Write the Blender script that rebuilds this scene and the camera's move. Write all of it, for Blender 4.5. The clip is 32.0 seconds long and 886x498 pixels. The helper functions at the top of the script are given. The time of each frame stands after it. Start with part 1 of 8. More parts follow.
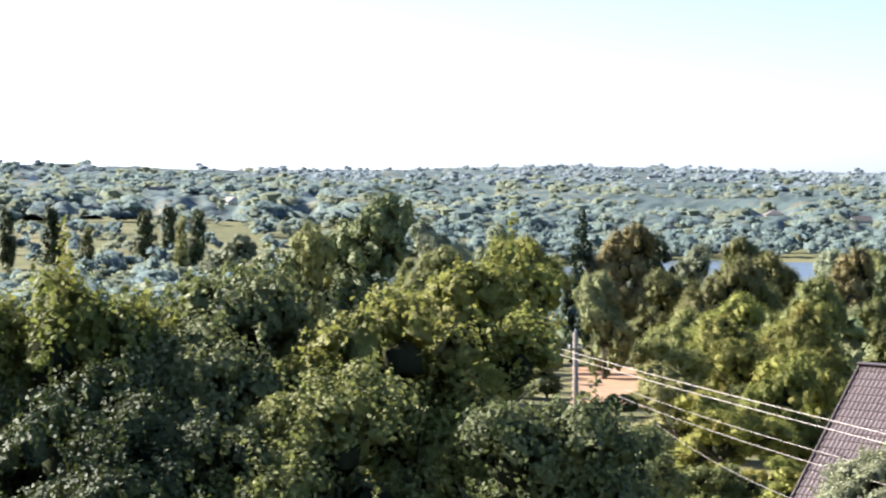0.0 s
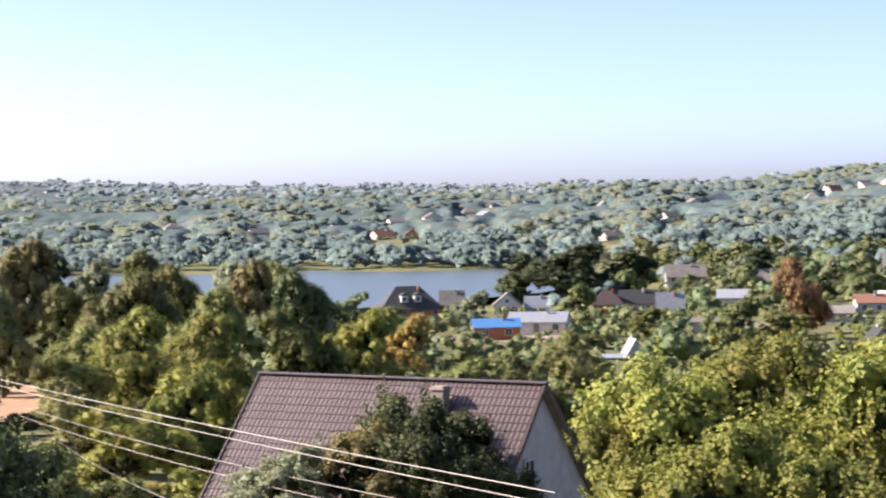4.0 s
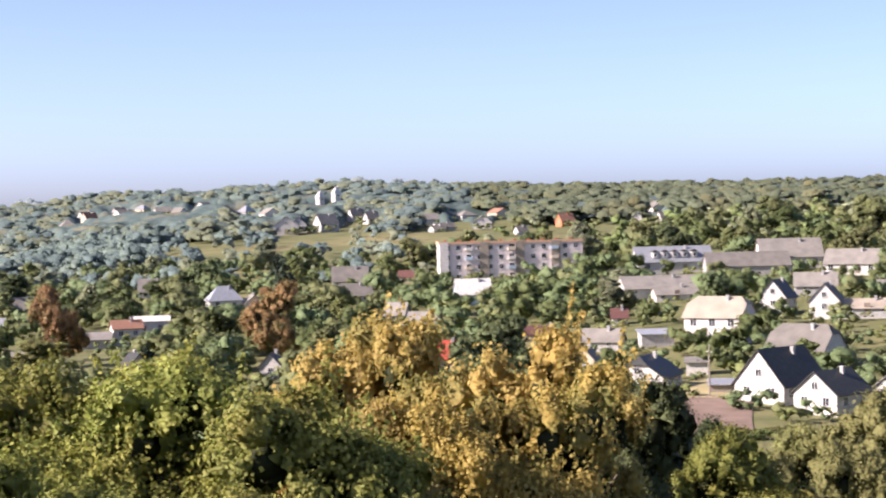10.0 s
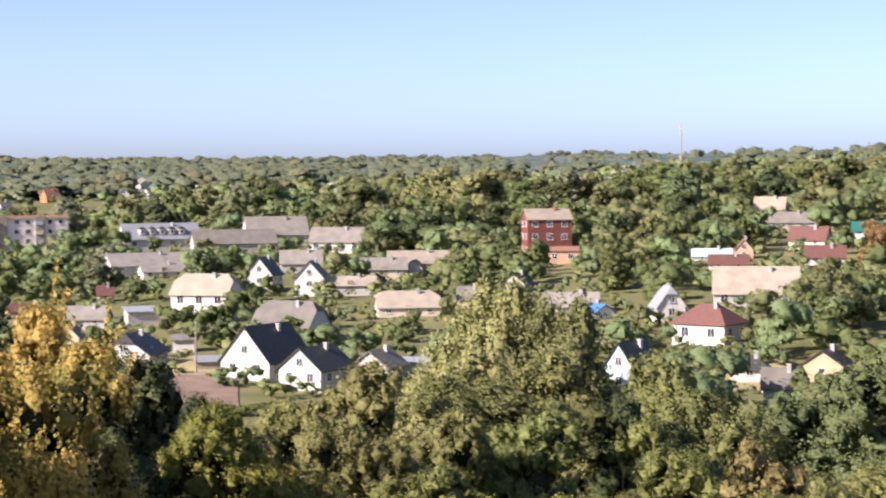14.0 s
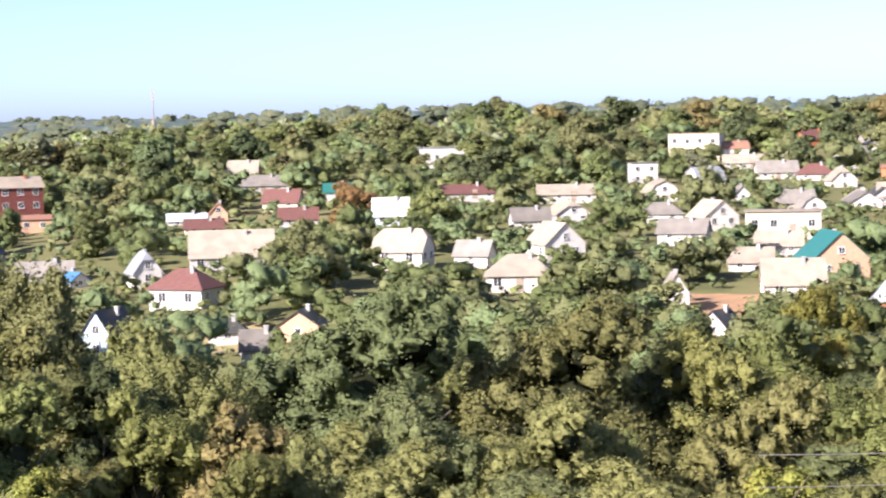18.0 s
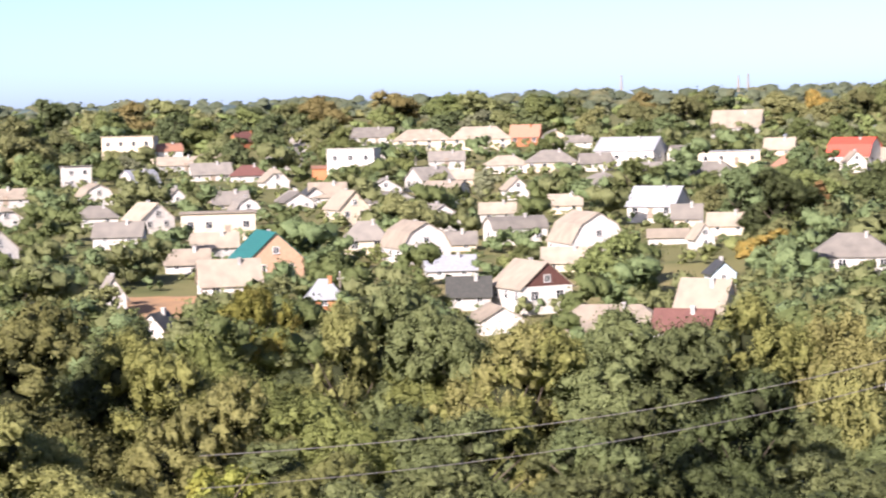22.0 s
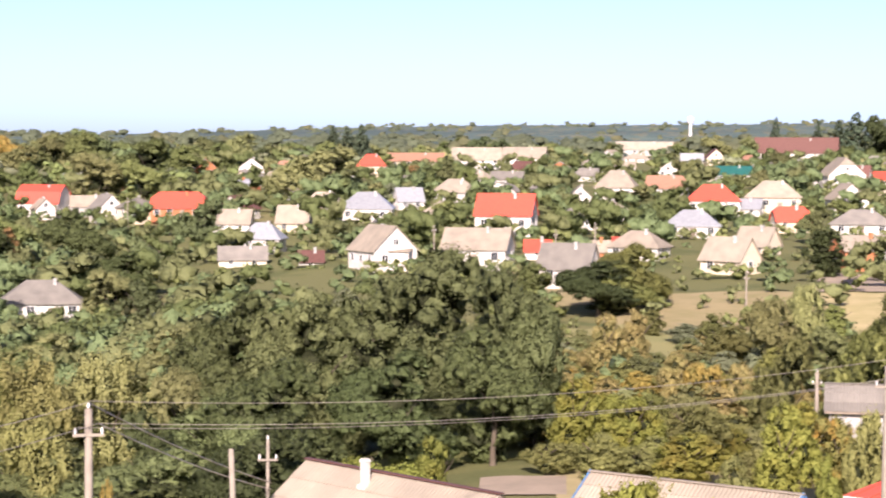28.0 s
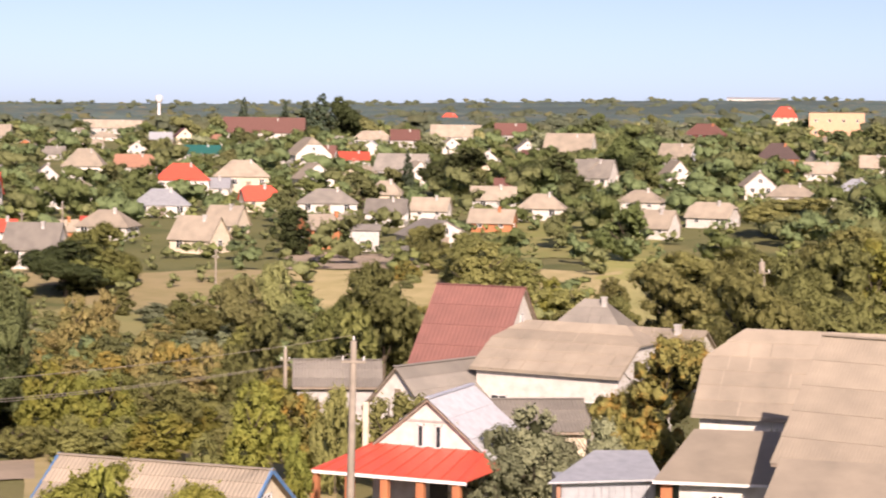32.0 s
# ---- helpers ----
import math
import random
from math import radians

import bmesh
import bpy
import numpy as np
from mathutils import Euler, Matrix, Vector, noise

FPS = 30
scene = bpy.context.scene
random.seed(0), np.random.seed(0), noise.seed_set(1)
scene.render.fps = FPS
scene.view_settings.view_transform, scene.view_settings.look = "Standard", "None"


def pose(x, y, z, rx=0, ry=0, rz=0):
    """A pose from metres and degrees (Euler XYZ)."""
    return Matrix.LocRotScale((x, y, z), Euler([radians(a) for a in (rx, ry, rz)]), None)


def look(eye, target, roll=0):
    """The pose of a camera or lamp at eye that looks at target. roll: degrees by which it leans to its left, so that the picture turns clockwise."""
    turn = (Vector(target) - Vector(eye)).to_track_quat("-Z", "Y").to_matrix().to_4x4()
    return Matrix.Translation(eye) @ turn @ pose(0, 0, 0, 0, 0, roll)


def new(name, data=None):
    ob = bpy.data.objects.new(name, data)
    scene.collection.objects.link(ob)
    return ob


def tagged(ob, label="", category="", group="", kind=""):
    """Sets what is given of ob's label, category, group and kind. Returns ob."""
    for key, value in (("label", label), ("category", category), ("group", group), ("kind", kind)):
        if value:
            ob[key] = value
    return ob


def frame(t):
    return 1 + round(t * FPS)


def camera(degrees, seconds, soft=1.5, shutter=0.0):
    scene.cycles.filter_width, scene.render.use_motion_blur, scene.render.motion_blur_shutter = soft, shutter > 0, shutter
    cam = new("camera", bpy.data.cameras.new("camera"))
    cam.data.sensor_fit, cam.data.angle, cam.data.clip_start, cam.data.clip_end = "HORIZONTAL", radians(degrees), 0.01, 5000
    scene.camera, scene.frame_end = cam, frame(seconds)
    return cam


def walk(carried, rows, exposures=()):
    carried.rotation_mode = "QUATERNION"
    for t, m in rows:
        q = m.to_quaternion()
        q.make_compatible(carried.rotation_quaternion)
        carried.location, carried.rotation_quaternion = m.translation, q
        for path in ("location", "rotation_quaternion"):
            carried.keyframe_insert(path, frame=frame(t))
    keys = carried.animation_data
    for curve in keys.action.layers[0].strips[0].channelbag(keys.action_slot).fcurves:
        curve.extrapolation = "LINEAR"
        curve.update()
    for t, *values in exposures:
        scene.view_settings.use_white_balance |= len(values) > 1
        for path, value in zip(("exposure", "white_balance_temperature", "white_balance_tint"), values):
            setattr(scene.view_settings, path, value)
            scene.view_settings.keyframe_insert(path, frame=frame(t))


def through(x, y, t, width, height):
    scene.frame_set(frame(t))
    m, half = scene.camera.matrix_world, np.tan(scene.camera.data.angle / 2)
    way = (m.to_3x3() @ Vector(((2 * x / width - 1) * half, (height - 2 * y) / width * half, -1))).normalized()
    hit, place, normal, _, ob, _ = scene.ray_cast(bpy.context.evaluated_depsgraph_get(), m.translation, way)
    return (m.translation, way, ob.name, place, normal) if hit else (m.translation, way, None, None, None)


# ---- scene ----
EYE = 30.0  # the camera stands on a hillside, 30 m above the lake
cam = camera(25.79, 32.0, soft=2.0, shutter=0.4)
walk(cam, [
    (0.0, pose(0, 0, EYE, 88.037, 0.654, 64.018)),
    (0.5, pose(0, 0, EYE, 88.160, 0.466, 62.305)),
    (1.0, pose(0, 0, EYE, 88.290, 0.556, 60.323)),
    (1.5, pose(0, 0, EYE, 88.300, 0.541, 58.170)),
    (2.0, pose(0, 0, EYE, 88.356, 0.731, 55.653)),
    (2.5, pose(0, 0, EYE, 88.412, 0.785, 53.371)),
    (3.0, pose(0, 0, EYE, 88.407, 0.928, 51.001)),
    (3.5, pose(0, 0, EYE, 88.251, 1.025, 48.591)),
    (5.5, pose(0, 0, EYE, 88.112, 1.334, 40.235)),
    (6.0, pose(0, 0, EYE, 88.001, 1.312, 38.160)),
    (6.5, pose(0, 0, EYE, 88.027, 1.404, 36.318)),
    (7.0, pose(0, 0, EYE, 88.248, 1.386, 34.669)),
    (7.5, pose(0, 0, EYE, 88.343, 1.459, 33.244)),
    (8.0, pose(0, 0, EYE, 88.393, 1.461, 31.360)),
    (8.5, pose(0, 0, EYE, 88.287, 1.440, 29.323)),
    (9.0, pose(0, 0, EYE, 88.314, 1.493, 27.547)),
    (9.5, pose(0, 0, EYE, 88.445, 1.401, 26.131)),
    (10.0, pose(0, 0, EYE, 88.504, 1.332, 24.576)),
    (10.5, pose(0, 0, EYE, 88.512, 1.378, 23.064)),
    (11.0, pose(0, 0, EYE, 88.500, 1.387, 21.225)),
    (11.5, pose(0, 0, EYE, 88.477, 1.089, 19.084)),
    (12.0, pose(0, 0, EYE, 88.496, 0.639, 16.949)),
    (12.5, pose(0, 0, EYE, 88.385, 0.259, 14.961)),
    (13.0, pose(0, 0, EYE, 88.344, 0.011, 12.753)),
    (13.5, pose(0, 0, EYE, 88.119, 0.201, 11.153)),
    (14.0, pose(0, 0, EYE, 87.605, 0.400, 9.505)),
    (14.5, pose(0, 0, EYE, 87.216, 0.577, 7.712)),
    (16.5, pose(0, 0, EYE, 86.597, 1.175, 0.089)),
    (17.0, pose(0, 0, EYE, 86.378, 1.235, -2.015)),
    (17.5, pose(0, 0, EYE, 86.273, 1.229, -4.021)),
    (18.0, pose(0, 0, EYE, 86.351, 1.178, -5.998)),
    (18.5, pose(0, 0, EYE, 86.463, 1.182, -7.821)),
    (19.0, pose(0, 0, EYE, 86.437, 1.312, -9.882)),
    (19.5, pose(0, 0, EYE, 86.339, 1.383, -11.783)),
    (20.0, pose(0, 0, EYE, 86.256, 1.255, -13.763)),
    (20.5, pose(0, 0, EYE, 86.198, 1.290, -15.740)),
    (21.0, pose(0, 0, EYE, 86.111, 1.461, -17.955)),
    (21.5, pose(0, 0, EYE, 86.013, 1.518, -20.191)),
    (22.0, pose(0, 0, EYE, 86.053, 1.423, -22.629)),
    (22.5, pose(0, 0, EYE, 86.190, 1.349, -24.781)),
    (23.0, pose(0, 0, EYE, 86.301, 1.240, -27.119)),
    (23.5, pose(0, 0, EYE, 86.315, 0.964, -29.460)),
    (24.0, pose(0, 0, EYE, 86.231, 0.858, -32.043)),
    (24.5, pose(0, 0, EYE, 86.363, 0.804, -34.332)),
    (25.0, pose(0, 0, EYE, 86.563, 0.569, -36.461)),
    (25.5, pose(0, 0, EYE, 86.706, 0.521, -38.004)),
    (27.5, pose(0, 0, EYE, 87.018, -0.173, -44.274)),
    (28.0, pose(0, 0, EYE, 87.215, -0.284, -46.251)),
    (28.5, pose(0, 0, EYE, 87.385, -0.430, -48.174)),
    (29.0, pose(0, 0, EYE, 87.293, -0.608, -50.200)),
    (29.5, pose(0, 0, EYE, 86.987, -0.722, -52.139)),
    (30.0, pose(0, 0, EYE, 86.821, -0.744, -54.232)),
    (30.5, pose(0, 0, EYE, 86.823, -0.639, -56.019)),
    (31.0, pose(0, 0, EYE, 86.910, -0.806, -58.069)),
    (31.5, pose(0, 0, EYE, 86.928, -0.712, -59.944)),
    (32.0, pose(0, 0, EYE, 86.737, -0.791, -61.860)),
], exposures=[(0.0, 1.7, 6050, 17), (3.5, 1.48, 6350, 22), (9.0, 1.28, 6400, 27), (14.0, 1.18, 6450, 24), (18.0, 1.4, 6200, 24), (23.0, 1.16, 6400, 25), (28.0, 1.07, 6650, 27), (30.0, 0.75, 6850, 28), (32.0, 0.72, 7300, 29)]
)

# ---- sky, sun ----
SUN_AZ, SUN_EL = -127.0, 30.0  # degrees, clockwise from +y
world = bpy.data.worlds.new("sky")
scene.world = world
world.use_nodes = True
wn = world.node_tree
sky = wn.nodes.new("ShaderNodeTexSky")
sky.sky_type = "NISHITA"
sky.sun_disc = False
sky.sun_elevation, sky.sun_rotation = radians(SUN_EL), radians(SUN_AZ)
sky.air_density, sky.dust_density, sky.ozone_density = 0.4, 1.05, 1.7
wn.links.new(sky.outputs[0], wn.nodes["Background"].inputs[0])
wn.nodes["Background"].inputs[1].default_value = 0.115
sun = new("sun", bpy.data.lights.new("sun", "SUN"))
sun.data.energy, sun.data.angle, sun.data.color = 5.0, radians(0.55), (1.0, 0.92, 0.8)
SUN_DIR = Vector((math.sin(radians(SUN_AZ)) * math.cos(radians(SUN_EL)), math.cos(radians(SUN_AZ)) * math.cos(radians(SUN_EL)), math.sin(radians(SUN_EL))))
sun.matrix_world = look(SUN_DIR * 200, (0, 0, 0))

# ---- materials ----
def shader(name, rough=0.8, metal=0.0, spec=0.3):
    m = bpy.data.materials.new(name)
    m.use_nodes = True
    b = m.node_tree.nodes["Principled BSDF"]
    b.inputs["Roughness"].default_value, b.inputs["Metallic"].default_value = rough, metal
    b.inputs["Specular IOR Level"].default_value = spec
    return m, m.node_tree, b


def node(tree, kind, **sets):
    n = tree.nodes.new(kind)
    for k, v in sets.items():
        n.inputs[k].default_value = v
    return n


def rgb(c):
    return (c[0], c[1], c[2], 1.0)


def mixed(tree, fac, a, b, blend="MIX"):
    n = tree.nodes.new("ShaderNodeMix")
    n.data_type, n.blend_type = "RGBA", blend
    for slot, v in ((0, fac), (6, a), (7, b)):
        if isinstance(v, (int, float)):
            n.inputs[slot].default_value = v
        elif isinstance(v, tuple):
            n.inputs[slot].default_value = rgb(v)
        else:
            tree.links.new(v, n.inputs[slot])
    return n.outputs[2]


def steps(tree, value, lo, hi):
    n = tree.nodes.new("ShaderNodeMapRange")
    n.inputs[1].default_value, n.inputs[2].default_value = lo, hi
    tree.links.new(value, n.inputs[0])
    return n.outputs[0]


def grain(tree, scale, detail=4.0, stretch=None, object_space=True):
    tc = tree.nodes.new("ShaderNodeTexCoord")
    n = node(tree, "ShaderNodeTexNoise", Scale=scale, Detail=detail)
    out = tc.outputs["Object"] if object_space else tc.outputs["Generated"]
    if stretch:
        mp = tree.nodes.new("ShaderNodeMapping")
        mp.inputs["Scale"].default_value = stretch
        tree.links.new(out, mp.inputs[0])
        out = mp.outputs[0]
    tree.links.new(out, n.inputs["Vector"])
    return n.outputs["Fac"]


def relief(tree, b, height, strength=0.4, distance=0.02):
    n = node(tree, "ShaderNodeBump", Strength=strength, Distance=distance)
    tree.links.new(height, n.inputs["Height"])
    tree.links.new(n.outputs[0], b.inputs["Normal"])


def plain(name, a, b2, rough=0.8, metal=0.0, scale=2.0, fine=25.0, bump=0.2, vary=0.25, spec=0.3):
    """Two-scale weathered surface: patches between a and b2, fine grain on top, and each object a little lighter or darker."""
    m, t, b = shader(name, rough, metal, spec)
    col = mixed(t, steps(t, grain(t, scale), 0.35, 0.7), a, b2)
    g = grain(t, fine, 3.0)
    col = mixed(t, 0.35, col, mixed(t, g, (0.35, 0.35, 0.35), (1.0, 1.0, 1.0)), "MULTIPLY")
    oi = t.nodes.new("ShaderNodeObjectInfo")
    mr = t.nodes.new("ShaderNodeMapRange")
    mr.inputs[3].default_value, mr.inputs[4].default_value = 1.0 - vary, 1.0 + vary * 0.6
    t.links.new(oi.outputs["Random"], mr.inputs[0])
    hsv = t.nodes.new("ShaderNodeHueSaturation")
    t.links.new(mr.outputs[0], hsv.inputs["Value"])
    t.links.new(col, hsv.inputs["Color"])
    t.links.new(hsv.outputs[0], b.inputs["Base Color"])
    relief(t, b, g, bump)
    return m


def leafy(name, dark, light, third=None, through=0.3, rough=0.6, per_tree=0.3, clump=0.5, fine=4.0, bump=0.8):
    """Foliage: colour by leaf (island), by leaf mottle and clump (noise in metres) and by tree, partly lit through."""
    m, t, b = shader(name, rough, 0.0, 0.2)
    geo, oi = t.nodes.new("ShaderNodeNewGeometry"), t.nodes.new("ShaderNodeObjectInfo")

    def mottle(scale, detail):
        n = node(t, "ShaderNodeTexNoise", Scale=scale, Detail=detail)
        t.links.new(geo.outputs["Position"], n.inputs["Vector"])
        return n.outputs["Fac"]
    leaf_grain = mottle(fine, 3.0)
    col = mixed(t, steps(t, leaf_grain, 0.32, 0.68), dark, light)
    col = mixed(t, steps(t, geo.outputs["Random Per Island"], -0.9, 1.9), col, light)
    patch_noise = mottle(clump, 2.0)
    if third:
        col = mixed(t, steps(t, patch_noise, 0.52, 0.7), col, third)
    mr = t.nodes.new("ShaderNodeMapRange")
    mr.inputs[3].default_value, mr.inputs[4].default_value = 1.0 - per_tree, 1.0 + per_tree
    t.links.new(oi.outputs["Random"], mr.inputs[0])
    hsv = t.nodes.new("ShaderNodeHueSaturation")
    t.links.new(mr.outputs[0], hsv.inputs["Value"])
    mh = t.nodes.new("ShaderNodeMapRange")
    mh.inputs[3].default_value, mh.inputs[4].default_value = 0.5 - 0.02 * per_tree / 0.35, 0.5 + 0.014 * per_tree / 0.35
    wn2 = t.nodes.new("ShaderNodeTexWhiteNoise")
    wn2.noise_dimensions = "1D"
    t.links.new(oi.outputs["Random"], wn2.inputs["W"])
    t.links.new(wn2.outputs["Value"], mh.inputs[0])
    t.links.new(mh.outputs[0], hsv.inputs["Hue"])
    t.links.new(col, hsv.inputs["Color"])
    t.links.new(hsv.outputs[0], b.inputs["Base Color"])
    relief(t, b, leaf_grain, bump, 1.0 / fine)
    tr = t.nodes.new("ShaderNodeBsdfTranslucent")
    warm = mixed(t, 0.25, hsv.outputs[0], (0.2, 0.25, 0.05), "MIX")
    t.links.new(warm, tr.inputs[0])
    mix = t.nodes.new("ShaderNodeMixShader")
    mix.inputs[0].default_value = through
    t.links.new(b.outputs[0], mix.inputs[1])
    t.links.new(tr.outputs[0], mix.inputs[2])
    t.links.new(mix.outputs[0], t.nodes["Material Output"].inputs[0])
    return m


GREEN = leafy("leaf_green", (0.0724, 0.0933, 0.0269), (0.25, 0.271, 0.0866), through=0.34)
OLIVE = leafy("leaf_olive", (0.0994, 0.109, 0.0368), (0.293, 0.297, 0.107), through=0.36)
PALE = leafy("leaf_pale_olive", (0.127, 0.138, 0.0518), (0.334, 0.343, 0.139), through=0.36)
# Very dark leaf; also given to trees to put the wood's shade into colour.
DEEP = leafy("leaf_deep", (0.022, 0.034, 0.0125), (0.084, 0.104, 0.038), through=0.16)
# Village leaves tinted bluer: a little haze is put into these three colours.
SAGE = leafy("leaf_sage", (0.0732, 0.105, 0.0371), (0.227, 0.273, 0.099), through=0.34)
HAZED_OLIVE = leafy("leaf_dusty_olive", (0.109, 0.124, 0.0494), (0.289, 0.307, 0.131), through=0.34)
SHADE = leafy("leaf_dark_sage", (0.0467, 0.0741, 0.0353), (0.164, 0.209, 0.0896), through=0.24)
LIME = leafy("leaf_lime", (0.111, 0.137, 0.0265), (0.348, 0.361, 0.0865), (0.309, 0.282, 0.061), through=0.4)
GOLD = leafy("leaf_gold", (0.283, 0.204, 0.0545), (0.641, 0.475, 0.14), (0.246, 0.234, 0.0726), through=0.48, per_tree=0.12)
RUST = leafy("leaf_rust", (0.164, 0.101, 0.0443), (0.369, 0.224, 0.097), (0.177, 0.165, 0.0623), per_tree=0.12)
GREY = leafy("leaf_grey", (0.119, 0.147, 0.0787), (0.297, 0.326, 0.194))
FIR = leafy("needle_dark", (0.02, 0.04, 0.025), (0.06, 0.085, 0.05), through=0.08)
# Far and ridge leaves lightened towards blue-grey: haze put into the colour.
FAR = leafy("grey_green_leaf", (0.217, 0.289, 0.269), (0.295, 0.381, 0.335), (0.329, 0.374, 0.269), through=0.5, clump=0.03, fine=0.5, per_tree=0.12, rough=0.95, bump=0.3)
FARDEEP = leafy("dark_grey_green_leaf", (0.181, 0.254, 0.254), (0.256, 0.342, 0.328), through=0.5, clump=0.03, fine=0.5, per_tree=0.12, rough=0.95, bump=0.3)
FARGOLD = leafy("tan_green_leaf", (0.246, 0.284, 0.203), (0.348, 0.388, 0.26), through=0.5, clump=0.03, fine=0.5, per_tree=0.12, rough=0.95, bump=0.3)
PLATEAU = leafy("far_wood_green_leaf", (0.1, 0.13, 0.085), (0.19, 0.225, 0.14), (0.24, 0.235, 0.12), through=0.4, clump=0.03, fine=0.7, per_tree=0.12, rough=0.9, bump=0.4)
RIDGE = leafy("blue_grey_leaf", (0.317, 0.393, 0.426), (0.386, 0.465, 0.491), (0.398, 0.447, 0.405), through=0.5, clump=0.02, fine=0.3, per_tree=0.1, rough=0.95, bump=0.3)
AUTUMN = leafy("leaf_turning", (0.12, 0.125, 0.034), (0.3, 0.285, 0.09), (0.42, 0.26, 0.06), clump=0.9, per_tree=0.1)
ALDER = leafy("leaf_alder", (0.0561, 0.0771, 0.0278), (0.184, 0.218, 0.0896), through=0.28)
AMBER = leafy("leaf_amber", (0.248, 0.194, 0.0594), (0.621, 0.482, 0.149), (0.296, 0.279, 0.0891), through=0.48, per_tree=0.1)
RUSTOLIVE = leafy("leaf_brown_olive", (0.12, 0.102, 0.036), (0.3, 0.258, 0.102), per_tree=0.1)
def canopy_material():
    """Far leaf canopy: each crown its own tone, with leafy grain; tinted blue-green so that haze is in the colour."""
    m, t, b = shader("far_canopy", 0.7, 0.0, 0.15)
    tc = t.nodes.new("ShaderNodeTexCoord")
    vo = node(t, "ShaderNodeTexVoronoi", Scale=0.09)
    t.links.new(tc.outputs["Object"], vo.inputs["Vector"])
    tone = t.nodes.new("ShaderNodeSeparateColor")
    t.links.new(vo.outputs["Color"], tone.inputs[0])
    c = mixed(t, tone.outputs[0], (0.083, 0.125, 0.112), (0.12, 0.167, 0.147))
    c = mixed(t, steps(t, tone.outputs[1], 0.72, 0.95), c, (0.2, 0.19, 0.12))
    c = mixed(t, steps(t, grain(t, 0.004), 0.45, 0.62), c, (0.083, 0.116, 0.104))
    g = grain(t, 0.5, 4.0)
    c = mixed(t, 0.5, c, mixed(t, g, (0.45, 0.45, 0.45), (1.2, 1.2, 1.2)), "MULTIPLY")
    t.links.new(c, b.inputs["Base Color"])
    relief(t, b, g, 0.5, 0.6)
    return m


CANOPY = canopy_material()
# Twig cores made near black, so gaps in the crown read as shade.
TWIG_SHADE = plain("inner_twigs", (0.024, 0.03, 0.015), (0.045, 0.048, 0.026), 0.95, scale=3.0, fine=20.0, bump=0.6, spec=0.0)
BARK = plain("bark", (0.09, 0.07, 0.05), (0.18, 0.15, 0.11), 0.9, fine=12.0, bump=0.6)

TAN = leafy("leaf_tan", (0.205, 0.175, 0.07), (0.47, 0.4, 0.165), (0.27, 0.26, 0.1), through=0.42, per_tree=0.1)
WALNUT = leafy("leaf_walnut", (0.0754, 0.102, 0.0248), (0.302, 0.327, 0.0848), (0.302, 0.286, 0.0678), through=0.42)
WHITE = plain("white_limewash", (0.68, 0.66, 0.61), (0.54, 0.51, 0.46), 0.85, vary=0.12)
PINKISH = plain("pinkish_panel", (0.74, 0.66, 0.62), (0.66, 0.58, 0.54), 0.85, vary=0.05)
CREAM = plain("cream_plaster", (0.68, 0.6, 0.46), (0.58, 0.5, 0.38), 0.85, vary=0.15)
GREYW = plain("grey_plaster", (0.5, 0.49, 0.46), (0.38, 0.37, 0.35), 0.88, vary=0.2)
ORANGE = plain("orange_brick", (0.5, 0.2, 0.09), (0.42, 0.16, 0.08), 0.85, vary=0.15)
PEACH = plain("pale_orange_block", (0.62, 0.4, 0.26), (0.54, 0.34, 0.22), 0.85, vary=0.1)
REDBRICK = plain("red_brick", (0.2, 0.065, 0.05), (0.15, 0.05, 0.04), 0.85, vary=0.1)
BLUEW = plain("pale_blue_plaster", (0.5, 0.62, 0.7), (0.42, 0.54, 0.62), 0.85)
SLATE = plain("grey_slate_sheet", (0.27, 0.25, 0.215), (0.195, 0.182, 0.16), 0.85, vary=0.3, scale=0.5)
TANSLATE = plain("tan_slate_sheet", (0.385, 0.33, 0.255), (0.285, 0.248, 0.195), 0.85, vary=0.15, scale=0.5)
DARKROOF = plain("dark_sheet", (0.052, 0.055, 0.05), (0.075, 0.074, 0.066), 0.5, vary=0.2)
BROWNROOF = plain("brown_metal_tile", (0.085, 0.06, 0.054), (0.11, 0.08, 0.072), 0.4, vary=0.1, spec=0.5)
REDROOF = plain("red_metal_sheet", (0.6, 0.1, 0.06), (0.5, 0.085, 0.055), 0.45, vary=0.15, spec=0.5)
MAROON = plain("maroon_sheet", (0.17, 0.082, 0.068), (0.13, 0.062, 0.052), 0.6, vary=0.2)
DUSTYRED = plain("faded_red_sheet", (0.26, 0.12, 0.1), (0.21, 0.1, 0.085), 0.7, scale=0.6, vary=0.05)
RUSTROOF = plain("rusty_orange_sheet", (0.38, 0.2, 0.13), (0.3, 0.16, 0.11), 0.7)
PALEZINC = plain("pale_corrugated_sheet", (0.68, 0.7, 0.73), (0.56, 0.58, 0.61), 0.42, 0.3, vary=0.1, spec=0.5)
ZINC = plain("zinc_sheet", (0.46, 0.48, 0.5), (0.36, 0.38, 0.4), 0.42, 0.3, vary=0.2, spec=0.5)
TEAL = plain("teal_metal_sheet", (0.02, 0.15, 0.13), (0.02, 0.115, 0.1), 0.45, spec=0.5)
BLUE = plain("blue_sheet", (0.09, 0.27, 0.55), (0.08, 0.22, 0.46), 0.5)
TIMBER = plain("weathered_timber", (0.25, 0.2, 0.15), (0.36, 0.3, 0.24), 0.85)
CONCRETE = plain("concrete", (0.32, 0.28, 0.225), (0.24, 0.21, 0.17), 0.9, vary=0.12)
PAINTED = plain("white_frame_paint", (0.8, 0.8, 0.78), (0.7, 0.7, 0.68), 0.5)
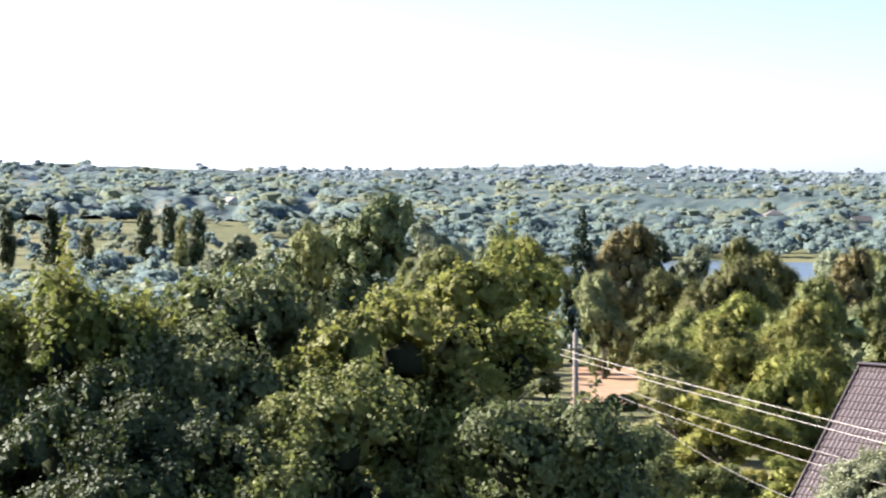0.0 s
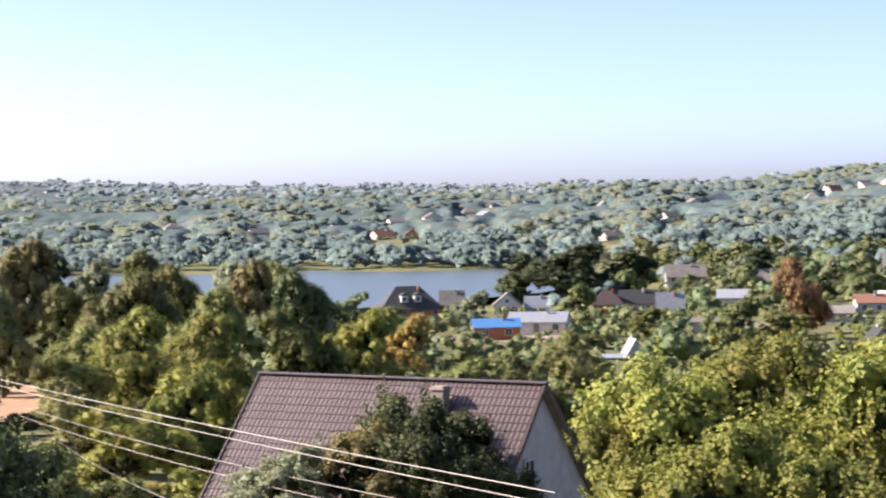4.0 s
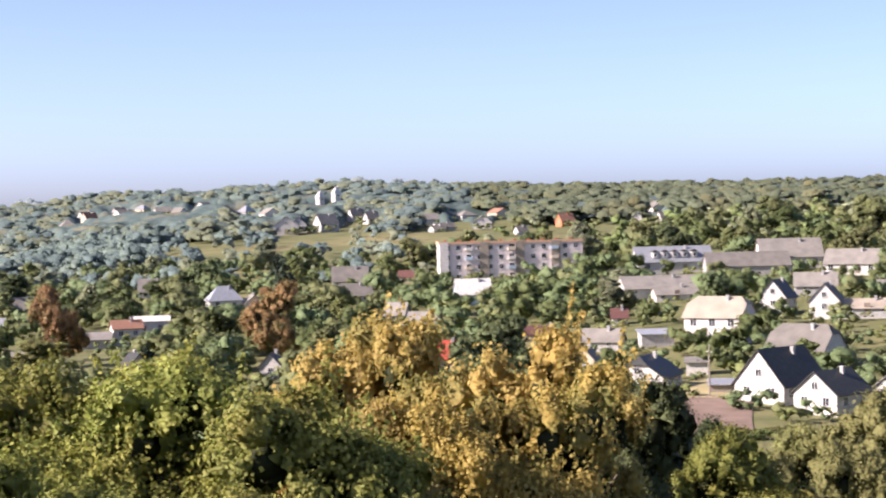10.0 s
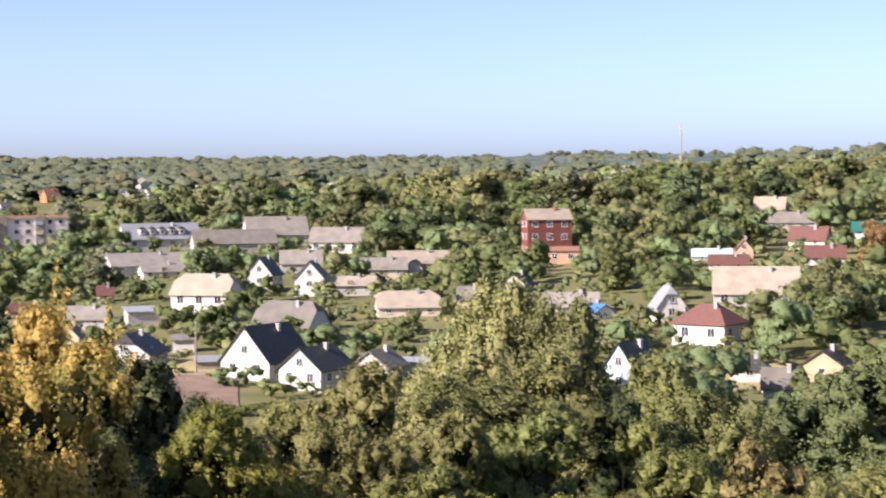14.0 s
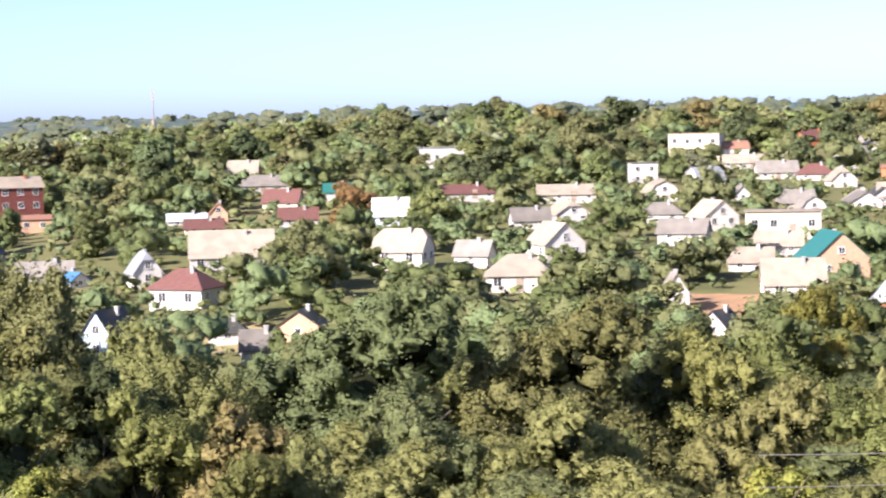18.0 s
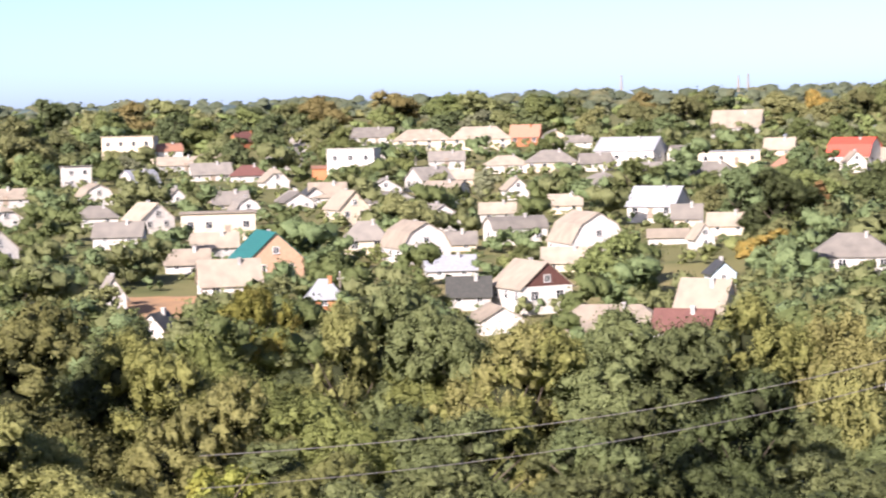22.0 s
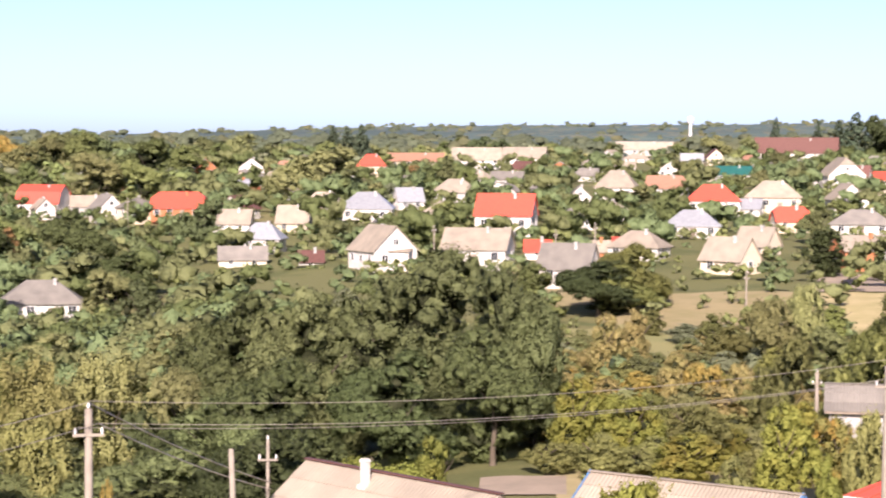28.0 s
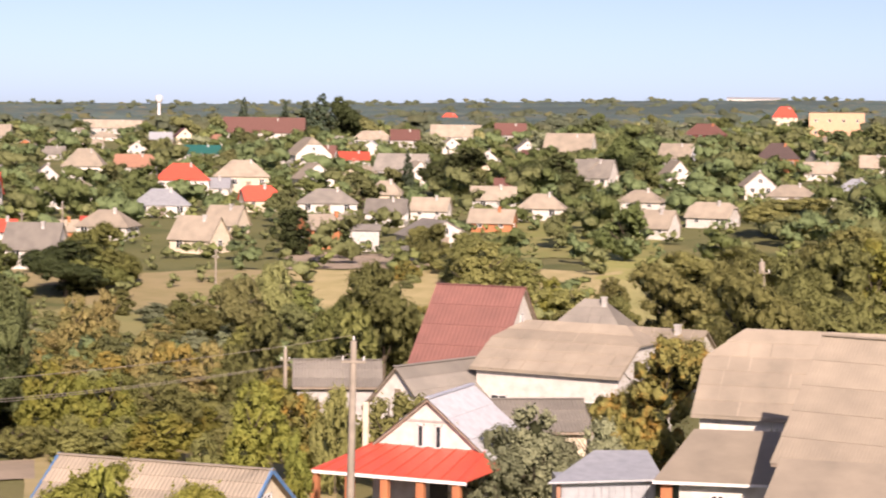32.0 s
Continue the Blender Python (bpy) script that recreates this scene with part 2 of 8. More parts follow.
WIRE = plain("aluminium_wire", (0.55, 0.5, 0.42), (0.45, 0.4, 0.35), 0.45, 0.6)
SOIL = plain("ploughed_soil", (0.24, 0.17, 0.13), (0.17, 0.12, 0.09), 0.95, scale=0.3, fine=3.0, bump=0.8)
STRAW = plain("dry_grass", (0.44, 0.36, 0.19), (0.33, 0.29, 0.13), 0.95, scale=0.25, fine=4.0, bump=0.8)
OLIVEGRASS = plain("olive_dry_grass", (0.42, 0.37, 0.16), (0.3, 0.3, 0.12), 0.95, scale=0.08, fine=3.0, bump=0.8)
MEADOW = plain("meadow_grass", (0.28, 0.3, 0.09), (0.36, 0.33, 0.13), 0.95, scale=0.2, fine=4.0, bump=0.8)
TRACK = plain("dirt_track", (0.4, 0.32, 0.24), (0.3, 0.25, 0.19), 0.95, scale=0.4, fine=5.0)
CLAY = plain("reddish_clay", (0.42, 0.25, 0.13), (0.3, 0.2, 0.12), 0.95, scale=0.3, fine=4.0, bump=0.8)
PANE, _t, _b = shader("window_pane", 0.08, 0.0, 0.6)
_b.inputs["Base Color"].default_value = (0.03, 0.035, 0.04, 1)


def water_material():
    m, t, b = shader("lake_water", 0.34, 0.0, 0.6)
    b.inputs["Base Color"].default_value = (0.1, 0.13, 0.125, 1)
    relief(t, b, grain(t, 0.6, 3.0, (1, 1, 1)), 0.6, 0.2)
    return m


WATER = water_material()


def ground_material():
    m, t, b = shader("grassland", 0.95, 0.0, 0.2)
    c = mixed(t, steps(t, grain(t, 0.012), 0.48, 0.66), (0.165, 0.168, 0.068), (0.26, 0.23, 0.105))
    c = mixed(t, steps(t, grain(t, 0.09, 5.0), 0.5, 0.65), c, (0.115, 0.13, 0.05))
    g = grain(t, 2.5, 4.0)
    c = mixed(t, 0.5, c, mixed(t, g, (0.4, 0.4, 0.4), (1.0, 1.0, 1.0)), "MULTIPLY")
    t.links.new(c, b.inputs["Base Color"])
    relief(t, b, g, 0.8, 0.15)
    return m


GRASSLAND = ground_material()

# ---- ground: one sheet, as heights under the camera by bearing (clockwise from +y) and distance ----
BEARINGS = (-75, -55, -44, -40, -28, -12, 5, 28, 50, 75)
REACH = (25, 60, 100, 150, 220, 300, 400, 600, 900, 1500, 3400)
PROFILES = (
    (-10, -13, -14.5, -16.5, -20, -24, -27, -29, -12, -4, 22),
    (-10, -13, -15, -18, -22, -25, -28, -32.5, -27, -14, 19),
    (-10, -13.5, -16, -21, -25, -27.2, -29, -32.5, -25, -11, 13),
    (-10, -14, -16.5, -22, -26, -28, -28.6, -28.8, -22, -7, 10),
    (-11, -15, -20, -25, -27, -28, -28, -24, -13, 8, 14),
    (-11, -15, -22.5, -28.5, -28.5, -27, -22, -13, -10, -4, 20),
    (-11, -15, -24, -30.5, -28.5, -22.5, -17, -8, 0, 4, 10),
    (-11, -15, -24, -30.5, -29.5, -25, -19, -10, -1, 6, 12),
    (-11, -15.5, -20.5, -22, -22, -18.5, -15, -9, -2, 6, 46),
    (-11, -15, -19.5, -20.5, -20.5, -17, -13, -6, 2, 18, 66),
)
LOGS = np.log(np.array(REACH))
# the skyline of the far hills: bearing, elevation in degrees and distance of the crest
CREST_AZ = (-90, -77, -75.5, -73.6, -70.3, -68.5, -65, -60.6, -57.3, -54, -51, -49.5, -46, -44, -42.5, -39.5, -37.8, -36.4, -35.2, -32.5, -30.5, -29, -26.3, -24, -20.6, -15.7, -10.8, -6)
CREST_EL = (1.1, 0.95, 0.74, 0.83, 0.52, 0.47, 0.5, 0.5, 0.4, 0.24, 0.2, 0.15, 0.05, 0.05, 0.12, 0.07, 0.08, 0.2, 0.36, 0.45, 0.47, 0.58, 0.6, 0.4, 0.3, 0.34, 0.34, 0.3)
CREST_AT = (1700, 1700, 1700, 1750, 1900, 2600, 2900, 3000, 3000, 2900, 2800, 2700, 2600, 2500, 2300, 2200, 1900, 1750, 1650, 1600, 1600, 1600, 1650, 1800, 2200, 2500, 2600, 2600)


def smooth_index(v, nodes):
    i = int(np.clip(np.searchsorted(nodes, v) - 1, 0, len(nodes) - 2))
    k = min(1.0, max(0.0, (v - nodes[i]) / (nodes[i + 1] - nodes[i])))
    return i, k


def ground(az, d):
    """Height of the ground at a bearing in degrees and a distance in metres."""
    if abs(az) > 75:  # behind the camera the two ends are carried round
        back = (az - 75) % 360 / 210.0
        return ground(75, d) * (1 - back) + ground(-75, d) * back
    i, k = smooth_index(az, BEARINGS)
    k = k * k * (3 - 2 * k)
    j, q = smooth_index(math.log(max(d, 1.0)), LOGS)
    a = PROFILES[i][j] * (1 - q) + PROFILES[i][j + 1] * q
    b = PROFILES[i + 1][j] * (1 - q) + PROFILES[i + 1][j + 1] * q
    z = EYE + a * (1 - k) + b * k
    if az < -6 and d > 1250:  # the wooded hill and the long ridge behind the lake
        crest = float(np.interp(az, CREST_AZ, CREST_AT))
        top = EYE + math.tan(radians(float(np.interp(az, CREST_AZ, CREST_EL)))) * crest - 9.0
        u = min(1.0, (d - 1250) / (crest - 1250))
        hill = ground(az, 1250) * (1 - u) + top * u if d <= crest else top - (d - crest) * 0.02
        side = min(1.0, (-6 - az) / 3.0)
        z = hill * side + z * (1 - side)
    return z


def spot(az, d, up=0.0):
    a = radians(az)
    return Vector((d * math.sin(a), d * math.cos(a), ground(az, d) + up))


def facing(az, d, turn=0.0, up=0.0, scale=(1, 1, 1)):
    """The pose of a thing whose +y points away from the camera's stand, turned by turn degrees."""
    return Matrix.LocRotScale(spot(az, d, up), Euler((0, 0, radians(turn - az))), Vector(scale))


def mesh_of(name, verts, faces, material=None, smooth=False, inner=None, split=0, normals=None):
    """A mesh from arrays: verts (n, 3), faces (m, k) with one k; leaves may shade by given normals, not their own."""
    verts, faces = np.asarray(verts, dtype=np.float32), np.asarray(faces, dtype=np.int32)
    me = bpy.data.meshes.new(name)
    m, k = faces.shape
    me.vertices.add(len(verts))
    me.vertices.foreach_set("co", verts.ravel())
    me.loops.add(m * k)
    me.loops.foreach_set("vertex_index", faces.ravel())
    me.polygons.add(m)
    me.polygons.foreach_set("loop_start", np.arange(0, m * k, k, dtype=np.int32))
    me.polygons.foreach_set("use_smooth", np.full(m, smooth))
    me.update(calc_edges=True)
    if material:
        me.materials.append(material)
    if inner:  # the faces from split on
        me.materials.append(inner)
        me.polygons.foreach_set("material_index", (np.arange(m) >= split).astype(np.int32))
    if normals is not None:
        me.attributes.new("custom_normal", "FLOAT_VECTOR", "POINT").data.foreach_set("vector", np.asarray(normals, dtype=np.float32).ravel())
    return me


def child(name, mesh, parent, label=""):
    ob = new(name, mesh)
    ob.parent = parent
    return tagged(ob, label)


def part(name, bm, material, parent, label="", smooth=False):
    me = bpy.data.meshes.new(name)
    bm.to_mesh(me)
    bm.free()
    if smooth:
        me.polygons.foreach_set("use_smooth", [True] * len(me.polygons))
    me.materials.append(material)
    return child(name, me, parent, label)


def build_ground():
    az = np.concatenate([np.arange(-90, 90.01, 0.75), np.arange(97, 265, 7.0)])
    ds = np.concatenate([[0.02, 2.0, 12.0], np.geomspace(20, 700, 105), np.geomspace(715, 4600, 55)])
    verts, faces, na = [], [], len(az)
    for d in ds:
        for a in az:
            x, y = d * math.sin(radians(a)), d * math.cos(radians(a))
            bump = noise.noise(Vector((x, y, 0)) * 0.02) * min(1.2, d * 0.004) if d > 20 else 0.0
            verts.append((x, y, ground(a, d) + bump - (0.25 if d < 1200 else 0)))
    for i in range(len(ds) - 1):
        for j in range(na):
            k = (j + 1) % na
            faces.append((i * na + j, i * na + k, (i + 1) * na + k, (i + 1) * na + j))
    tagged(new("ground", mesh_of("ground", verts, faces, GRASSLAND, True)), "rolling grassy valley ground with dry patches", "ground", kind="structure")


build_ground()


def patch(name, a0, a1, d0, d1, material, label, up=0.12, kind="structure"):
    """A strip of field, laid on the ground between two bearings and two distances, with a ragged edge."""
    na, nd = 14, 10
    verts, faces = [], []
    for i in range(nd + 1):
        for j in range(na + 1):
            a, d = a0 + (a1 - a0) * j / na, d0 + (d1 - d0) * i / nd
            w = noise.noise(Vector((a * 0.9, d * 0.05, 3.0)))
            d += w * (d1 - d0) * 0.08
            a += noise.noise(Vector((a * 0.7, d * 0.06, 9.0))) * (a1 - a0) * 0.05
            x, y = d * math.sin(radians(a)), d * math.cos(radians(a))
            bump = noise.noise(Vector((x, y, 0)) * 0.02) * min(1.2, d * 0.004)
            verts.append((x, y, ground(a, d) + bump - 0.25 + up))
    for i in range(nd):
        for j in range(na):
            p = i * (na + 1) + j
            faces.append((p, p + 1, p + na + 2, p + na + 1))
    return tagged(new(name, mesh_of(name, verts, faces, material, True)), label, "field", kind=kind)


def build_lake():
    rim = [(-100, 480), (-64, 490), (-57, 485), (-52, 465), (-47, 500), (-43.5, 540), (-41.8, 600), (-41.4, 650), (-42, 690), (-43, 705), (-48, 735), (-53, 760), (-57, 735), (-62, 725), (-100, 700)]
    bm = bmesh.new()
    vs = [bm.verts.new((d * math.sin(radians(a)), d * math.cos(radians(a)), 0.0)) for a, d in rim]
    bm.faces.new(vs)
    me = bpy.data.meshes.new("water")
    bm.to_mesh(me)
    bm.free()
    me.materials.append(WATER)
    tagged(new("water", me), "calm pale lake reflecting the sky between wooded banks", "lake", kind="structure")


build_lake()

# ---- trees ----
def globe(center, r, rng, nu=8, nv=5, squash=0.85, rough=0.2):
    """A lumpy closed ball in quads, with its rounded normals."""
    th = np.clip(math.pi * np.arange(nv) / (nv - 1), 0.06, math.pi - 0.06)[:, None]
    ph = (2 * math.pi * np.arange(nu) / nu + rng.uniform(0, 6.28))[None, :]
    d = np.stack([np.sin(th) * np.cos(ph), np.sin(th) * np.sin(ph), np.cos(th) * np.ones_like(ph)], -1).reshape(-1, 3)
    q = r * rng.uniform(1 - rough * 1.3, 1 + rough, len(d))[:, None]
    v = np.asarray(center) + d * q * np.array([1, 1, squash])
    i, j = np.meshgrid(np.arange(nv - 1), np.arange(nu), indexing="ij")
    i, j = i.ravel(), j.ravel()
    k = (j + 1) % nu
    d = d + rng.normal(0, rough * 1.6, d.shape)
    return v, np.stack([i * nu + j, (i + 1) * nu + j, (i + 1) * nu + k, i * nu + k], 1), d / np.linalg.norm(d, axis=1)[:, None]


def leaf_cards(pos, nrm, size, rng, droop=0.2, stray=0.17, soft=0.65, whole=0.35):
    """Folded kite-shaped leaves at pos, facing about nrm. Returns verts, quads and normals, which lean by soft towards the bough's own."""
    n = len(pos)
    bough = nrm / (np.linalg.norm(nrm, axis=1)[:, None] + 1e-9)
    nrm = bough + rng.normal(0, stray, (n, 3))
    nrm /= np.linalg.norm(nrm, axis=1)[:, None] + 1e-9
    t = rng.normal(0, 1, (n, 3)) + np.array([0, 0, -droop])
    t -= (t * nrm).sum(1)[:, None] * nrm
    t /= np.linalg.norm(t, axis=1)[:, None] + 1e-9
    b = np.cross(nrm, t)
    L = size * rng.uniform(0.65, 1.3, n)[:, None]
    w = L * rng.uniform(0.34, 0.5, n)[:, None]
    base, tip = pos - t * L * 0.5, pos + t * L * 0.5 - nrm * L * 0.12
    mid = pos - t * L * 0.05 + nrm * L * 0.1
    v = np.stack([base, mid - b * w, tip, mid + b * w], 1).reshape(-1, 3)
    crown = pos - np.array([0, 0, 0.4])
    crown = crown / (np.linalg.norm(crown, axis=1)[:, None] + 1e-9)
    shade = (bough * (1 - whole) + crown * whole) * soft + nrm * (1 - soft)
    shade /= np.linalg.norm(shade, axis=1)[:, None] + 1e-9
    return v, np.arange(4 * n).reshape(-1, 4), np.repeat(shade, 4, 0)


def lobes_for(shape, rng):
    """Boughs of a crown of height 1 (from its foot to its top) and half-width about 0.5: centre and radius."""
    out = []
    if shape == "column":
        for i in range(15):
            h = 0.08 + 0.88 * i / 14
            r = 0.13 * math.sin(math.pi * min(0.97, 0.14 + 0.84 * h)) + 0.045
            out.append((rng.normal(0, 0.04), rng.normal(0, 0.04), h, r))
    elif shape == "cone":
        for i in range(30):
            h = 0.1 + 0.86 * (i / 29) ** 0.9
            r = 0.34 * (1 - h) + 0.03
            a = i * 2.4
            out.append((math.cos(a) * r * 0.75, math.sin(a) * r * 0.75, h, r * 0.5 + 0.02))
    elif shape == "bush":
        for i in range(14):
            a, q = rng.uniform(0, 6.28), rng.uniform(0, 0.34)
            out.append((q * math.cos(a), q * math.sin(a), rng.uniform(0.15, 0.8 - q * 0.9), rng.uniform(0.15, 0.22)))
    elif shape == "willow":
        for i in range(24):
            a, q = i * 2.4 + rng.uniform(0, 0.5), rng.uniform(0.06, 0.36)
            out.append((q * math.cos(a), q * math.sin(a), rng.uniform(0.2, 0.86 - q * 0.7), rng.uniform(0.1, 0.17)))
    else:  # round-headed broadleaf, with uneven boughs
        n = {"round": 20, "broad": 32, "twiggy": 34, "tall": 28}[shape]
        low, high = {"round": (0.16, 0.25), "broad": (0.12, 0.2), "twiggy": (0.1, 0.18), "tall": (0.12, 0.19)}[shape]
        for i in range(n):
            h = 0.14 + 0.72 * ((i * 0.618 + rng.uniform(0, 0.12)) % 1.0)
            env = 0.42 * math.sqrt(max(0.05, 1 - ((h - 0.42) / 0.56) ** 2))
            a, q = i * 2.4 + rng.uniform(0, 0.7), env * rng.uniform(0.45, 1.0) * rng.uniform(0.75, 1.15)
            out.append((q * math.cos(a), q * math.sin(a), h, rng.uniform(low, high)))
        out.append((0, 0, 0.4, 0.32))
        out.append((0, 0, 0.6, 0.28))
        out.append((rng.normal(0, 0.06), rng.normal(0, 0.06), 0.78, 0.16))
    return np.array(out)


def crown_arrays(shape, seed, leaves, leaf, soft, core=0.4):
    """Leaves on clumps, clumps on boughs; a bough's hidden inside is a closed core, its dark colour painting the shade
    of the gaps.
    """
    rng = np.random.default_rng(seed)
    lobes = lobes_for(shape, rng)
    clumps, outs = [], []
    per = {"twiggy": 8, "column": 4, "cone": 4, "willow": 7, "bush": 12}.get(shape, 13)
    hang = shape in ("willow", "column")
    for x, y, z, r in lobes:
        away = np.array([x, y, (z - 0.42) * 0.8])
        d = rng.normal(0, 1, (per, 3)) + np.array([0, 0, 0.25]) + away * 3.2
        d /= np.linalg.norm(d, axis=1)[:, None]
        q = rng.uniform(0.68, 0.95, per)
        for k in range(per):
            clumps.append((x + d[k, 0] * r * q[k], y + d[k, 1] * r * q[k], z + d[k, 2] * r * q[k] * 0.92, min(r * rng.uniform(0.3, 0.66), 0.1)))
            outs.append(d[k] * 0.6 + away)
    clumps, outs = np.array(clumps), np.array(outs)
    wt = clumps[:, 3] ** 1.9
    pick = rng.choice(len(clumps), size=int(leaves * 2.0), p=wt / wt.sum())
    d = rng.normal(0, 1, (len(pick), 3)) + outs[pick] * 0.9
    d[:, 2] += 0.35 - (0.8 if shape == "willow" else 0.0)
    d /= np.linalg.norm(d, axis=1)[:, None]
    rad = clumps[pick, 3] * (rng.uniform(0.55, 1.12, len(pick)) + (rng.random(len(pick)) < 0.14) * rng.uniform(0, 0.5, len(pick)))
    pos = clumps[pick, :3] + d * rad[:, None] * np.array([1, 1, 1.9 if hang else 0.9])
    keep = np.ones(len(pos), bool)
    for x, y, z, r in lobes:
        keep &= np.linalg.norm(pos - np.array([x, y, z]), axis=1) > r * core
    pos, d = pos[keep][:leaves], d[keep][:leaves]
    if shape == "twiggy":  # leafy shoots that break the outline
        tip, away = pos[rng.integers(0, len(pos), 90)], rng.normal(0, 0.5, (90, 3)) + np.array([0, 0, 1.0])
        away += (tip - np.array([0, 0, 0.5])) * 1.3
        away /= np.linalg.norm(away, axis=1)[:, None]
        k = rng.integers(0, 90, 3000)
        run = rng.random(3000)[:, None]
        pos = np.concatenate([pos, tip[k] + away[k] * run * rng.uniform(0.07, 0.15, (90, 1))[k] + rng.normal(0, 0.016, (3000, 3)) * (1.25 - run)])
        d = np.concatenate([d, rng.normal(0, 1, (3000, 3)) + away[k]])
    v, f, n = leaf_cards(pos, d, leaf, rng, 1.6 if shape == "willow" else 0.3, 0.4, soft)
    vs, fs, ns, total, inner = [v], [f], [n], len(v), len(f)
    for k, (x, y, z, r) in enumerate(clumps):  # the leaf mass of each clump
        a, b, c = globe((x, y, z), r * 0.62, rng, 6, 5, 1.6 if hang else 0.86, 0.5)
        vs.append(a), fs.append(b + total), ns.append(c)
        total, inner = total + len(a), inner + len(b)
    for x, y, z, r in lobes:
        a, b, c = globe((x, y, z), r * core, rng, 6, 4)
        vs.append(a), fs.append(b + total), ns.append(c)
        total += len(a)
    return np.concatenate(vs), np.concatenate(fs), inner, np.concatenate(ns)


def tube_arrays(points, radii, n=6):
    """A tapering branch through points."""
    v, f = [], []
    for i, p in enumerate(points):
        t = (Vector(points[min(i + 1, len(points) - 1)]) - Vector(points[max(i - 1, 0)])).normalized()
        a = t.orthogonal().normalized()
        b = t.cross(a)
        for k in range(n):
            c = 2 * math.pi * k / n
            v.append((Vector(p) + (a * math.cos(c) + b * math.sin(c)) * radii[i])[:])
    for i in range(len(points) - 1):
        for k in range(n):
            m = (k + 1) % n
            f.append((i * n + k, i * n + m, (i + 1) * n + m, (i + 1) * n + k))
    return v, f


def trunk_mesh(shape, seed):
    rng = np.random.default_rng(seed + 50)
    v, f = [], []

    def add(points, radii, n):
        a, b = tube_arrays(points, radii, n)
        f.extend(tuple(q + len(v) for q in face) for face in b)
        v.extend(a)
    top = 0.9 if shape in ("cone", "column") else 0.66
    add([(0, 0, -0.08), (0.005, 0, 0.1), (rng.normal(0, 0.015), rng.normal(0, 0.015), 0.35), (rng.normal(0, 0.03), rng.normal(0, 0.03), top)], [0.035, 0.026, 0.019, 0.004], 7)
    if shape not in ("cone", "column"):
        for i in range(7):
            h, a, q = rng.uniform(0.16, 0.5), i * 0.95 + rng.uniform(0, 0.5), rng.uniform(0.2, 0.36)
            add([(0, 0, h), (q * 0.5 * math.cos(a), q * 0.5 * math.sin(a), h + 0.12), (q * math.cos(a), q * math.sin(a), h + 0.27)], [0.013, 0.009, 0.003], 5)
    return mesh_of("trunk", v, f, BARK, True)


# crowns of height 1, shared by all trees of a kind; leaf sizes are shares of that height
CROWNS, TRUNKS, CLOTHED = {}, {}, {}
for key, shape, seed, leaves, leaf, soft in (
    ("hero", "twiggy", 1, 24000, 0.018, 0.25), ("hero", "twiggy", 2, 24000, 0.018, 0.25), ("hero", "twiggy", 3, 24000, 0.018, 0.25),
    ("tree", "broad", 11, 26000, 0.0125, 0.45), ("tree", "broad", 12, 26000, 0.0125, 0.45), ("tree", "round", 13, 26000, 0.0125, 0.45), ("tree", "tall", 14, 26000, 0.0125, 0.45),
    ("willow", "willow", 21, 16000, 0.018, 0.45), ("bush", "bush", 31, 8000, 0.026, 0.45), ("bush", "bush", 32, 8000, 0.026, 0.45),
    ("garden", "round", 41, 9000, 0.021, 0.5), ("garden", "broad", 42, 9000, 0.021, 0.5), ("garden", "bush", 43, 7000, 0.025, 0.5), ("garden", "tall", 44, 9000, 0.021, 0.5),
    ("poplar", "column", 51, 2600, 0.026, 0.5), ("fir", "cone", 61, 2400, 0.045, 0.45),
):
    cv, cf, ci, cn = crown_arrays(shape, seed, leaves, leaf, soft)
    CROWNS.setdefault(key, []).append(mesh_of("crown", cv, cf, GREEN, True, TWIG_SHADE, ci, cn))
    TRUNKS.setdefault(key, []).append(trunk_mesh(shape, seed))
TREE_RNG = random.Random(7)
NAMES = {"fir": "fir_tree", "poplar": "poplar_tree", "willow": "willow_tree", "bush": "bush"}


def tree(az, d, height, width, kind="tree", leafs=None, label="leafy green broadleaf tree on the valley slope", group="", sink=0.0, name=""):
    """A tree or bush at a bearing and distance: trunk and crown, width metres across the crown."""
    leafs = leafs or GREEN
    n = len(CROWNS[kind])
    i = (len(leafs.name) + TREE_RNG.randrange(2)) % n
    if (kind, i, leafs.name) not in CLOTHED:  # one crown mesh for each leaf colour, shared by its trees
        me = CROWNS[kind][i].copy()
        me.materials[0] = leafs
        CLOTHED[(kind, i, leafs.name)] = me
    top = new(name or NAMES.get(kind, "tree"))
    top.empty_display_size = 0.2
    base = 0.42 if kind in ("poplar", "willow") else 0.92
    wide = {"poplar": 0.42, "fir": 0.74, "willow": 0.95, "bush": 1.0}.get(kind, 1.0)
    top.matrix_world = facing(az, d, TREE_RNG.uniform(0, 360), -sink - 0.1, (width / wide, width / wide, height))
    if d < 620:
        child("trunk", TRUNKS[kind][i], top)
    child("crown", CLOTHED[(kind, i, leafs.name)], top)
    return tagged(top, label, "bush" if kind == "bush" else "tree", group or {"bush": "bushes"}.get(kind, "trees of the valley"))

# ---- houses ----
def solid(name, verts, faces, material, parent, label=""):
    me = bpy.data.meshes.new(name)
    me.from_pydata([tuple(v) for v in verts], [], faces)
    me.materials.append(material)
    me.update()
    return child(name, me, parent, label)


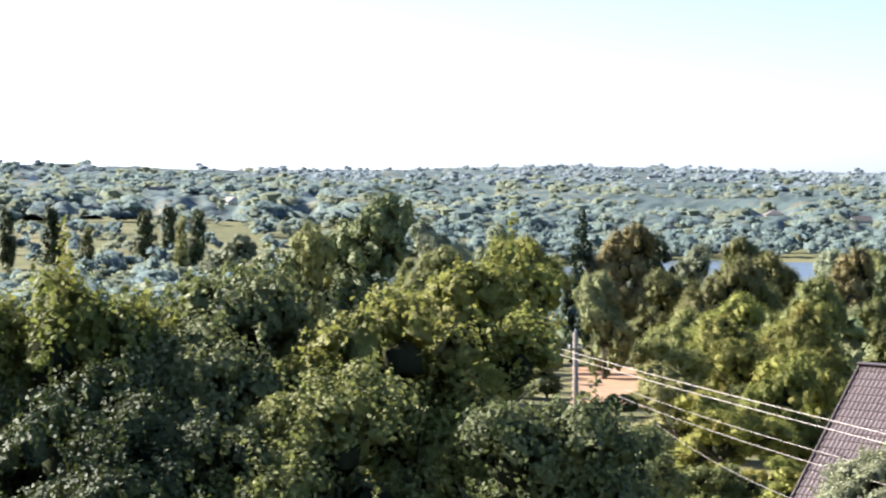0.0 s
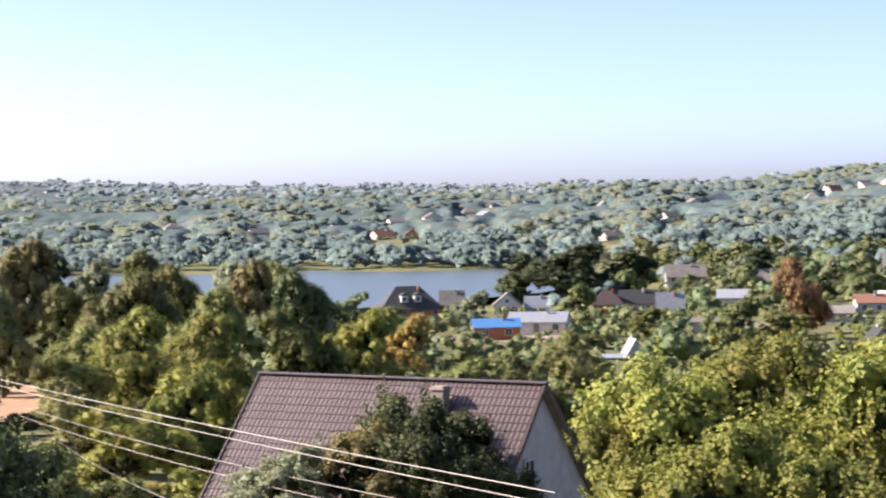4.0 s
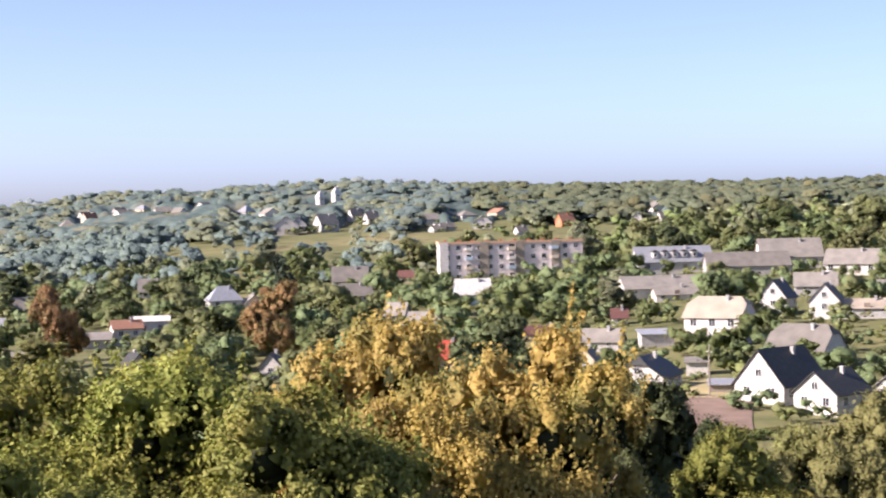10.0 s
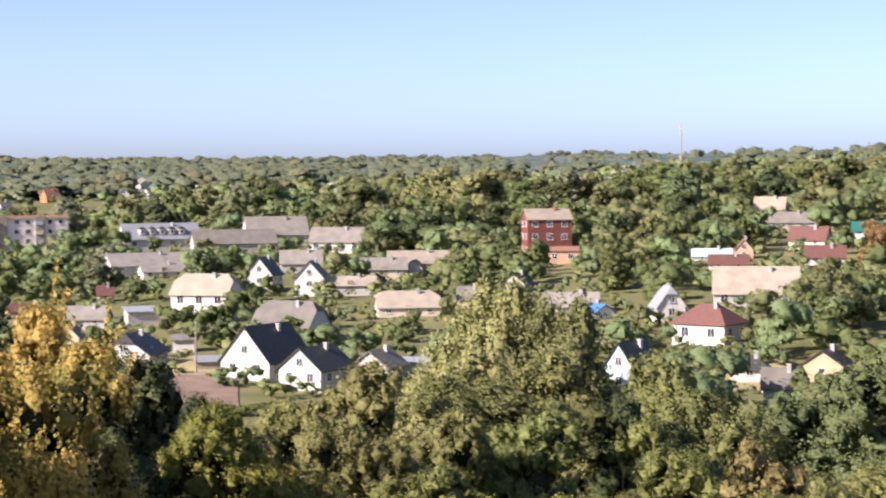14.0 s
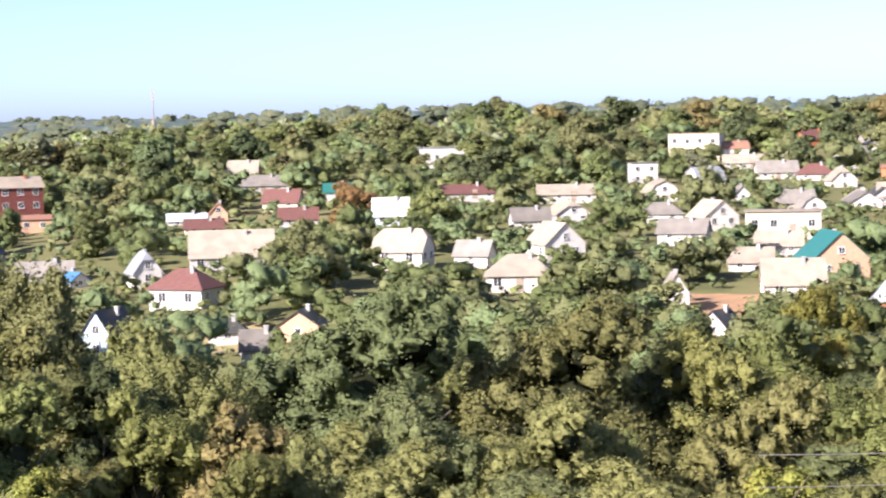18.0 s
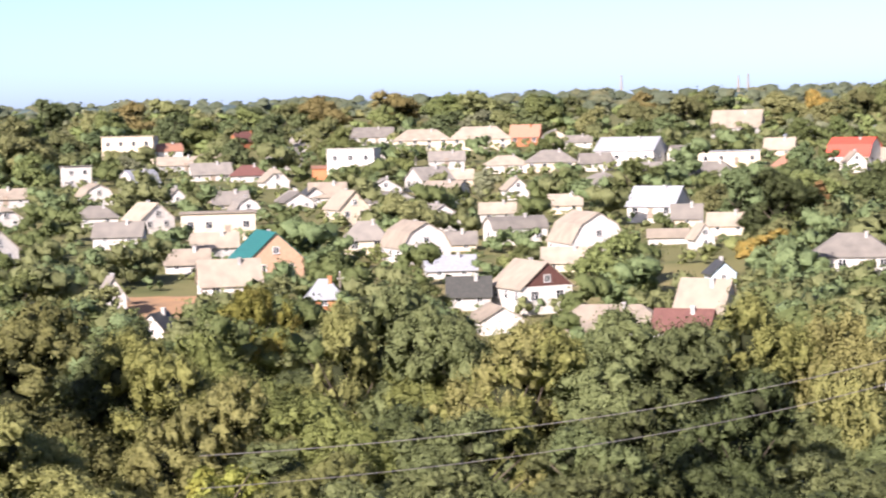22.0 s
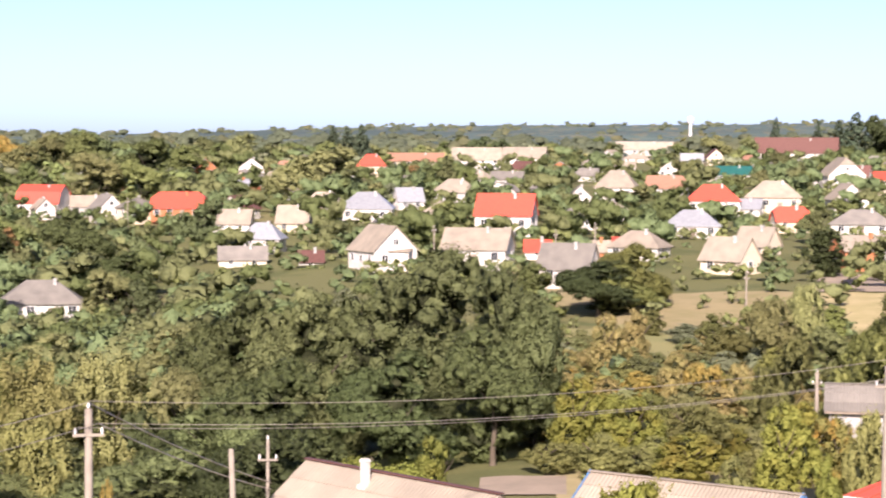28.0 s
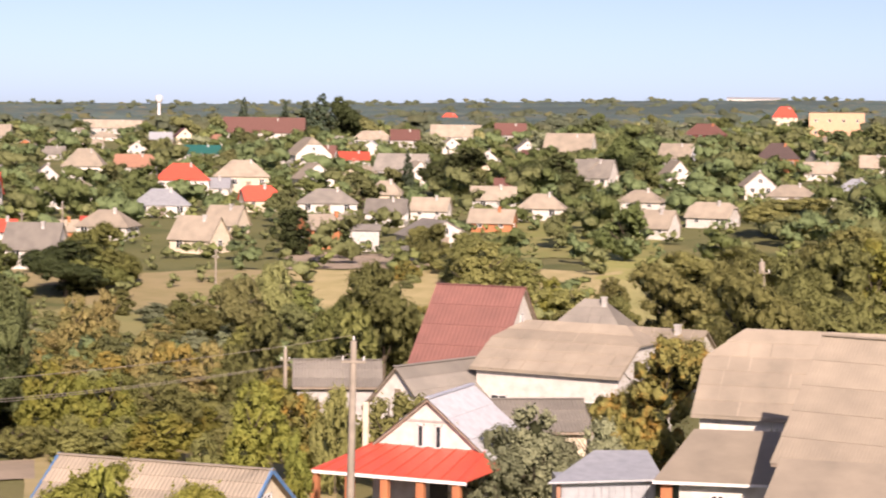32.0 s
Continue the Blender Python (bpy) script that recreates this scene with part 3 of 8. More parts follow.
def blocks(name, boxes, material, parent, label="", bevel=0.0):
    """Boxes (centre x, y, z, size x, y, z) in one mesh, edges rounded by bevel."""
    bm = bmesh.new()
    for x, y, z, a, b, c in boxes:
        bmesh.ops.create_cube(bm, size=1.0, matrix=Matrix.LocRotScale((x, y, z), None, (a, b, c)))
    if bevel:
        bmesh.ops.bevel(bm, geom=bm.edges[:], offset=bevel, segments=1, affect="EDGES")
    return part(name, bm, material, parent, label)


def slab(name, verts, faces, thick, material, parent, label=""):
    """A roof surface with thickness under it and closed edges."""
    n = len(verts)
    vs = [Vector(v) for v in verts] + [Vector(v) - Vector((0, 0, thick)) for v in verts]
    fs, seen = [], {}
    for f in faces:
        fs += [tuple(f), tuple(i + n for i in reversed(f))]
        for a, b in zip(f, list(f[1:]) + [f[0]]):
            seen[(a, b)] = 1
    for a, b in seen:
        if (b, a) not in seen:
            fs.append((b, a, a + n, b + n))
    return solid(name, vs, fs, material, parent, label)


def roof_shape(kind, L, B, hw, hr, over):
    """Top surface of a roof with its ridge along x, and the wall's end outline (y, z) above hw."""
    g, b = L / 2 + over * 0.8, B / 2
    o = over * hr / b
    e, ez = b + over, hw - o
    if kind == "flat":
        return [(-g, -e, hw + hr), (g, -e, hw + hr), (g, e, hw + hr * 0.8), (-g, e, hw + hr * 0.8)], [(0, 1, 2, 3)], [(b, hw + hr * 0.75), (-b, hw + hr * 0.75)]
    if kind == "shed":
        return [(-g, -e, hw), (g, -e, hw), (g, e, hw + hr), (-g, e, hw + hr)], [(0, 1, 2, 3)], [(b, hw + hr * 0.9), (-b, hw)]
    if kind == "hip":
        r = max(0.25, L / 2 - b * 0.85)
        g = L / 2 + over
        return [(-g, -e, ez), (g, -e, ez), (g, e, ez), (-g, e, ez), (-r, 0, hw + hr), (r, 0, hw + hr)], [(0, 1, 5, 4), (2, 3, 4, 5), (1, 2, 5), (3, 0, 4)], []
    if kind == "half":
        k = 0.6
        cz, cy, r = hw + hr * k, b * (1 - k), L / 2 - b * 0.3
        v = [(-g, -e, ez), (g, -e, ez), (g, -cy, cz), (r, 0, hw + hr), (-r, 0, hw + hr), (-g, -cy, cz), (g, e, ez), (-g, e, ez), (-g, cy, cz), (g, cy, cz)]
        return v, [(0, 1, 2, 3, 4, 5), (6, 7, 8, 4, 3, 9), (2, 9, 3), (8, 5, 4)], [(cy, cz - 0.05), (-cy, cz - 0.05)]
    if kind == "gambrel":
        prof = [(-e, ez), (-b * 0.66, hw + hr * 0.62), (0, hw + hr), (b * 0.66, hw + hr * 0.62), (e, ez)]
        prof[0], prof[4] = (-e + over * 0.5, hw - 0.15), (e - over * 0.5, hw - 0.15)
    else:
        prof = [(-e, ez), (0, hw + hr), (e, ez)]
    v = [(x, y, z) for y, z in prof for x in (-g, g)]
    f = [(2 * i, 2 * i + 1, 2 * i + 3, 2 * i + 2) for i in range(len(prof) - 1)]
    return v, f, [(y * 0.985, z - 0.06) for y, z in reversed(prof[1:-1])]


def window_at(parent, x, y, z, w, h, side, mullion=True):
    """A window in a wall: side gives the outward direction, 'f' -y, 'b' +y, 'l' -x, 'r' +x."""
    ang = {"f": 0, "r": 90, "b": 180, "l": 270}[side]
    m = Matrix.Translation((x, y, z)) @ Matrix.Rotation(radians(ang), 4, "Z")
    t = 0.09
    bars = [(-w / 2, 0, 0, t, 0.1, h + t), (w / 2, 0, 0, t, 0.1, h + t), (0, 0, h / 2, w + t, 0.1, t), (0, -0.03, -h / 2, w + 0.2, 0.18, t)]
    if mullion:
        bars.append((0, 0, 0, t * 0.8, 0.08, h))
    win = blocks("window", bars, PAINTED, parent)
    win.matrix_local = m
    blocks("pane", [(0, 0.02, 0, w, 0.04, h)], PANE, win)
    return win


PLOTS = []  # bearing, distance, half width, foot and ridge of each house, in degrees


def plot(az, d, w, high):
    g = ground(az, d) - EYE
    PLOTS.append((az, d, math.degrees(w * 0.5 / d), math.degrees(math.atan2(g, d)), math.degrees(math.atan2(g + high, d))))


def house(az, d, w, l, hw, hr, roof="gable", axis="x", turn=0.0, walls=None, tiles=None, label="", floors=1, chimney=True, gable=None, name="house", over=0.4, up=0.0, windows=True, dormers=0, group="houses of the village"):
    """A house: w metres across as seen from the camera's stand, l deep, walls hw and roof hr high; ridge across (x) or away (y)."""
    walls, tiles = walls or WHITE, tiles or SLATE
    plot(az, d, w * abs(math.cos(radians(turn))) + l * abs(math.sin(radians(turn))), hw + hr)
    top = new(name)
    top.matrix_world = facing(az, d, turn, up)
    L, B = (w, l) if axis == "x" else (l, w)
    v, f, ends = roof_shape(roof, L, B, hw, hr, over)
    b = B / 2
    ring = [(-b, -1.6), (b, -1.6), (b, hw)] + ends + [(-b, hw)]
    wv = [(x, y, z) for x in (-L / 2, L / 2) for y, z in ring]
    n = len(ring)
    wf = [tuple(range(n - 1, -1, -1)), tuple(range(n, 2 * n))] + [(i, (i + 1) % n, n + (i + 1) % n, n + i) for i in range(n)]
    spin = Matrix.Rotation(radians(90), 4, "Z") if axis == "y" else Matrix.Identity(4)
    body = solid("wall", [spin @ Vector(p) for p in wv], wf, walls, top)
    cover = slab("roof", [spin @ Vector(p) for p in v], f, 0.13, tiles, top)
    if group == "near houses" and axis == "x" and roof in ("half", "gable", "hip"):  # sheets laid in courses on the front slope
        rows = max(3, round(math.hypot(b + over, hr) / 1.15))
        edge = L / 2 + over * 0.8
        tip = {"half": L / 2 - b * 0.3, "gable": edge, "hip": max(0.25, L / 2 - b * 0.85)}[roof]
        turn_at = 0.64 if roof == "half" else 0.0

        def at(q):  # a place up the slope: half length, y, z
            k = max(0.0, (q - turn_at) / (1 - turn_at))
            return edge + (tip - edge) * k - 0.03, -(b + over) * (1 - q), (hw - over * hr / b) + (hr + over * hr / b) * q
        for i in range(rows):
            (g0, y0, z0), (g1, y1, z1) = at(i / rows), at(min(1.0, (i + 1.06) / rows))
            slab("roof_course", [(-g0, y0 - 0.01, z0 + 0.085), (g0, y0 - 0.01, z0 + 0.085), (g1, y1, z1 + 0.03), (-g1, y1, z1 + 0.03)], [(0, 1, 2, 3)], 0.05, tiles, cover)
            n = int(g1 * 2 / 1.13)
            for j in range(1, n):
                x = -g1 + 2 * g1 * j / n
                slab("sheet_lap", [(x, y0, z0 + 0.105), (x + 0.09, y0, z0 + 0.105), (x + 0.09, y1, z1 + 0.05), (x, y1, z1 + 0.05)], [(0, 1, 2, 3)], 0.03, tiles, cover)
    if gable and ends:
        for s in (-1, 1):
            gv = [spin @ Vector((s * (L / 2 + 0.03), y, z)) for y, z in [(b * 0.97, hw), *ends, (-b * 0.97, hw)]]
            gw = [spin @ Vector((s * (L / 2 - 0.05), y, z)) for y, z in [(b * 0.97, hw), *ends, (-b * 0.97, hw)]]
            k = len(gv)
            solid("gable", gv + gw, [tuple(range(k)), tuple(range(2 * k - 1, k - 1, -1))] + [(i, k + i, k + (i + 1) % k, (i + 1) % k) for i in range(k)], gable, top)
    if chimney and roof not in ("flat", "shed"):
        cx, cy = L * 0.17, -B * 0.1
        ch = blocks("chimney", [(0, 0, -0.2, 0.5, 0.5, 1.3), (0, 0, 0.42, 0.62, 0.62, 0.14)], ORANGE if walls in (ORANGE, REDBRICK) else GREYW, cover, bevel=0.03)
        ch.matrix_local = Matrix.Translation(spin @ Vector((cx, cy, hw + hr * 0.8 + 0.35)))
    for k in range(dormers):  # small windows standing out of the front slope
        x, z = (k - (dormers - 1) / 2) * w * (0.22 if dormers < 3 else 0.13), hw + hr * 0.42
        dm = blocks("dormer", [(0, 0.5, 0, 1.5, 2.2, 1.5)], WHITE, cover, bevel=0.02)
        dm.matrix_local = Matrix.Translation((x, -l * 0.36, z))
        solid("dormer_roof", [(-0.95, -0.75, 0.72), (0.95, -0.75, 0.72), (0, -0.75, 1.3), (-0.95, 1.6, 0.72), (0.95, 1.6, 0.72), (0, 1.6, 1.3)], [(0, 1, 2), (5, 4, 3), (1, 4, 5, 2), (3, 0, 2, 5), (0, 3, 4, 1)], DARKROOF, dm)
        window_at(top, x, -l * 0.36 - 0.63, z, 0.75, 0.85, "f", False)
    if windows:
        small = 0.85 if w < 7 else 1.0
        ww, wh = (1.15 * small, 1.3 * small) if hw > 2.2 else (0.8, 0.7)
        for level in range(floors):
            zc = (hw / floors) * (level + 0.56)
            for side, run in (("f", w), ("l", l), ("r", l)):
                face = {"f": 0, "l": -90, "r": 90}[side] + turn  # keep the sides that turn to the valley's camera side
                if math.cos(radians(face)) < -0.05 or (side != "f" and math.sin(radians(turn)) * (1 if side == "l" else -1) < -0.05):
                    continue
                k = max(1, min(4, int(run / 2.9)))
                for i in range(k):
                    s = (i + 0.5) / k * run - run / 2
                    if side == "f" and floors == 1 and i == k // 2 and k > 2:
                        dr = blocks("door", [(0, 0, 1.0, 0.95, 0.08, 2.0), (-0.5, -0.01, 1.02, 0.09, 0.12, 2.1), (0.5, -0.01, 1.02, 0.09, 0.12, 2.1)], TIMBER, top)
                        dr.matrix_local = Matrix.Translation((s, -l / 2 - 0.02, 0))
                        continue
                    x, y = (s, -l / 2 - 0.02) if side == "f" else ((-w / 2 - 0.02, s) if side == "l" else (w / 2 + 0.02, s))
                    window_at(top, x, y, zc, ww, wh, side)
        if axis == "y" and roof in ("gable", "half", "gambrel") and hr > 2.0:
            window_at(top, 0, -l / 2 - 0.06, hw + hr * 0.3, 0.9, 1.0, "f")
    return tagged(top, label, "house", group)


# ---- the village ----
house(-47.48, 415, 13.2, 9.5, 3.6, 4.4, "hip", "x", 12, ORANGE, DARKROOF, "orange brick house with a steep dark brown roof near the lake", floors=2, dormers=2)
house(-46.16, 459, 5.6, 4.2, 2.5, 3.1, "gable", "x", 0, WHITE, SLATE, "small white house with a weathered slate roof")
house(-44.88, 360, 8.5, 6.3, 2.4, 1.3, "gable", "x", 5, ORANGE, BLUE, "long orange brick barn with a bright blue metal roof", name="barn")
house(-43.59, 375, 11.1, 8.3, 2.5, 1.6, "gable", "x", -8, WHITE, ZINC, "low white building under pale metal roofing")
house(-41.56, 433, 6.6, 4.9, 2.6, 2.6, "hip", "x", 0, ORANGE, BROWNROOF, "brick house with a dark hipped roof among trees")
house(-40.68, 436, 8.1, 6.1, 2.2, 2.7, "gable", "x", 5, WHITE, DARKROOF, "white house with a dark metal roof")
house(-39.73, 411, 5.5, 4.1, 2.4, 3.1, "gable", "x", 5, ORANGE, ZINC, "orange brick house with a grey metal roof")
house(-37.86, 463, 7.7, 5.8, 1.3, 1.7, "gable", "x", 0, WHITE, ZINC, "low shed with a shiny pale metal roof", windows=False, chimney=False, name="shed")
house(-39.28, 552, 11.0, 8.2, 2.4, 3.1, "gable", "x", 5, GREYW, SLATE, "long house with a faded slate roof")
house(-36.87, 516, 5.1, 4.0, 2.2, 2.8, "gable", "x", 0, GREYW, SLATE, "grey farmhouse half hidden by trees")
house(-31.11, 482, 8.1, 6.0, 3.1, 3.1, "hip", "x", 10, WHITE, ZINC, "white house with a pale pyramid roof")
house(-30.27, 482, 4.7, 5.4, 1.8, 1.9, "gable", "y", 10, WHITE, SLATE, "white outbuilding with a slate roof")
house(-33.18, 552, 7.7, 5.8, 2.5, 3.2, "gable", "x", 0, GREYW, SLATE, "tall grey house with a slate roof")
house(-33.97, 411, 6.1, 4.6, 2.8, 1.5, "gable", "x", 10, WHITE, RUSTROOF, "white house with a tan sheet roof")
house(-33.22, 418, 7.3, 5.5, 3.4, 0.8, "shed", "x", 0, WHITE, WHITE, "white walled yard building")
house(-34.99, 408, 8.0, 6.0, 1.0, 1.3, "gable", "x", 0, GREYW, SLATE, "low grey farm shed", windows=False, chimney=False, name="shed")
house(-29.71, 315, 3.5, 4.0, 1.8, 1.9, "gable", "y", -15, WHITE, DARKROOF, "white cottage with a dark gable roof")
house(-27.38, 542, 9.8, 7.4, 2.9, 3.7, "gable", "x", 0, GREYW, SLATE, "house with a broad weathered slate roof")
house(-27.24, 491, 7.8, 5.8, 2.2, 2.8, "gable", "x", 10, GREYW, SLATE, "grey slate-roofed house behind trees")
house(-25.61, 570, 6.3, 4.7, 1.3, 1.7, "gable", "x", 0, GREYW, MAROON, "house with a dull maroon roof")
house(-26.00, 429, 4.5, 4.0, 1.9, 2.4, "gable", "x", -20, GREYW, SLATE, "slate-roofed cottage with grey walls")
house(-43.64, 455, 5.6, 4.2, 1.8, 2.3, "gable", "x", 0, BLUEW, ZINC, "small pale blue house with a metal roof")
house(-44.53, 455, 6.5, 7.5, 2.4, 2.6, "gable", "y", 0, WHITE, SLATE, "white gabled house in the lakeside quarter")
house(-38.57, 375, 6.7, 5.0, 1.7, 0.4, "shed", "x", 0, GREYW, SLATE, "long low shed with a slate roof", windows=False, chimney=False, name="shed")
house(-41.43, 302, 2.8, 4.0, 0.9, 0.2, "shed", "x", 0, GREYW, ZINC, "small metal-roofed garden shed", windows=False, chimney=False, name="shed")
house(-40.84, 307, 2.3, 2.6, 1.7, 1.8, "gable", "y", 20, WHITE, ZINC, "narrow white garden house")
house(-33.75, 325, 3.5, 4.1, 1.8, 1.9, "gable", "y", 20, GREYW, DARKROOF, "grey cottage with a dark roof among bushes")
house(-37.01, 360, 2.8, 4.0, 1.0, 1.3, "gable", "x", 0, GREYW, SLATE, "small slate-roofed shed among garden trees", windows=False, chimney=False, name="shed")
house(-23.76, 463, 8.1, 6.1, 2.6, 3.3, "gable", "x", 8, BLUEW, WHITE, "pale blue house under a whitish sheet roof")
house(-25.99, 433, 3.4, 3.9, 1.9, 2.0, "gable", "y", -20, WHITE, SLATE, "white gabled cottage with a dark slate roof")
house(-25.20, 408, 6.5, 4.9, 1.6, 2.0, "gable", "x", -10, GREYW, SLATE, "low house with a dark slate roof")
house(-24.57, 299, 5.6, 4.2, 3.6, 2.4, "gable", "x", 0, CREAM, REDROOF, "yellow house with a bright red metal roof")
house(-21.66, 363, 7.0, 5.2, 1.0, 1.3, "gable", "x", 0, CREAM, MAROON, "low house with a faded maroon roof")
house(-17.87, 495, 19.2, 9.5, 2.9, 3.6, "gable", "x", 12, WHITE, ZINC, "long white barn with a pale metal roof", dormers=5, name="barn")
house(-15.71, 466, 19.5, 9.5, 2.4, 3.0, "gable", "x", 8, GREYW, SLATE, "long barn with a grey slate roof", windows=False, chimney=False, name="barn")
house(-14.48, 474, 14.8, 9.5, 3.2, 4.1, "gable", "x", 10, WHITE, SLATE, "large white barn with a slate roof", name="barn")
house(-12.62, 455, 12.1, 9.0, 2.4, 3.1, "gable", "x", -10, WHITE, SLATE, "white barn with a broad slate roof", name="barn")
house(-18.25, 433, 17.7, 9.5, 1.9, 2.5, "gable", "x", 15, WHITE, SLATE, "long white farmhouse with a grey slate roof")
house(-17.81, 422, 9.2, 6.9, 1.2, 1.6, "gable", "x", 10, WHITE, SLATE, "small white annexe with a slate roof")
house(-16.49, 331, 10.1, 7.6, 5.1, 3.1, "half", "x", -22, PINKISH, TANSLATE, "two-storey pinkish white house with a weathered slate roof", floors=2)
house(-14.04, 304, 10.0, 7.5, 2.7, 3.5, "half", "x", -28, WHITE, SLATE, "white house with a wide slate roof")
house(-14.77, 259, 8.1, 9.3, 2.7, 4.4, "gable", "y", -38, WHITE, DARKROOF, "steep white gabled house with a dark green-black roof")
house(-13.30, 249, 6.5, 7.5, 2.6, 2.6, "gable", "y", -35, WHITE, DARKROOF, "white house with a long dark roof below the steep house")
house(-11.44, 257, 5.3, 6.1, 1.8, 2.0, "gable", "y", -25, WHITE, SLATE, "small white gabled cottage")
house(-10.47, 264, 4.6, 4.0, 1.3, 0.3, "shed", "x", 0, WHITE, ZINC, "low white lean-to shed", windows=False, chimney=False, name="shed")
house(-18.67, 275, 7.6, 8.7, 2.1, 2.7, "half", "y", -18, WHITE, DARKROOF, "white cottage with a dark half-hipped roof")
house(-17.20, 294, 3.2, 4.0, 1.9, 0.5, "shed", "x", 0, WHITE, SLATE, "small white outbuilding with a flat roof", windows=False, chimney=False)
house(-16.46, 268, 3.6, 4.0, 1.4, 0.4, "shed", "x", 0, CONCRETE, ZINC, "low grey plank shed at the field edge", windows=False, chimney=False, name="shed")
house(-18.39, 334, 5.6, 4.2, 2.2, 0.6, "shed", "x", 10, GREYW, ZINC, "lean-to shed with a metal roof", windows=False, chimney=False, name="shed")
house(-19.93, 336, 6.6, 5.0, 1.5, 1.9, "gable", "x", -15, GREYW, SLATE, "dark slate-roofed house among garden trees")
house(-20.45, 307, 3.5, 4.0, 1.7, 1.8, "gable", "y", -15, CREAM, SLATE, "small house with a slate gable roof")
house(-10.60, 331, 10.5, 7.9, 1.9, 2.4, "half", "x", 5, CREAM, TANSLATE, "low cream house with a half-hipped slate roof")
house(-14.81, 381, 5.3, 6.1, 3.0, 3.2, "gable", "y", -20, WHITE, DARKROOF, "white gabled house with a dark roof")
house(-13.41, 372, 5.6, 6.4, 2.8, 3.1, "gable", "y", -10, WHITE, SLATE, "house with a steep slate-clad gable")
house(-13.72, 411, 8.6, 6.5, 2.0, 2.5, "gable", "x", 0, GREYW, SLATE, "slate-roofed house behind the steep gable")
house(-12.27, 372, 9.3, 7.0, 1.2, 1.5, "gable", "x", 0, GREYW, TANSLATE, "low house with a tan slate roof")
house(-11.28, 398, 9.3, 7.0, 1.7, 2.1, "gable", "x", 0, CREAM, SLATE, "slate-roofed house with cream walls")
house(-10.26, 408, 12.6, 9.5, 1.8, 2.3, "gable", "x", 0, GREYW, TANSLATE, "long low house with a light slate roof")
house(-10.38, 401, 4.1, 4.7, 1.4, 1.5, "gable", "y", -10, WHITE, DARKROOF, "small dark-roofed gabled outbuilding", windows=False, chimney=False)
house(-5.99, 408, 6.6, 4.9, 2.7, 0.7, "shed", "x", 0, PEACH, RUSTROOF, "small orange brick annexe")
house(-1.60, 394, 7.7, 5.8, 1.1, 1.3, "gable", "x", 0, GREYW, BLUEW, "house with a pale blue metal roof")
house(-1.11, 375, 7.4, 5.6, 1.2, 1.6, "gable", "x", 0, CREAM, MAROON, "house with a maroon roof")
house(-0.68, 394, 3.7, 4.2, 1.9, 2.1, "gable", "y", 0, PEACH, RUSTROOF, "narrow orange gabled house")
house(-5.70, 323, 8.5, 6.4, 1.5, 2.0, "gable", "x", 0, GREYW, SLATE, "low slate-roofed house behind the willow")
house(-0.32, 317, 13.4, 9.5, 2.4, 3.9, "gable", "x", 0, GREYW, TANSLATE, "long house with a big tan slate roof")
house(-1.67, 277, 8.4, 6.6, 3.3, 2.4, "hip", "x", -30, WHITE, MAROON, "white house with a maroon hipped roof and small dormer")
house(-2.90, 307, 4.4, 5.0, 2.4, 3.0, "half", "y", 15, WHITE, ZINC, "white half-hipped gable house with turquoise boards")
house(-3.94, 237, 5.0, 5.7, 3.1, 3.3, "gable", "y", -35, BLUEW, DARKROOF, "pale house with a dark roof at the wood edge")
house(-0.51, 247, 4.8, 4.0, 1.4, 1.4, "hip", "x", 0, WHITE, DARKROOF, "small white house with a dark roof")
house(0.44, 233, 4.6, 4.0, 1.6, 2.0, "gable", "x", 0, WHITE, SLATE, "low white yard house with a slate roof")
house(1.71, 247, 5.3, 6.0, 1.7, 1.8, "gable", "y", -12, PEACH, DARKROOF, "orange gabled house with a dark roof")
house(0.10, 499, 7.7, 5.7, 2.3, 3.0, "gable", "x", -10, GREYW, TANSLATE, "house with a light slate roof near the wood")
house(0.66, 459, 11.0, 8.2, 1.8, 2.2, "gable", "x", 0, GREYW, SLATE, "low slate-roofed house among garden trees")
house(1.23, 411, 7.6, 5.7, 1.9, 2.5, "gable", "x", -15, CREAM, MAROON, "house with a maroon roof")
house(1.66, 375, 7.4, 5.6, 1.6, 2.0, "gable", "x", 0, GREYW, MAROON, "house with a dull brownish roof")
house(-5.76, 325, 8.9, 6.7, 1.4, 1.8, "gable", "x", 0, GREYW, SLATE, "slate-roofed house beside the willow")
house(-4.92, 315, 3.5, 4.0, 1.1, 1.2, "gable", "y", 30, WHITE, BLUE, "small white house with blue gable boards")
house(4.75, 309, 8.3, 6.2, 2.5, 3.2, "half", "x", -20, WHITE, TANSLATE, "white house with a tan half-hipped slate roof")
house(6.70, 422, 11.8, 8.9, 1.3, 1.7, "gable", "x", 0, GREYW, MAROON, "long low house with a brown roof")
house(6.00, 525, 14.1, 9.5, 4.7, 0.6, "flat", "x", 0, GREYW, ZINC, "grey flat-roofed hall at the wood")
house(4.40, 366, 6.6, 5.0, 2.4, 3.0, "gable", "x", 0, BLUEW, WHITE, "pale house with a whitish roof and teal boards")
house(8.18, 280, 9.5, 7.1, 2.6, 2.6, "hip", "x", 0, WHITE, TANSLATE, "white house with a hipped tan slate roof")
house(9.25, 312, 6.9, 8.0, 3.0, 3.2, "gable", "y", 25, WHITE, TANSLATE, "white house with a tall steep gable")
house(6.87, 309, 5.6, 4.2, 1.6, 2.1, "gable", "x", -20, WHITE, SLATE, "small slate-roofed house among garden trees")
house(8.51, 360, 7.1, 5.3, 1.6, 2.1, "gable", "x", 10, GREYW, SLATE, "slate-roofed house above the gambrel house")
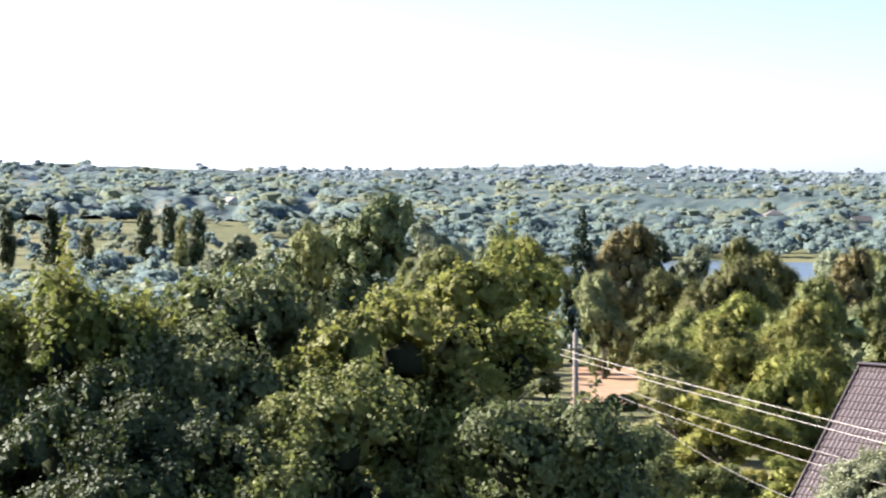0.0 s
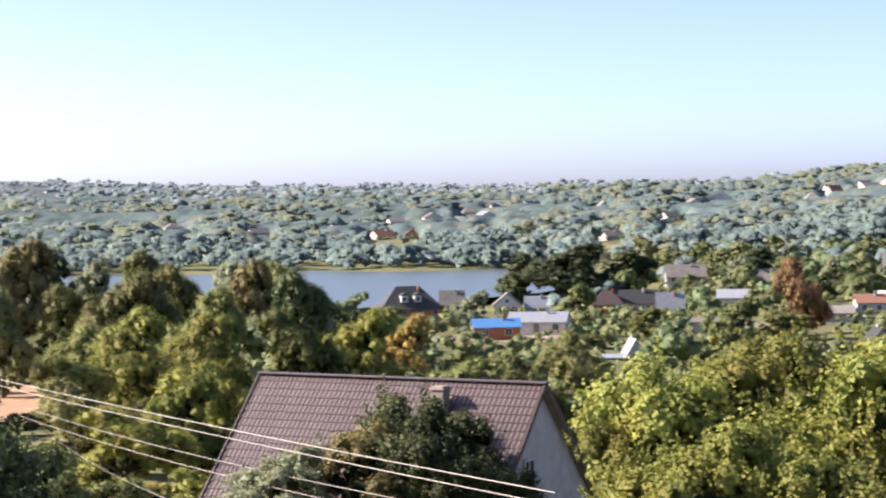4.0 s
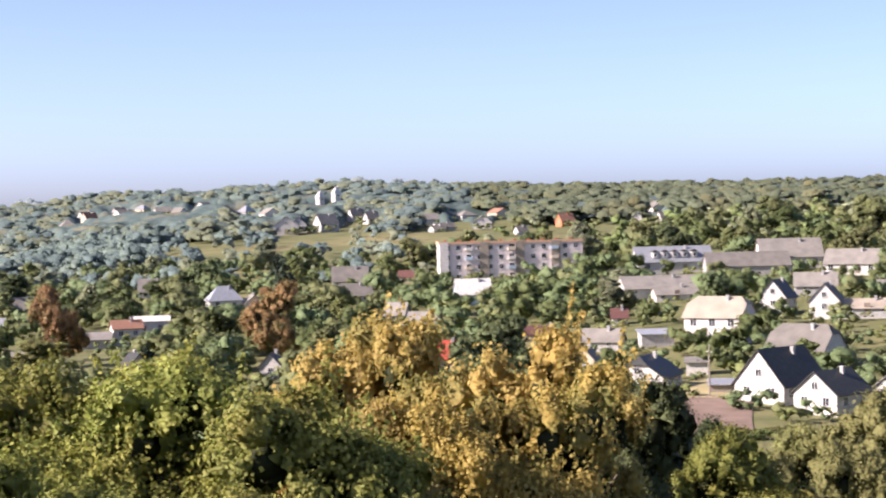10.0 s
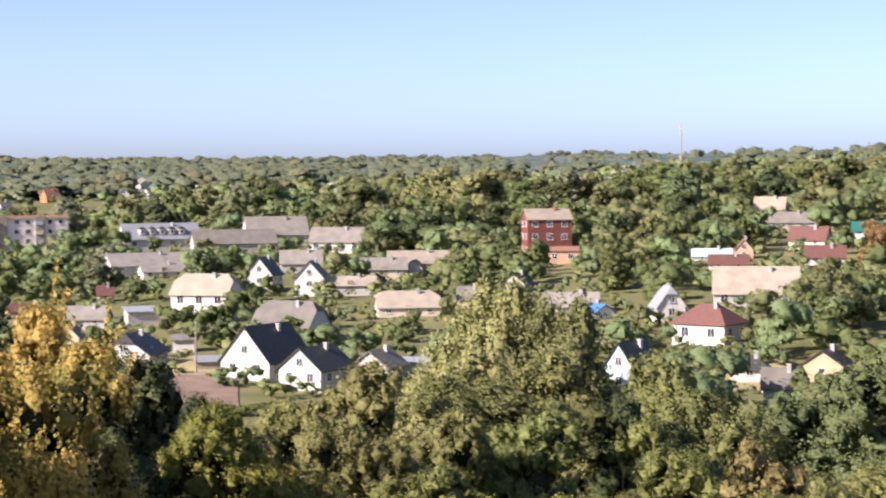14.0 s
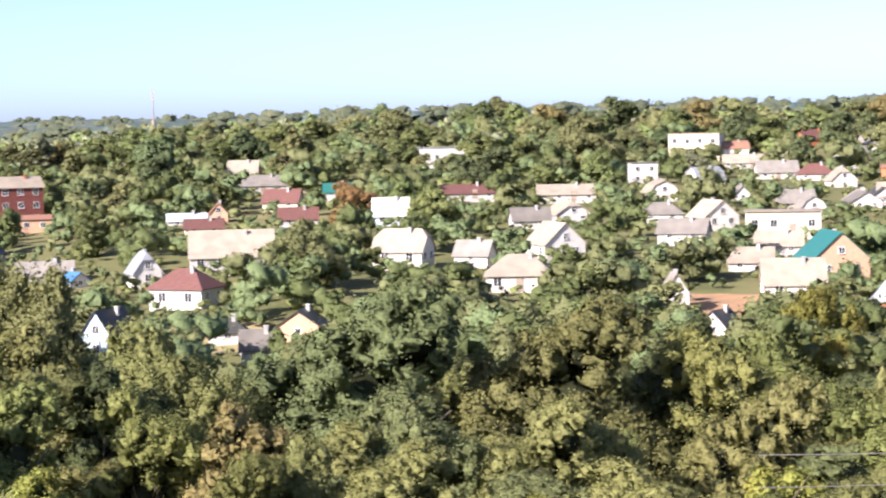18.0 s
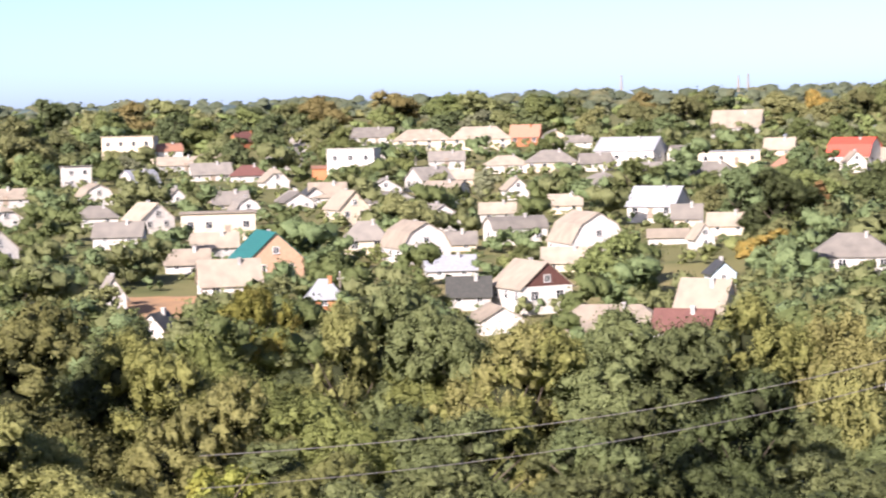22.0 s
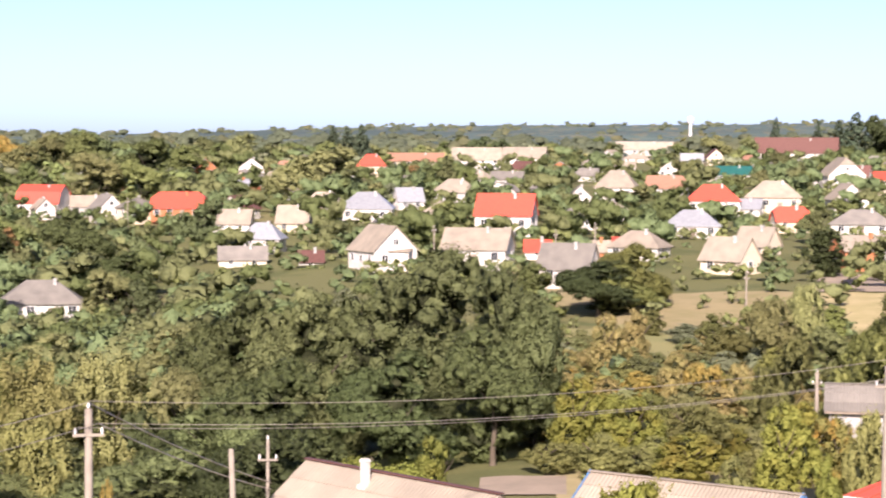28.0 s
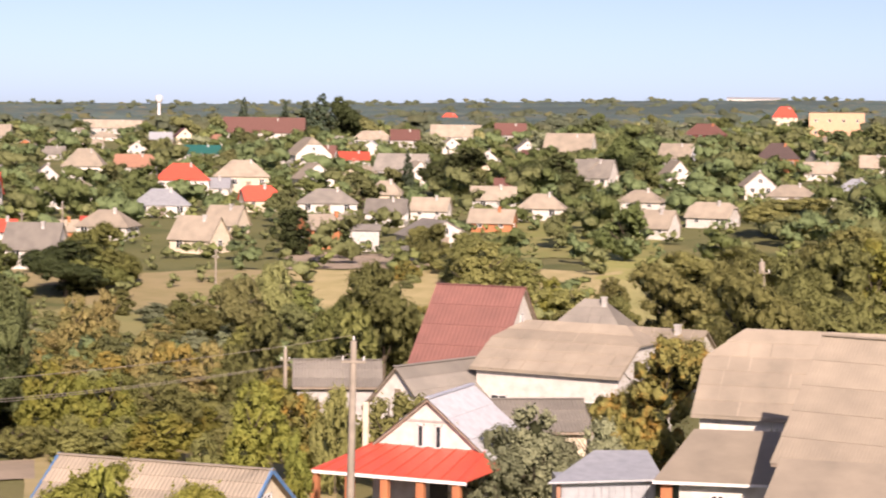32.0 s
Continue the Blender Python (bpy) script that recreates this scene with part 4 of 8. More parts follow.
house(9.61, 369, 6.7, 7.7, 1.8, 2.3, "half", "y", 20, WHITE, TANSLATE, "white half-hipped house among garden trees")
house(13.44, 552, 14.3, 9.5, 6.1, 0.8, "flat", "x", -10, CREAM, CREAM, "cream two-storey block with a flat roof", floors=2)
house(11.86, 455, 6.3, 4.7, 4.6, 0.6, "flat", "x", 10, WHITE, SLATE, "white two-storey block among garden trees", floors=2)
house(14.88, 507, 11.8, 8.9, 1.6, 2.0, "gable", "x", 0, GREYW, TANSLATE, "house with a light slate roof")
house(15.73, 470, 9.6, 7.2, 1.9, 2.5, "gable", "x", 10, WHITE, SLATE, "slate-roofed white house among garden trees")
house(16.85, 463, 8.4, 6.3, 2.1, 2.1, "hip", "x", 0, GREYW, MAROON, "house with a dark maroon roof")
house(17.58, 444, 5.7, 6.5, 2.1, 2.7, "half", "y", 15, WHITE, TANSLATE, "white half-hipped gable house")
house(19.97, 470, 11.5, 8.7, 6.7, 0.9, "flat", "x", -12, WHITE, WHITE, "tall white plastered two-storey house", floors=2)
house(18.99, 474, 4.3, 4.0, 2.5, 0.6, "shed", "x", 0, ORANGE, RUSTROOF, "orange brick garage among garden trees", windows=False, chimney=False)
house(15.92, 351, 13.2, 9.5, 3.8, 0.5, "flat", "x", 0, CREAM, TANSLATE, "long low building with a flat tan roof")
house(16.25, 394, 7.5, 5.6, 1.8, 2.3, "gable", "x", 10, CREAM, SLATE, "slate-roofed cream house among garden trees")
house(16.70, 381, 5.1, 5.9, 1.6, 2.5, "gambrel", "y", 15, WHITE, SLATE, "white gambrel-gabled house among garden trees")
house(19.71, 372, 6.2, 7.2, 2.9, 3.2, "gable", "y", 25, CREAM, TANSLATE, "steep tan gabled house")
house(19.16, 405, 7.6, 5.7, 2.1, 2.7, "gable", "x", 0, WHITE, TANSLATE, "white house with a tan slate roof")
house(21.70, 315, 8.5, 9.8, 2.5, 4.1, "gambrel", "y", 22, WHITE, TANSLATE, "white house with a big gambrel gable")
house(20.25, 325, 7.4, 5.6, 2.7, 2.7, "hip", "x", 0, CREAM, SLATE, "cream house with a hipped slate roof")
house(22.91, 328, 6.9, 5.2, 1.4, 1.8, "gable", "x", 0, CREAM, SLATE, "low slate-roofed house among garden trees")
house(17.31, 294, 8.6, 9.9, 3.6, 3.9, "gable", "y", 16, PEACH, TEAL, "unfinished orange block house with a teal roof", name="shed")
house(16.18, 275, 8.5, 6.4, 2.5, 3.2, "gable", "x", 5, WHITE, TANSLATE, "white cottage with a tan slate roof")
house(18.97, 264, 4.8, 4.0, 2.2, 2.2, "hip", "x", 0, ORANGE, ZINC, "small orange kiosk with a pale pyramid roof")
house(12.73, 264, 3.4, 4.0, 2.4, 2.6, "gable", "y", 10, WHITE, SLATE, "narrow white gabled outbuilding")
house(14.09, 245, 3.5, 4.0, 1.5, 1.7, "gable", "y", -30, WHITE, DARKROOF, "small white house with a dark gable roof")
house(14.98, 304, 6.8, 5.1, 1.5, 2.0, "gable", "x", 0, WHITE, TANSLATE, "slate-roofed white house among garden trees")
house(15.79, 323, 7.7, 5.8, 1.7, 2.1, "gable", "x", 0, GREYW, TANSLATE, "house with a light slate roof")
house(12.40, 369, 7.8, 5.8, 1.9, 1.9, "hip", "x", 0, WHITE, SLATE, "hipped slate-roofed house among garden trees")
house(13.05, 339, 8.3, 6.2, 1.7, 2.2, "gable", "x", -10, GREYW, SLATE, "wide slate-roofed house among garden trees")
house(25.13, 268, 7.9, 9.1, 3.0, 3.3, "gable", "y", 28, WHITE, TANSLATE, "white house with a brown boarded gable", gable=MAROON)
house(24.06, 249, 5.7, 6.5, 1.5, 1.6, "gable", "y", 15, WHITE, TANSLATE, "low white gabled shed", windows=False, chimney=False, name="shed")
house(23.27, 268, 5.9, 4.4, 1.8, 2.3, "gable", "x", 0, GREYW, DARKROOF, "dark-roofed farm building among garden trees")
house(22.72, 297, 7.6, 5.7, 1.5, 1.9, "gable", "x", 5, WHITE, ZINC, "white house with a pale roof")
house(26.78, 317, 9.5, 10.9, 2.9, 4.8, "gambrel", "y", 22, WHITE, TANSLATE, "large white house with a wide gambrel gable")
house(26.20, 304, 7.7, 5.8, 1.6, 2.1, "gable", "x", -5, CREAM, TANSLATE, "low house with a tan slate roof")
house(28.14, 495, 15.9, 9.5, 4.6, 3.1, "gable", "x", -22, WHITE, ZINC, "white hall with a pale metal roof")
house(24.46, 486, 11.2, 8.4, 2.1, 2.1, "hip", "x", 0, WHITE, TANSLATE, "white house with a light roof")
house(25.78, 486, 12.6, 9.5, 2.7, 2.7, "hip", "x", 0, CREAM, SLATE, "cream house with a hipped slate roof")
house(22.71, 512, 9.3, 6.9, 1.7, 2.2, "gable", "x", 0, GREYW, SLATE, "slate-roofed house among garden trees")
house(21.99, 590, 17.1, 9.5, 3.0, 3.0, "hip", "x", 0, CREAM, TANSLATE, "two-storey cream house with a brownish hipped roof", floors=2)
house(23.70, 585, 18.3, 9.5, 3.4, 3.4, "hip", "x", 0, CREAM, TANSLATE, "two-storey cream house with a brownish hipped roof", floors=2)
house(25.07, 605, 9.1, 6.9, 2.8, 3.5, "gable", "x", -10, ORANGE, RUSTROOF, "orange brick house with a rusty roof")
house(20.49, 626, 14.2, 9.5, 2.4, 3.0, "gable", "x", 0, WHITE, SLATE, "white house on the hilltop")
house(24.70, 418, 4.9, 5.6, 2.0, 2.2, "gable", "y", 15, WHITE, TANSLATE, "white gabled house among garden trees")
house(26.19, 388, 6.5, 4.8, 1.5, 1.9, "gable", "x", 0, CREAM, TANSLATE, "small tan-roofed house among garden trees")
house(28.93, 372, 9.8, 7.4, 2.7, 3.4, "gable", "x", -25, WHITE, ZINC, "white house with a pale metal roof")
house(27.48, 241, 9.8, 7.4, 1.7, 2.5, "half", "x", -8, CREAM, TANSLATE, "long barn with a half-hipped tan slate roof", name="barn")
house(30.29, 245, 6.7, 5.0, 2.6, 3.9, "gable", "x", -28, WHITE, TANSLATE, "white house with a tall tan slate roof")
house(29.64, 237, 7.0, 5.2, 1.8, 2.3, "gable", "x", -15, WHITE, MAROON, "white house with a low maroon roof")
house(34.51, 287, 11.7, 8.8, 2.9, 2.9, "hip", "x", 0, WHITE, SLATE, "white house with a hipped slate roof and small windows")
house(34.60, 474, 10.8, 8.1, 2.7, 4.4, "gambrel", "x", -25, WHITE, REDROOF, "white house with a vivid red curved roof")
house(38.50, 451, 11.8, 8.9, 2.7, 3.4, "half", "x", -10, ORANGE, REDROOF, "brick house with a red roof")
house(31.27, 610, 15.2, 9.5, 4.0, 5.1, "gable", "x", -10, GREYW, TANSLATE, "tall house with a tan roof below the wood", floors=2)
house(32.48, 520, 7.9, 5.9, 2.2, 2.8, "gable", "x", -10, CREAM, TANSLATE, "cream house with a tan roof")
house(30.99, 495, 15.5, 9.5, 3.2, 0.4, "flat", "x", 0, CREAM, ZINC, "long flat-roofed building among garden trees")
house(36.39, 455, 5.9, 6.7, 2.8, 3.0, "gable", "y", 20, WHITE, SLATE, "white gabled house among garden trees")
house(35.91, 474, 8.9, 6.6, 1.9, 2.4, "gable", "x", 0, GREYW, TANSLATE, "slate-roofed house among garden trees")
house(40.08, 408, 7.5, 5.6, 2.1, 2.7, "gable", "x", -10, WHITE, TANSLATE, "white house with a slate roof")
house(41.86, 401, 6.5, 4.9, 2.5, 3.2, "gable", "x", -12, CREAM, TANSLATE, "cream house with a steep slate roof")
house(44.01, 425, 11.4, 8.6, 3.3, 3.3, "hip", "x", -5, WHITE, ZINC, "white house with a pale blue-grey hipped roof")
house(44.47, 317, 7.9, 9.1, 3.5, 3.8, "gable", "y", 28, WHITE, TANSLATE, "white gabled house above the meadow")
house(44.73, 315, 6.5, 4.9, 3.2, 0.8, "shed", "x", -10, WHITE, TANSLATE, "white lean-to annexe with a slate roof", windows=False, chimney=False)
house(47.31, 317, 10.6, 8.0, 3.1, 3.1, "gable", "x", -12, WHITE, TANSLATE, "long white cottage with a tan slate roof")
house(48.14, 385, 11.2, 8.4, 4.0, 4.0, "gable", "x", -10, WHITE, REDROOF, "white house with a bright red metal roof")
house(40.94, 363, 7.6, 5.7, 2.6, 2.6, "hip", "x", -15, WHITE, ZINC, "white house with a pale hipped roof")
house(40.35, 336, 8.1, 6.0, 1.5, 2.0, "gable", "x", 0, CREAM, SLATE, "low slate-roofed cottage among garden trees")
house(42.36, 328, 4.0, 4.0, 1.2, 1.6, "gable", "x", 0, GREYW, MAROON, "small house with a maroon roof")
house(43.41, 846, 9.1, 6.9, 2.7, 2.7, "hip", "x", 0, CREAM, REDROOF, "distant house with a red roof")
house(44.14, 669, 9.8, 7.3, 3.7, 3.7, "hip", "x", 0, CREAM, REDROOF, "cream house with a pointed red roof")
house(45.45, 765, 22.1, 9.5, 2.5, 3.1, "gable", "x", 0, CREAM, RUSTROOF, "long house with a rusty roof")
house(47.25, 746, 18.5, 9.5, 3.6, 4.6, "gable", "x", 0, WHITE, TANSLATE, "long two-storey white block on the plateau", floors=2)
house(48.67, 784, 17.5, 9.5, 3.4, 4.3, "gable", "x", -10, WHITE, TANSLATE, "white two-storey block with a slate roof", floors=2)
house(40.60, 669, 8.6, 9.9, 2.9, 3.1, "gable", "y", 0, WHITE, SLATE, "white house on the hill")
house(41.29, 575, 7.9, 5.9, 2.5, 2.5, "hip", "x", 0, WHITE, TANSLATE, "white hipped house among garden trees")
house(39.23, 652, 7.4, 8.5, 3.0, 3.2, "gable", "y", 10, ORANGE, TANSLATE, "orange gabled house among garden trees")
house(46.60, 499, 10.0, 7.5, 2.5, 2.5, "hip", "x", 0, GREYW, TANSLATE, "house with a hipped slate roof")
house(49.07, 331, 4.3, 4.0, 1.3, 1.7, "gable", "x", 0, WHITE, REDROOF, "small white shed with a red roof", name="shed")
house(49.99, 287, 7.9, 5.9, 2.7, 3.4, "gable", "x", -18, WHITE, SLATE, "white house with a slate roof above the gardens")
house(54.73, 304, 7.5, 5.6, 2.5, 3.2, "gable", "x", -35, CREAM, TANSLATE, "yellow brick cottage with a slate roof")
house(55.52, 334, 6.2, 4.7, 2.2, 2.9, "gable", "x", -30, CREAM, TANSLATE, "slate-roofed cottage behind among garden trees")
house(54.20, 447, 12.0, 9.0, 3.4, 3.4, "hip", "x", 0, WHITE, REDROOF, "white house with a vivid orange-red pyramid roof")
house(56.43, 398, 6.8, 5.1, 2.1, 2.6, "half", "x", 15, CREAM, REDROOF, "house with a red half-hipped roof")
house(52.06, 328, 8.8, 6.6, 2.4, 2.4, "hip", "x", -20, WHITE, TANSLATE, "white house with a tan hipped roof")
house(53.61, 375, 10.3, 7.7, 2.7, 2.7, "hip", "x", 0, WHITE, ZINC, "white house with a pale roof")
house(55.94, 459, 12.6, 9.4, 3.5, 3.5, "hip", "x", 0, CREAM, TANSLATE, "house with a broad tan hipped roof")
house(52.87, 529, 10.8, 8.1, 2.4, 3.1, "gable", "x", -10, GREYW, RUSTROOF, "house with a rusty orange roof")
house(51.40, 499, 10.2, 7.6, 4.0, 4.0, "hip", "x", -10, WHITE, TANSLATE, "white house with a tan roof")
house(46.63, 512, 10.8, 8.1, 2.6, 2.6, "hip", "x", 0, GREYW, TANSLATE, "hipped slate-roofed house among garden trees")
house(58.47, 381, 11.4, 8.5, 2.5, 2.5, "hip", "x", 0, WHITE, SLATE, "white house with a hipped slate roof")
house(58.04, 455, 7.8, 8.9, 3.1, 3.4, "gable", "y", 15, WHITE, TANSLATE, "white gabled house among garden trees")
house(60.19, 408, 6.9, 5.2, 2.5, 2.5, "hip", "x", -10, CREAM, TANSLATE, "cream house with a hipped roof")
house(57.89, 575, 10.8, 12.4, 3.9, 5.0, "half", "y", 15, WHITE, TANSLATE, "tall white gabled house")
house(59.22, 590, 9.5, 7.1, 1.8, 2.3, "gable", "x", 0, WHITE, REDROOF, "house with a crimson roof")
house(60.69, 491, 12.8, 9.5, 3.1, 4.0, "gable", "x", -15, WHITE, SLATE, "white house with a slate roof")
house(61.54, 369, 6.9, 5.2, 1.8, 2.2, "gable", "x", -12, WHITE, TANSLATE, "small white house among garden trees")
house(63.37, 342, 7.6, 5.7, 1.6, 2.1, "gable", "x", -10, ORANGE, TANSLATE, "orange-walled house with a tan roof")
house(64.82, 366, 8.5, 6.4, 2.4, 2.4, "hip", "x", -5, WHITE, TANSLATE, "white house with a tan hipped roof")
house(61.64, 309, 9.2, 10.6, 2.2, 2.4, "gable", "y", 20, WHITE, SLATE, "low white gabled farm building")
house(59.57, 312, 4.7, 4.0, 2.8, 0.7, "shed", "x", 0, GREYW, SLATE, "grey farm shed among garden trees", windows=False, chimney=False, name="shed")
house(56.59, 825, 34.2, 9.5, 4.8, 6.1, "gable", "x", -5, WHITE, MAROON, "long white school building with a brown roof", floors=2)
house(52.14, 1043, 35.6, 9.5, 3.2, 4.0, "gable", "x", 0, GREYW, TANSLATE, "long low slate-roofed building")
house(52.88, 658, 7.5, 8.6, 2.4, 2.6, "gable", "y", 0, WHITE, TANSLATE, "white gabled house on the plateau")
house(54.23, 811, 7.5, 8.7, 3.1, 3.4, "gable", "y", 10, CREAM, MAROON, "cream gabled house among garden trees")
house(54.78, 636, 11.5, 8.6, 2.0, 2.6, "gable", "x", 0, GREYW, TEAL, "house with a teal roof")
house(62.24, 791, 20.1, 9.5, 3.6, 4.6, "gable", "x", -5, WHITE, TANSLATE, "long white house with a tan roof")
house(63.85, 818, 12.9, 9.5, 3.7, 4.7, "gable", "x", 0, GREYW, MAROON, "house with a maroon roof")
house(65.62, 590, 14.6, 9.5, 4.1, 5.3, "gable", "x", -15, WHITE, TANSLATE, "large white house with a slate roof")
house(66.36, 459, 9.4, 7.0, 3.0, 3.9, "gable", "x", -20, WHITE, SLATE, "white house with a slate roof")
house(59.81, 765, 15.0, 9.5, 3.2, 3.2, "hip", "x", 0, GREYW, TANSLATE, "slate-roofed house on the plateau")
house(60.74, 758, 11.1, 8.3, 3.1, 3.9, "gable", "x", 0, GREYW, MAROON, "maroon-roofed house on the plateau")
house(69.57, 641, 13.5, 9.5, 7.8, 3.4, "hip", "x", 0, REDBRICK, MAROON, "three-storey red brick house with a maroon roof", floors=3)
house(68.77, 570, 9.5, 7.1, 3.0, 3.9, "gable", "x", -20, WHITE, TANSLATE, "white house with a tan roof")
house(68.70, 463, 6.0, 6.8, 3.1, 3.4, "gable", "y", 20, WHITE, TANSLATE, "white gabled house among garden trees")
house(71.67, 547, 11.5, 8.6, 3.9, 3.9, "hip", "x", 0, ORANGE, BROWNROOF, "orange brick house with a dark roof")
house(71.85, 1173, 14.4, 9.5, 6.0, 6.0, "hip", "x", 0, CREAM, REDROOF, "house with a pointed red roof", floors=2)
house(73.33, 904, 24.8, 9.5, 10.9, 1.5, "flat", "x", 0, PEACH, TANSLATE, "unfinished brick block with a flat roof", floors=2, name="shed")
house(68.21, 328, 6.4, 4.8, 2.0, 2.6, "gable", "x", -25, WHITE, TANSLATE, "white house with a tan roof")
house(69.84, 351, 8.0, 6.0, 1.9, 2.4, "half", "x", -20, WHITE, TANSLATE, "white house with a half-hipped roof")
house(71.10, 433, 6.9, 8.0, 2.6, 2.9, "gable", "y", 10, WHITE, TANSLATE, "white gabled house among garden trees")
house(72.09, 408, 10.0, 7.5, 2.1, 2.1, "hip", "x", 0, WHITE, TANSLATE, "white house with a tan hipped roof")
house(72.93, 499, 8.3, 6.2, 2.1, 2.6, "gable", "x", 0, WHITE, TANSLATE, "white house with a slate roof")
house(67.74, 388, 8.6, 6.5, 2.1, 2.1, "hip", "x", -10, WHITE, TANSLATE, "white hipped house among garden trees")
house(66.34, 463, 8.6, 9.8, 3.3, 3.6, "gable", "y", 20, WHITE, TANSLATE, "white gabled house with a tan roof")
house(74.40, 533, 7.0, 5.3, 2.3, 2.9, "gable", "x", 0, WHITE, TANSLATE, "white house at the edge of town")
house(-6.46, 425, 9.7, 7.2, 8.3, 2.1, "gable", "x", 12, REDBRICK, TANSLATE, "three-storey red brick house with a light tan roof", floors=3)
house(-28.21, 1106, 3.5, 4.0, 7.5, 3.2, "hip", "x", 32, WHITE, WHITE, "slender white church tower on the wooded hill", floors=2)
house(-27.73, 1144, 4.2, 4.0, 8.2, 3.5, "hip", "x", 32, WHITE, WHITE, "tall slender white church tower on the wooded hill", floors=2)
house(-29.24, 875, 11.0, 12.6, 3.7, 4.0, "gable", "y", 0, WHITE, SLATE, "white gabled house on the far hillside")
house(-28.06, 889, 9.5, 7.1, 3.3, 4.3, "gable", "x", 32, WHITE, SLATE, "large white house on the far hillside")
house(-27.18, 967, 6.6, 4.9, 2.8, 3.5, "gable", "x", 32, WHITE, SLATE, "white house high on the far hillside")
house(-26.70, 935, 7.0, 5.3, 2.6, 3.3, "gable", "x", 32, GREYW, SLATE, "grey house on the far hillside")
house(-23.42, 860, 8.3, 9.5, 2.7, 2.9, "gable", "y", 0, WHITE, SLATE, "white gabled house on the far hillside")
house(-22.30, 778, 4.5, 4.0, 1.6, 2.1, "gable", "x", 32, WHITE, SLATE, "white house on the far hillside")
house(-20.98, 846, 6.8, 5.1, 2.3, 3.0, "gable", "x", 32, ORANGE, RUSTROOF, "orange brick house on the far hillside")
house(-24.59, 853, 9.3, 7.0, 1.5, 1.9, "gable", "x", 32, GREYW, SLATE, "low house on the far hillside")
house(-35.03, 1223, 8.9, 6.7, 2.4, 3.0, "gable", "x", 32, WHITE, SLATE, "white house on the far hillside")
house(-34.08, 1265, 7.7, 5.7, 2.2, 2.8, "gable", "x", 32, GREYW, SLATE, "house on the far hillside")
house(-38.20, 1173, 13.4, 15.4, 3.8, 4.1, "gable", "y", 0, WHITE, SLATE, "white gabled house above the lake")
house(-34.94, 1173, 8.2, 6.2, 2.7, 3.5, "gable", "x", 32, CREAM, RUSTROOF, "small house on the far hillside")
house(-33.93, 1193, 11.6, 8.7, 2.3, 3.0, "gable", "x", 32, WHITE, SLATE, "white house on the far hillside")
house(-49.58, 1034, 5.0, 4.0, 2.1, 2.6, "gable", "x", 32, WHITE, SLATE, "small white house on the far shore")
house(-48.20, 935, 10.0, 7.5, 2.0, 2.6, "gable", "x", 32, CREAM, RUSTROOF, "low house on the far shore")
house(-47.31, 927, 6.5, 7.5, 2.5, 2.7, "gable", "y", 0, ORANGE, RUSTROOF, "orange house on the far shore")
house(-46.11, 1043, 8.8, 10.2, 2.7, 2.9, "gable", "y", 0, WHITE, SLATE, "white house on the far shore")
house(-43.75, 1254, 10.3, 7.7, 2.7, 3.4, "gable", "x", 32, WHITE, SLATE, "white house above the far shore")
house(-44.82, 1244, 7.2, 5.4, 2.3, 2.9, "gable", "x", 32, WHITE, SLATE, "small white house above the far shore")
house(-41.42, 846, 8.6, 6.5, 1.6, 2.1, "gable", "x", 32, GREYW, SLATE, "grey barn on the far shore", name="barn")
house(-48.92, 1079, 7.8, 5.9, 1.7, 2.1, "gable", "x", 32, GREYW, SLATE, "low grey house on the far shore")
house(-28.88, 889, 7.8, 9.0, 3.2, 3.5, "gable", "y", 0, WHITE, SLATE, "white house below the church")
house(-26.71, 967, 6.3, 4.7, 2.0, 2.6, "gable", "x", 32, WHITE, SLATE, "white house beside the church")
house(-68.06, 1153, 13.1, 15.1, 3.4, 3.7, "gable", "y", 0, WHITE, DARKROOF, "white farmhouse with a dark roof on the far bank")
house(-65.77, 1115, 14.6, 9.5, 2.7, 3.5, "gable", "x", 32, GREYW, DARKROOF, "dark farmhouse on the far bank")
house(-72.43, 1183, 14.0, 9.5, 3.4, 4.3, "gable", "x", 32, GREYW, SLATE, "grey farmhouse on the far bank")
house(-75.95, 1471, 10.3, 11.9, 3.2, 3.5, "gable", "y", 0, WHITE, SLATE, "white farmhouse on the far bank")
house(-57.80, 2126, 14.9, 9.5, 3.4, 4.4, "gable", "x", 32, WHITE, SLATE, "white farmhouse high on the far ridge")
house(-71.27, 1079, 12.3, 9.2, 2.3, 2.9, "gable", "x", 32, CREAM, SLATE, "farmhouse on the far bank")
house(-18.87, 846, 4.4, 5.1, 2.1, 2.2, "gable", "y", 0, WHITE, SLATE, "small white house on the far slope")
house(-18.12, 853, 3.9, 4.0, 1.8, 2.3, "gable", "x", 32, WHITE, SLATE, "small white house on the far slope")
house(-24.77, 846, 6.1, 4.6, 1.2, 1.5, "gable", "x", 32, GREYW, SLATE, "low house on the far slope")
house(-14.83, 542, 12.7, 9.5, 1.3, 1.6, "gable", "x", 0, GREYW, TANSLATE, "slate-roofed barn behind the long barns", windows=False, chimney=False, name="barn")
house(48.17, 595, 9.8, 7.3, 1.9, 2.4, "gable", "x", -10, WHITE, SLATE, "white house with a slate roof on the plateau")
house(50.48, 631, 7.7, 5.8, 1.8, 2.3, "gable", "x", 0, GREYW, SLATE, "small slate-roofed house on the plateau")
house(51.95, 846, 10.9, 8.1, 2.0, 2.0, "hip", "x", 0, WHITE, TANSLATE, "white hipped house on the plateau")
house(53.58, 811, 9.2, 6.9, 2.1, 2.7, "gable", "x", 0, WHITE, ZINC, "white house with a pale roof on the plateau")
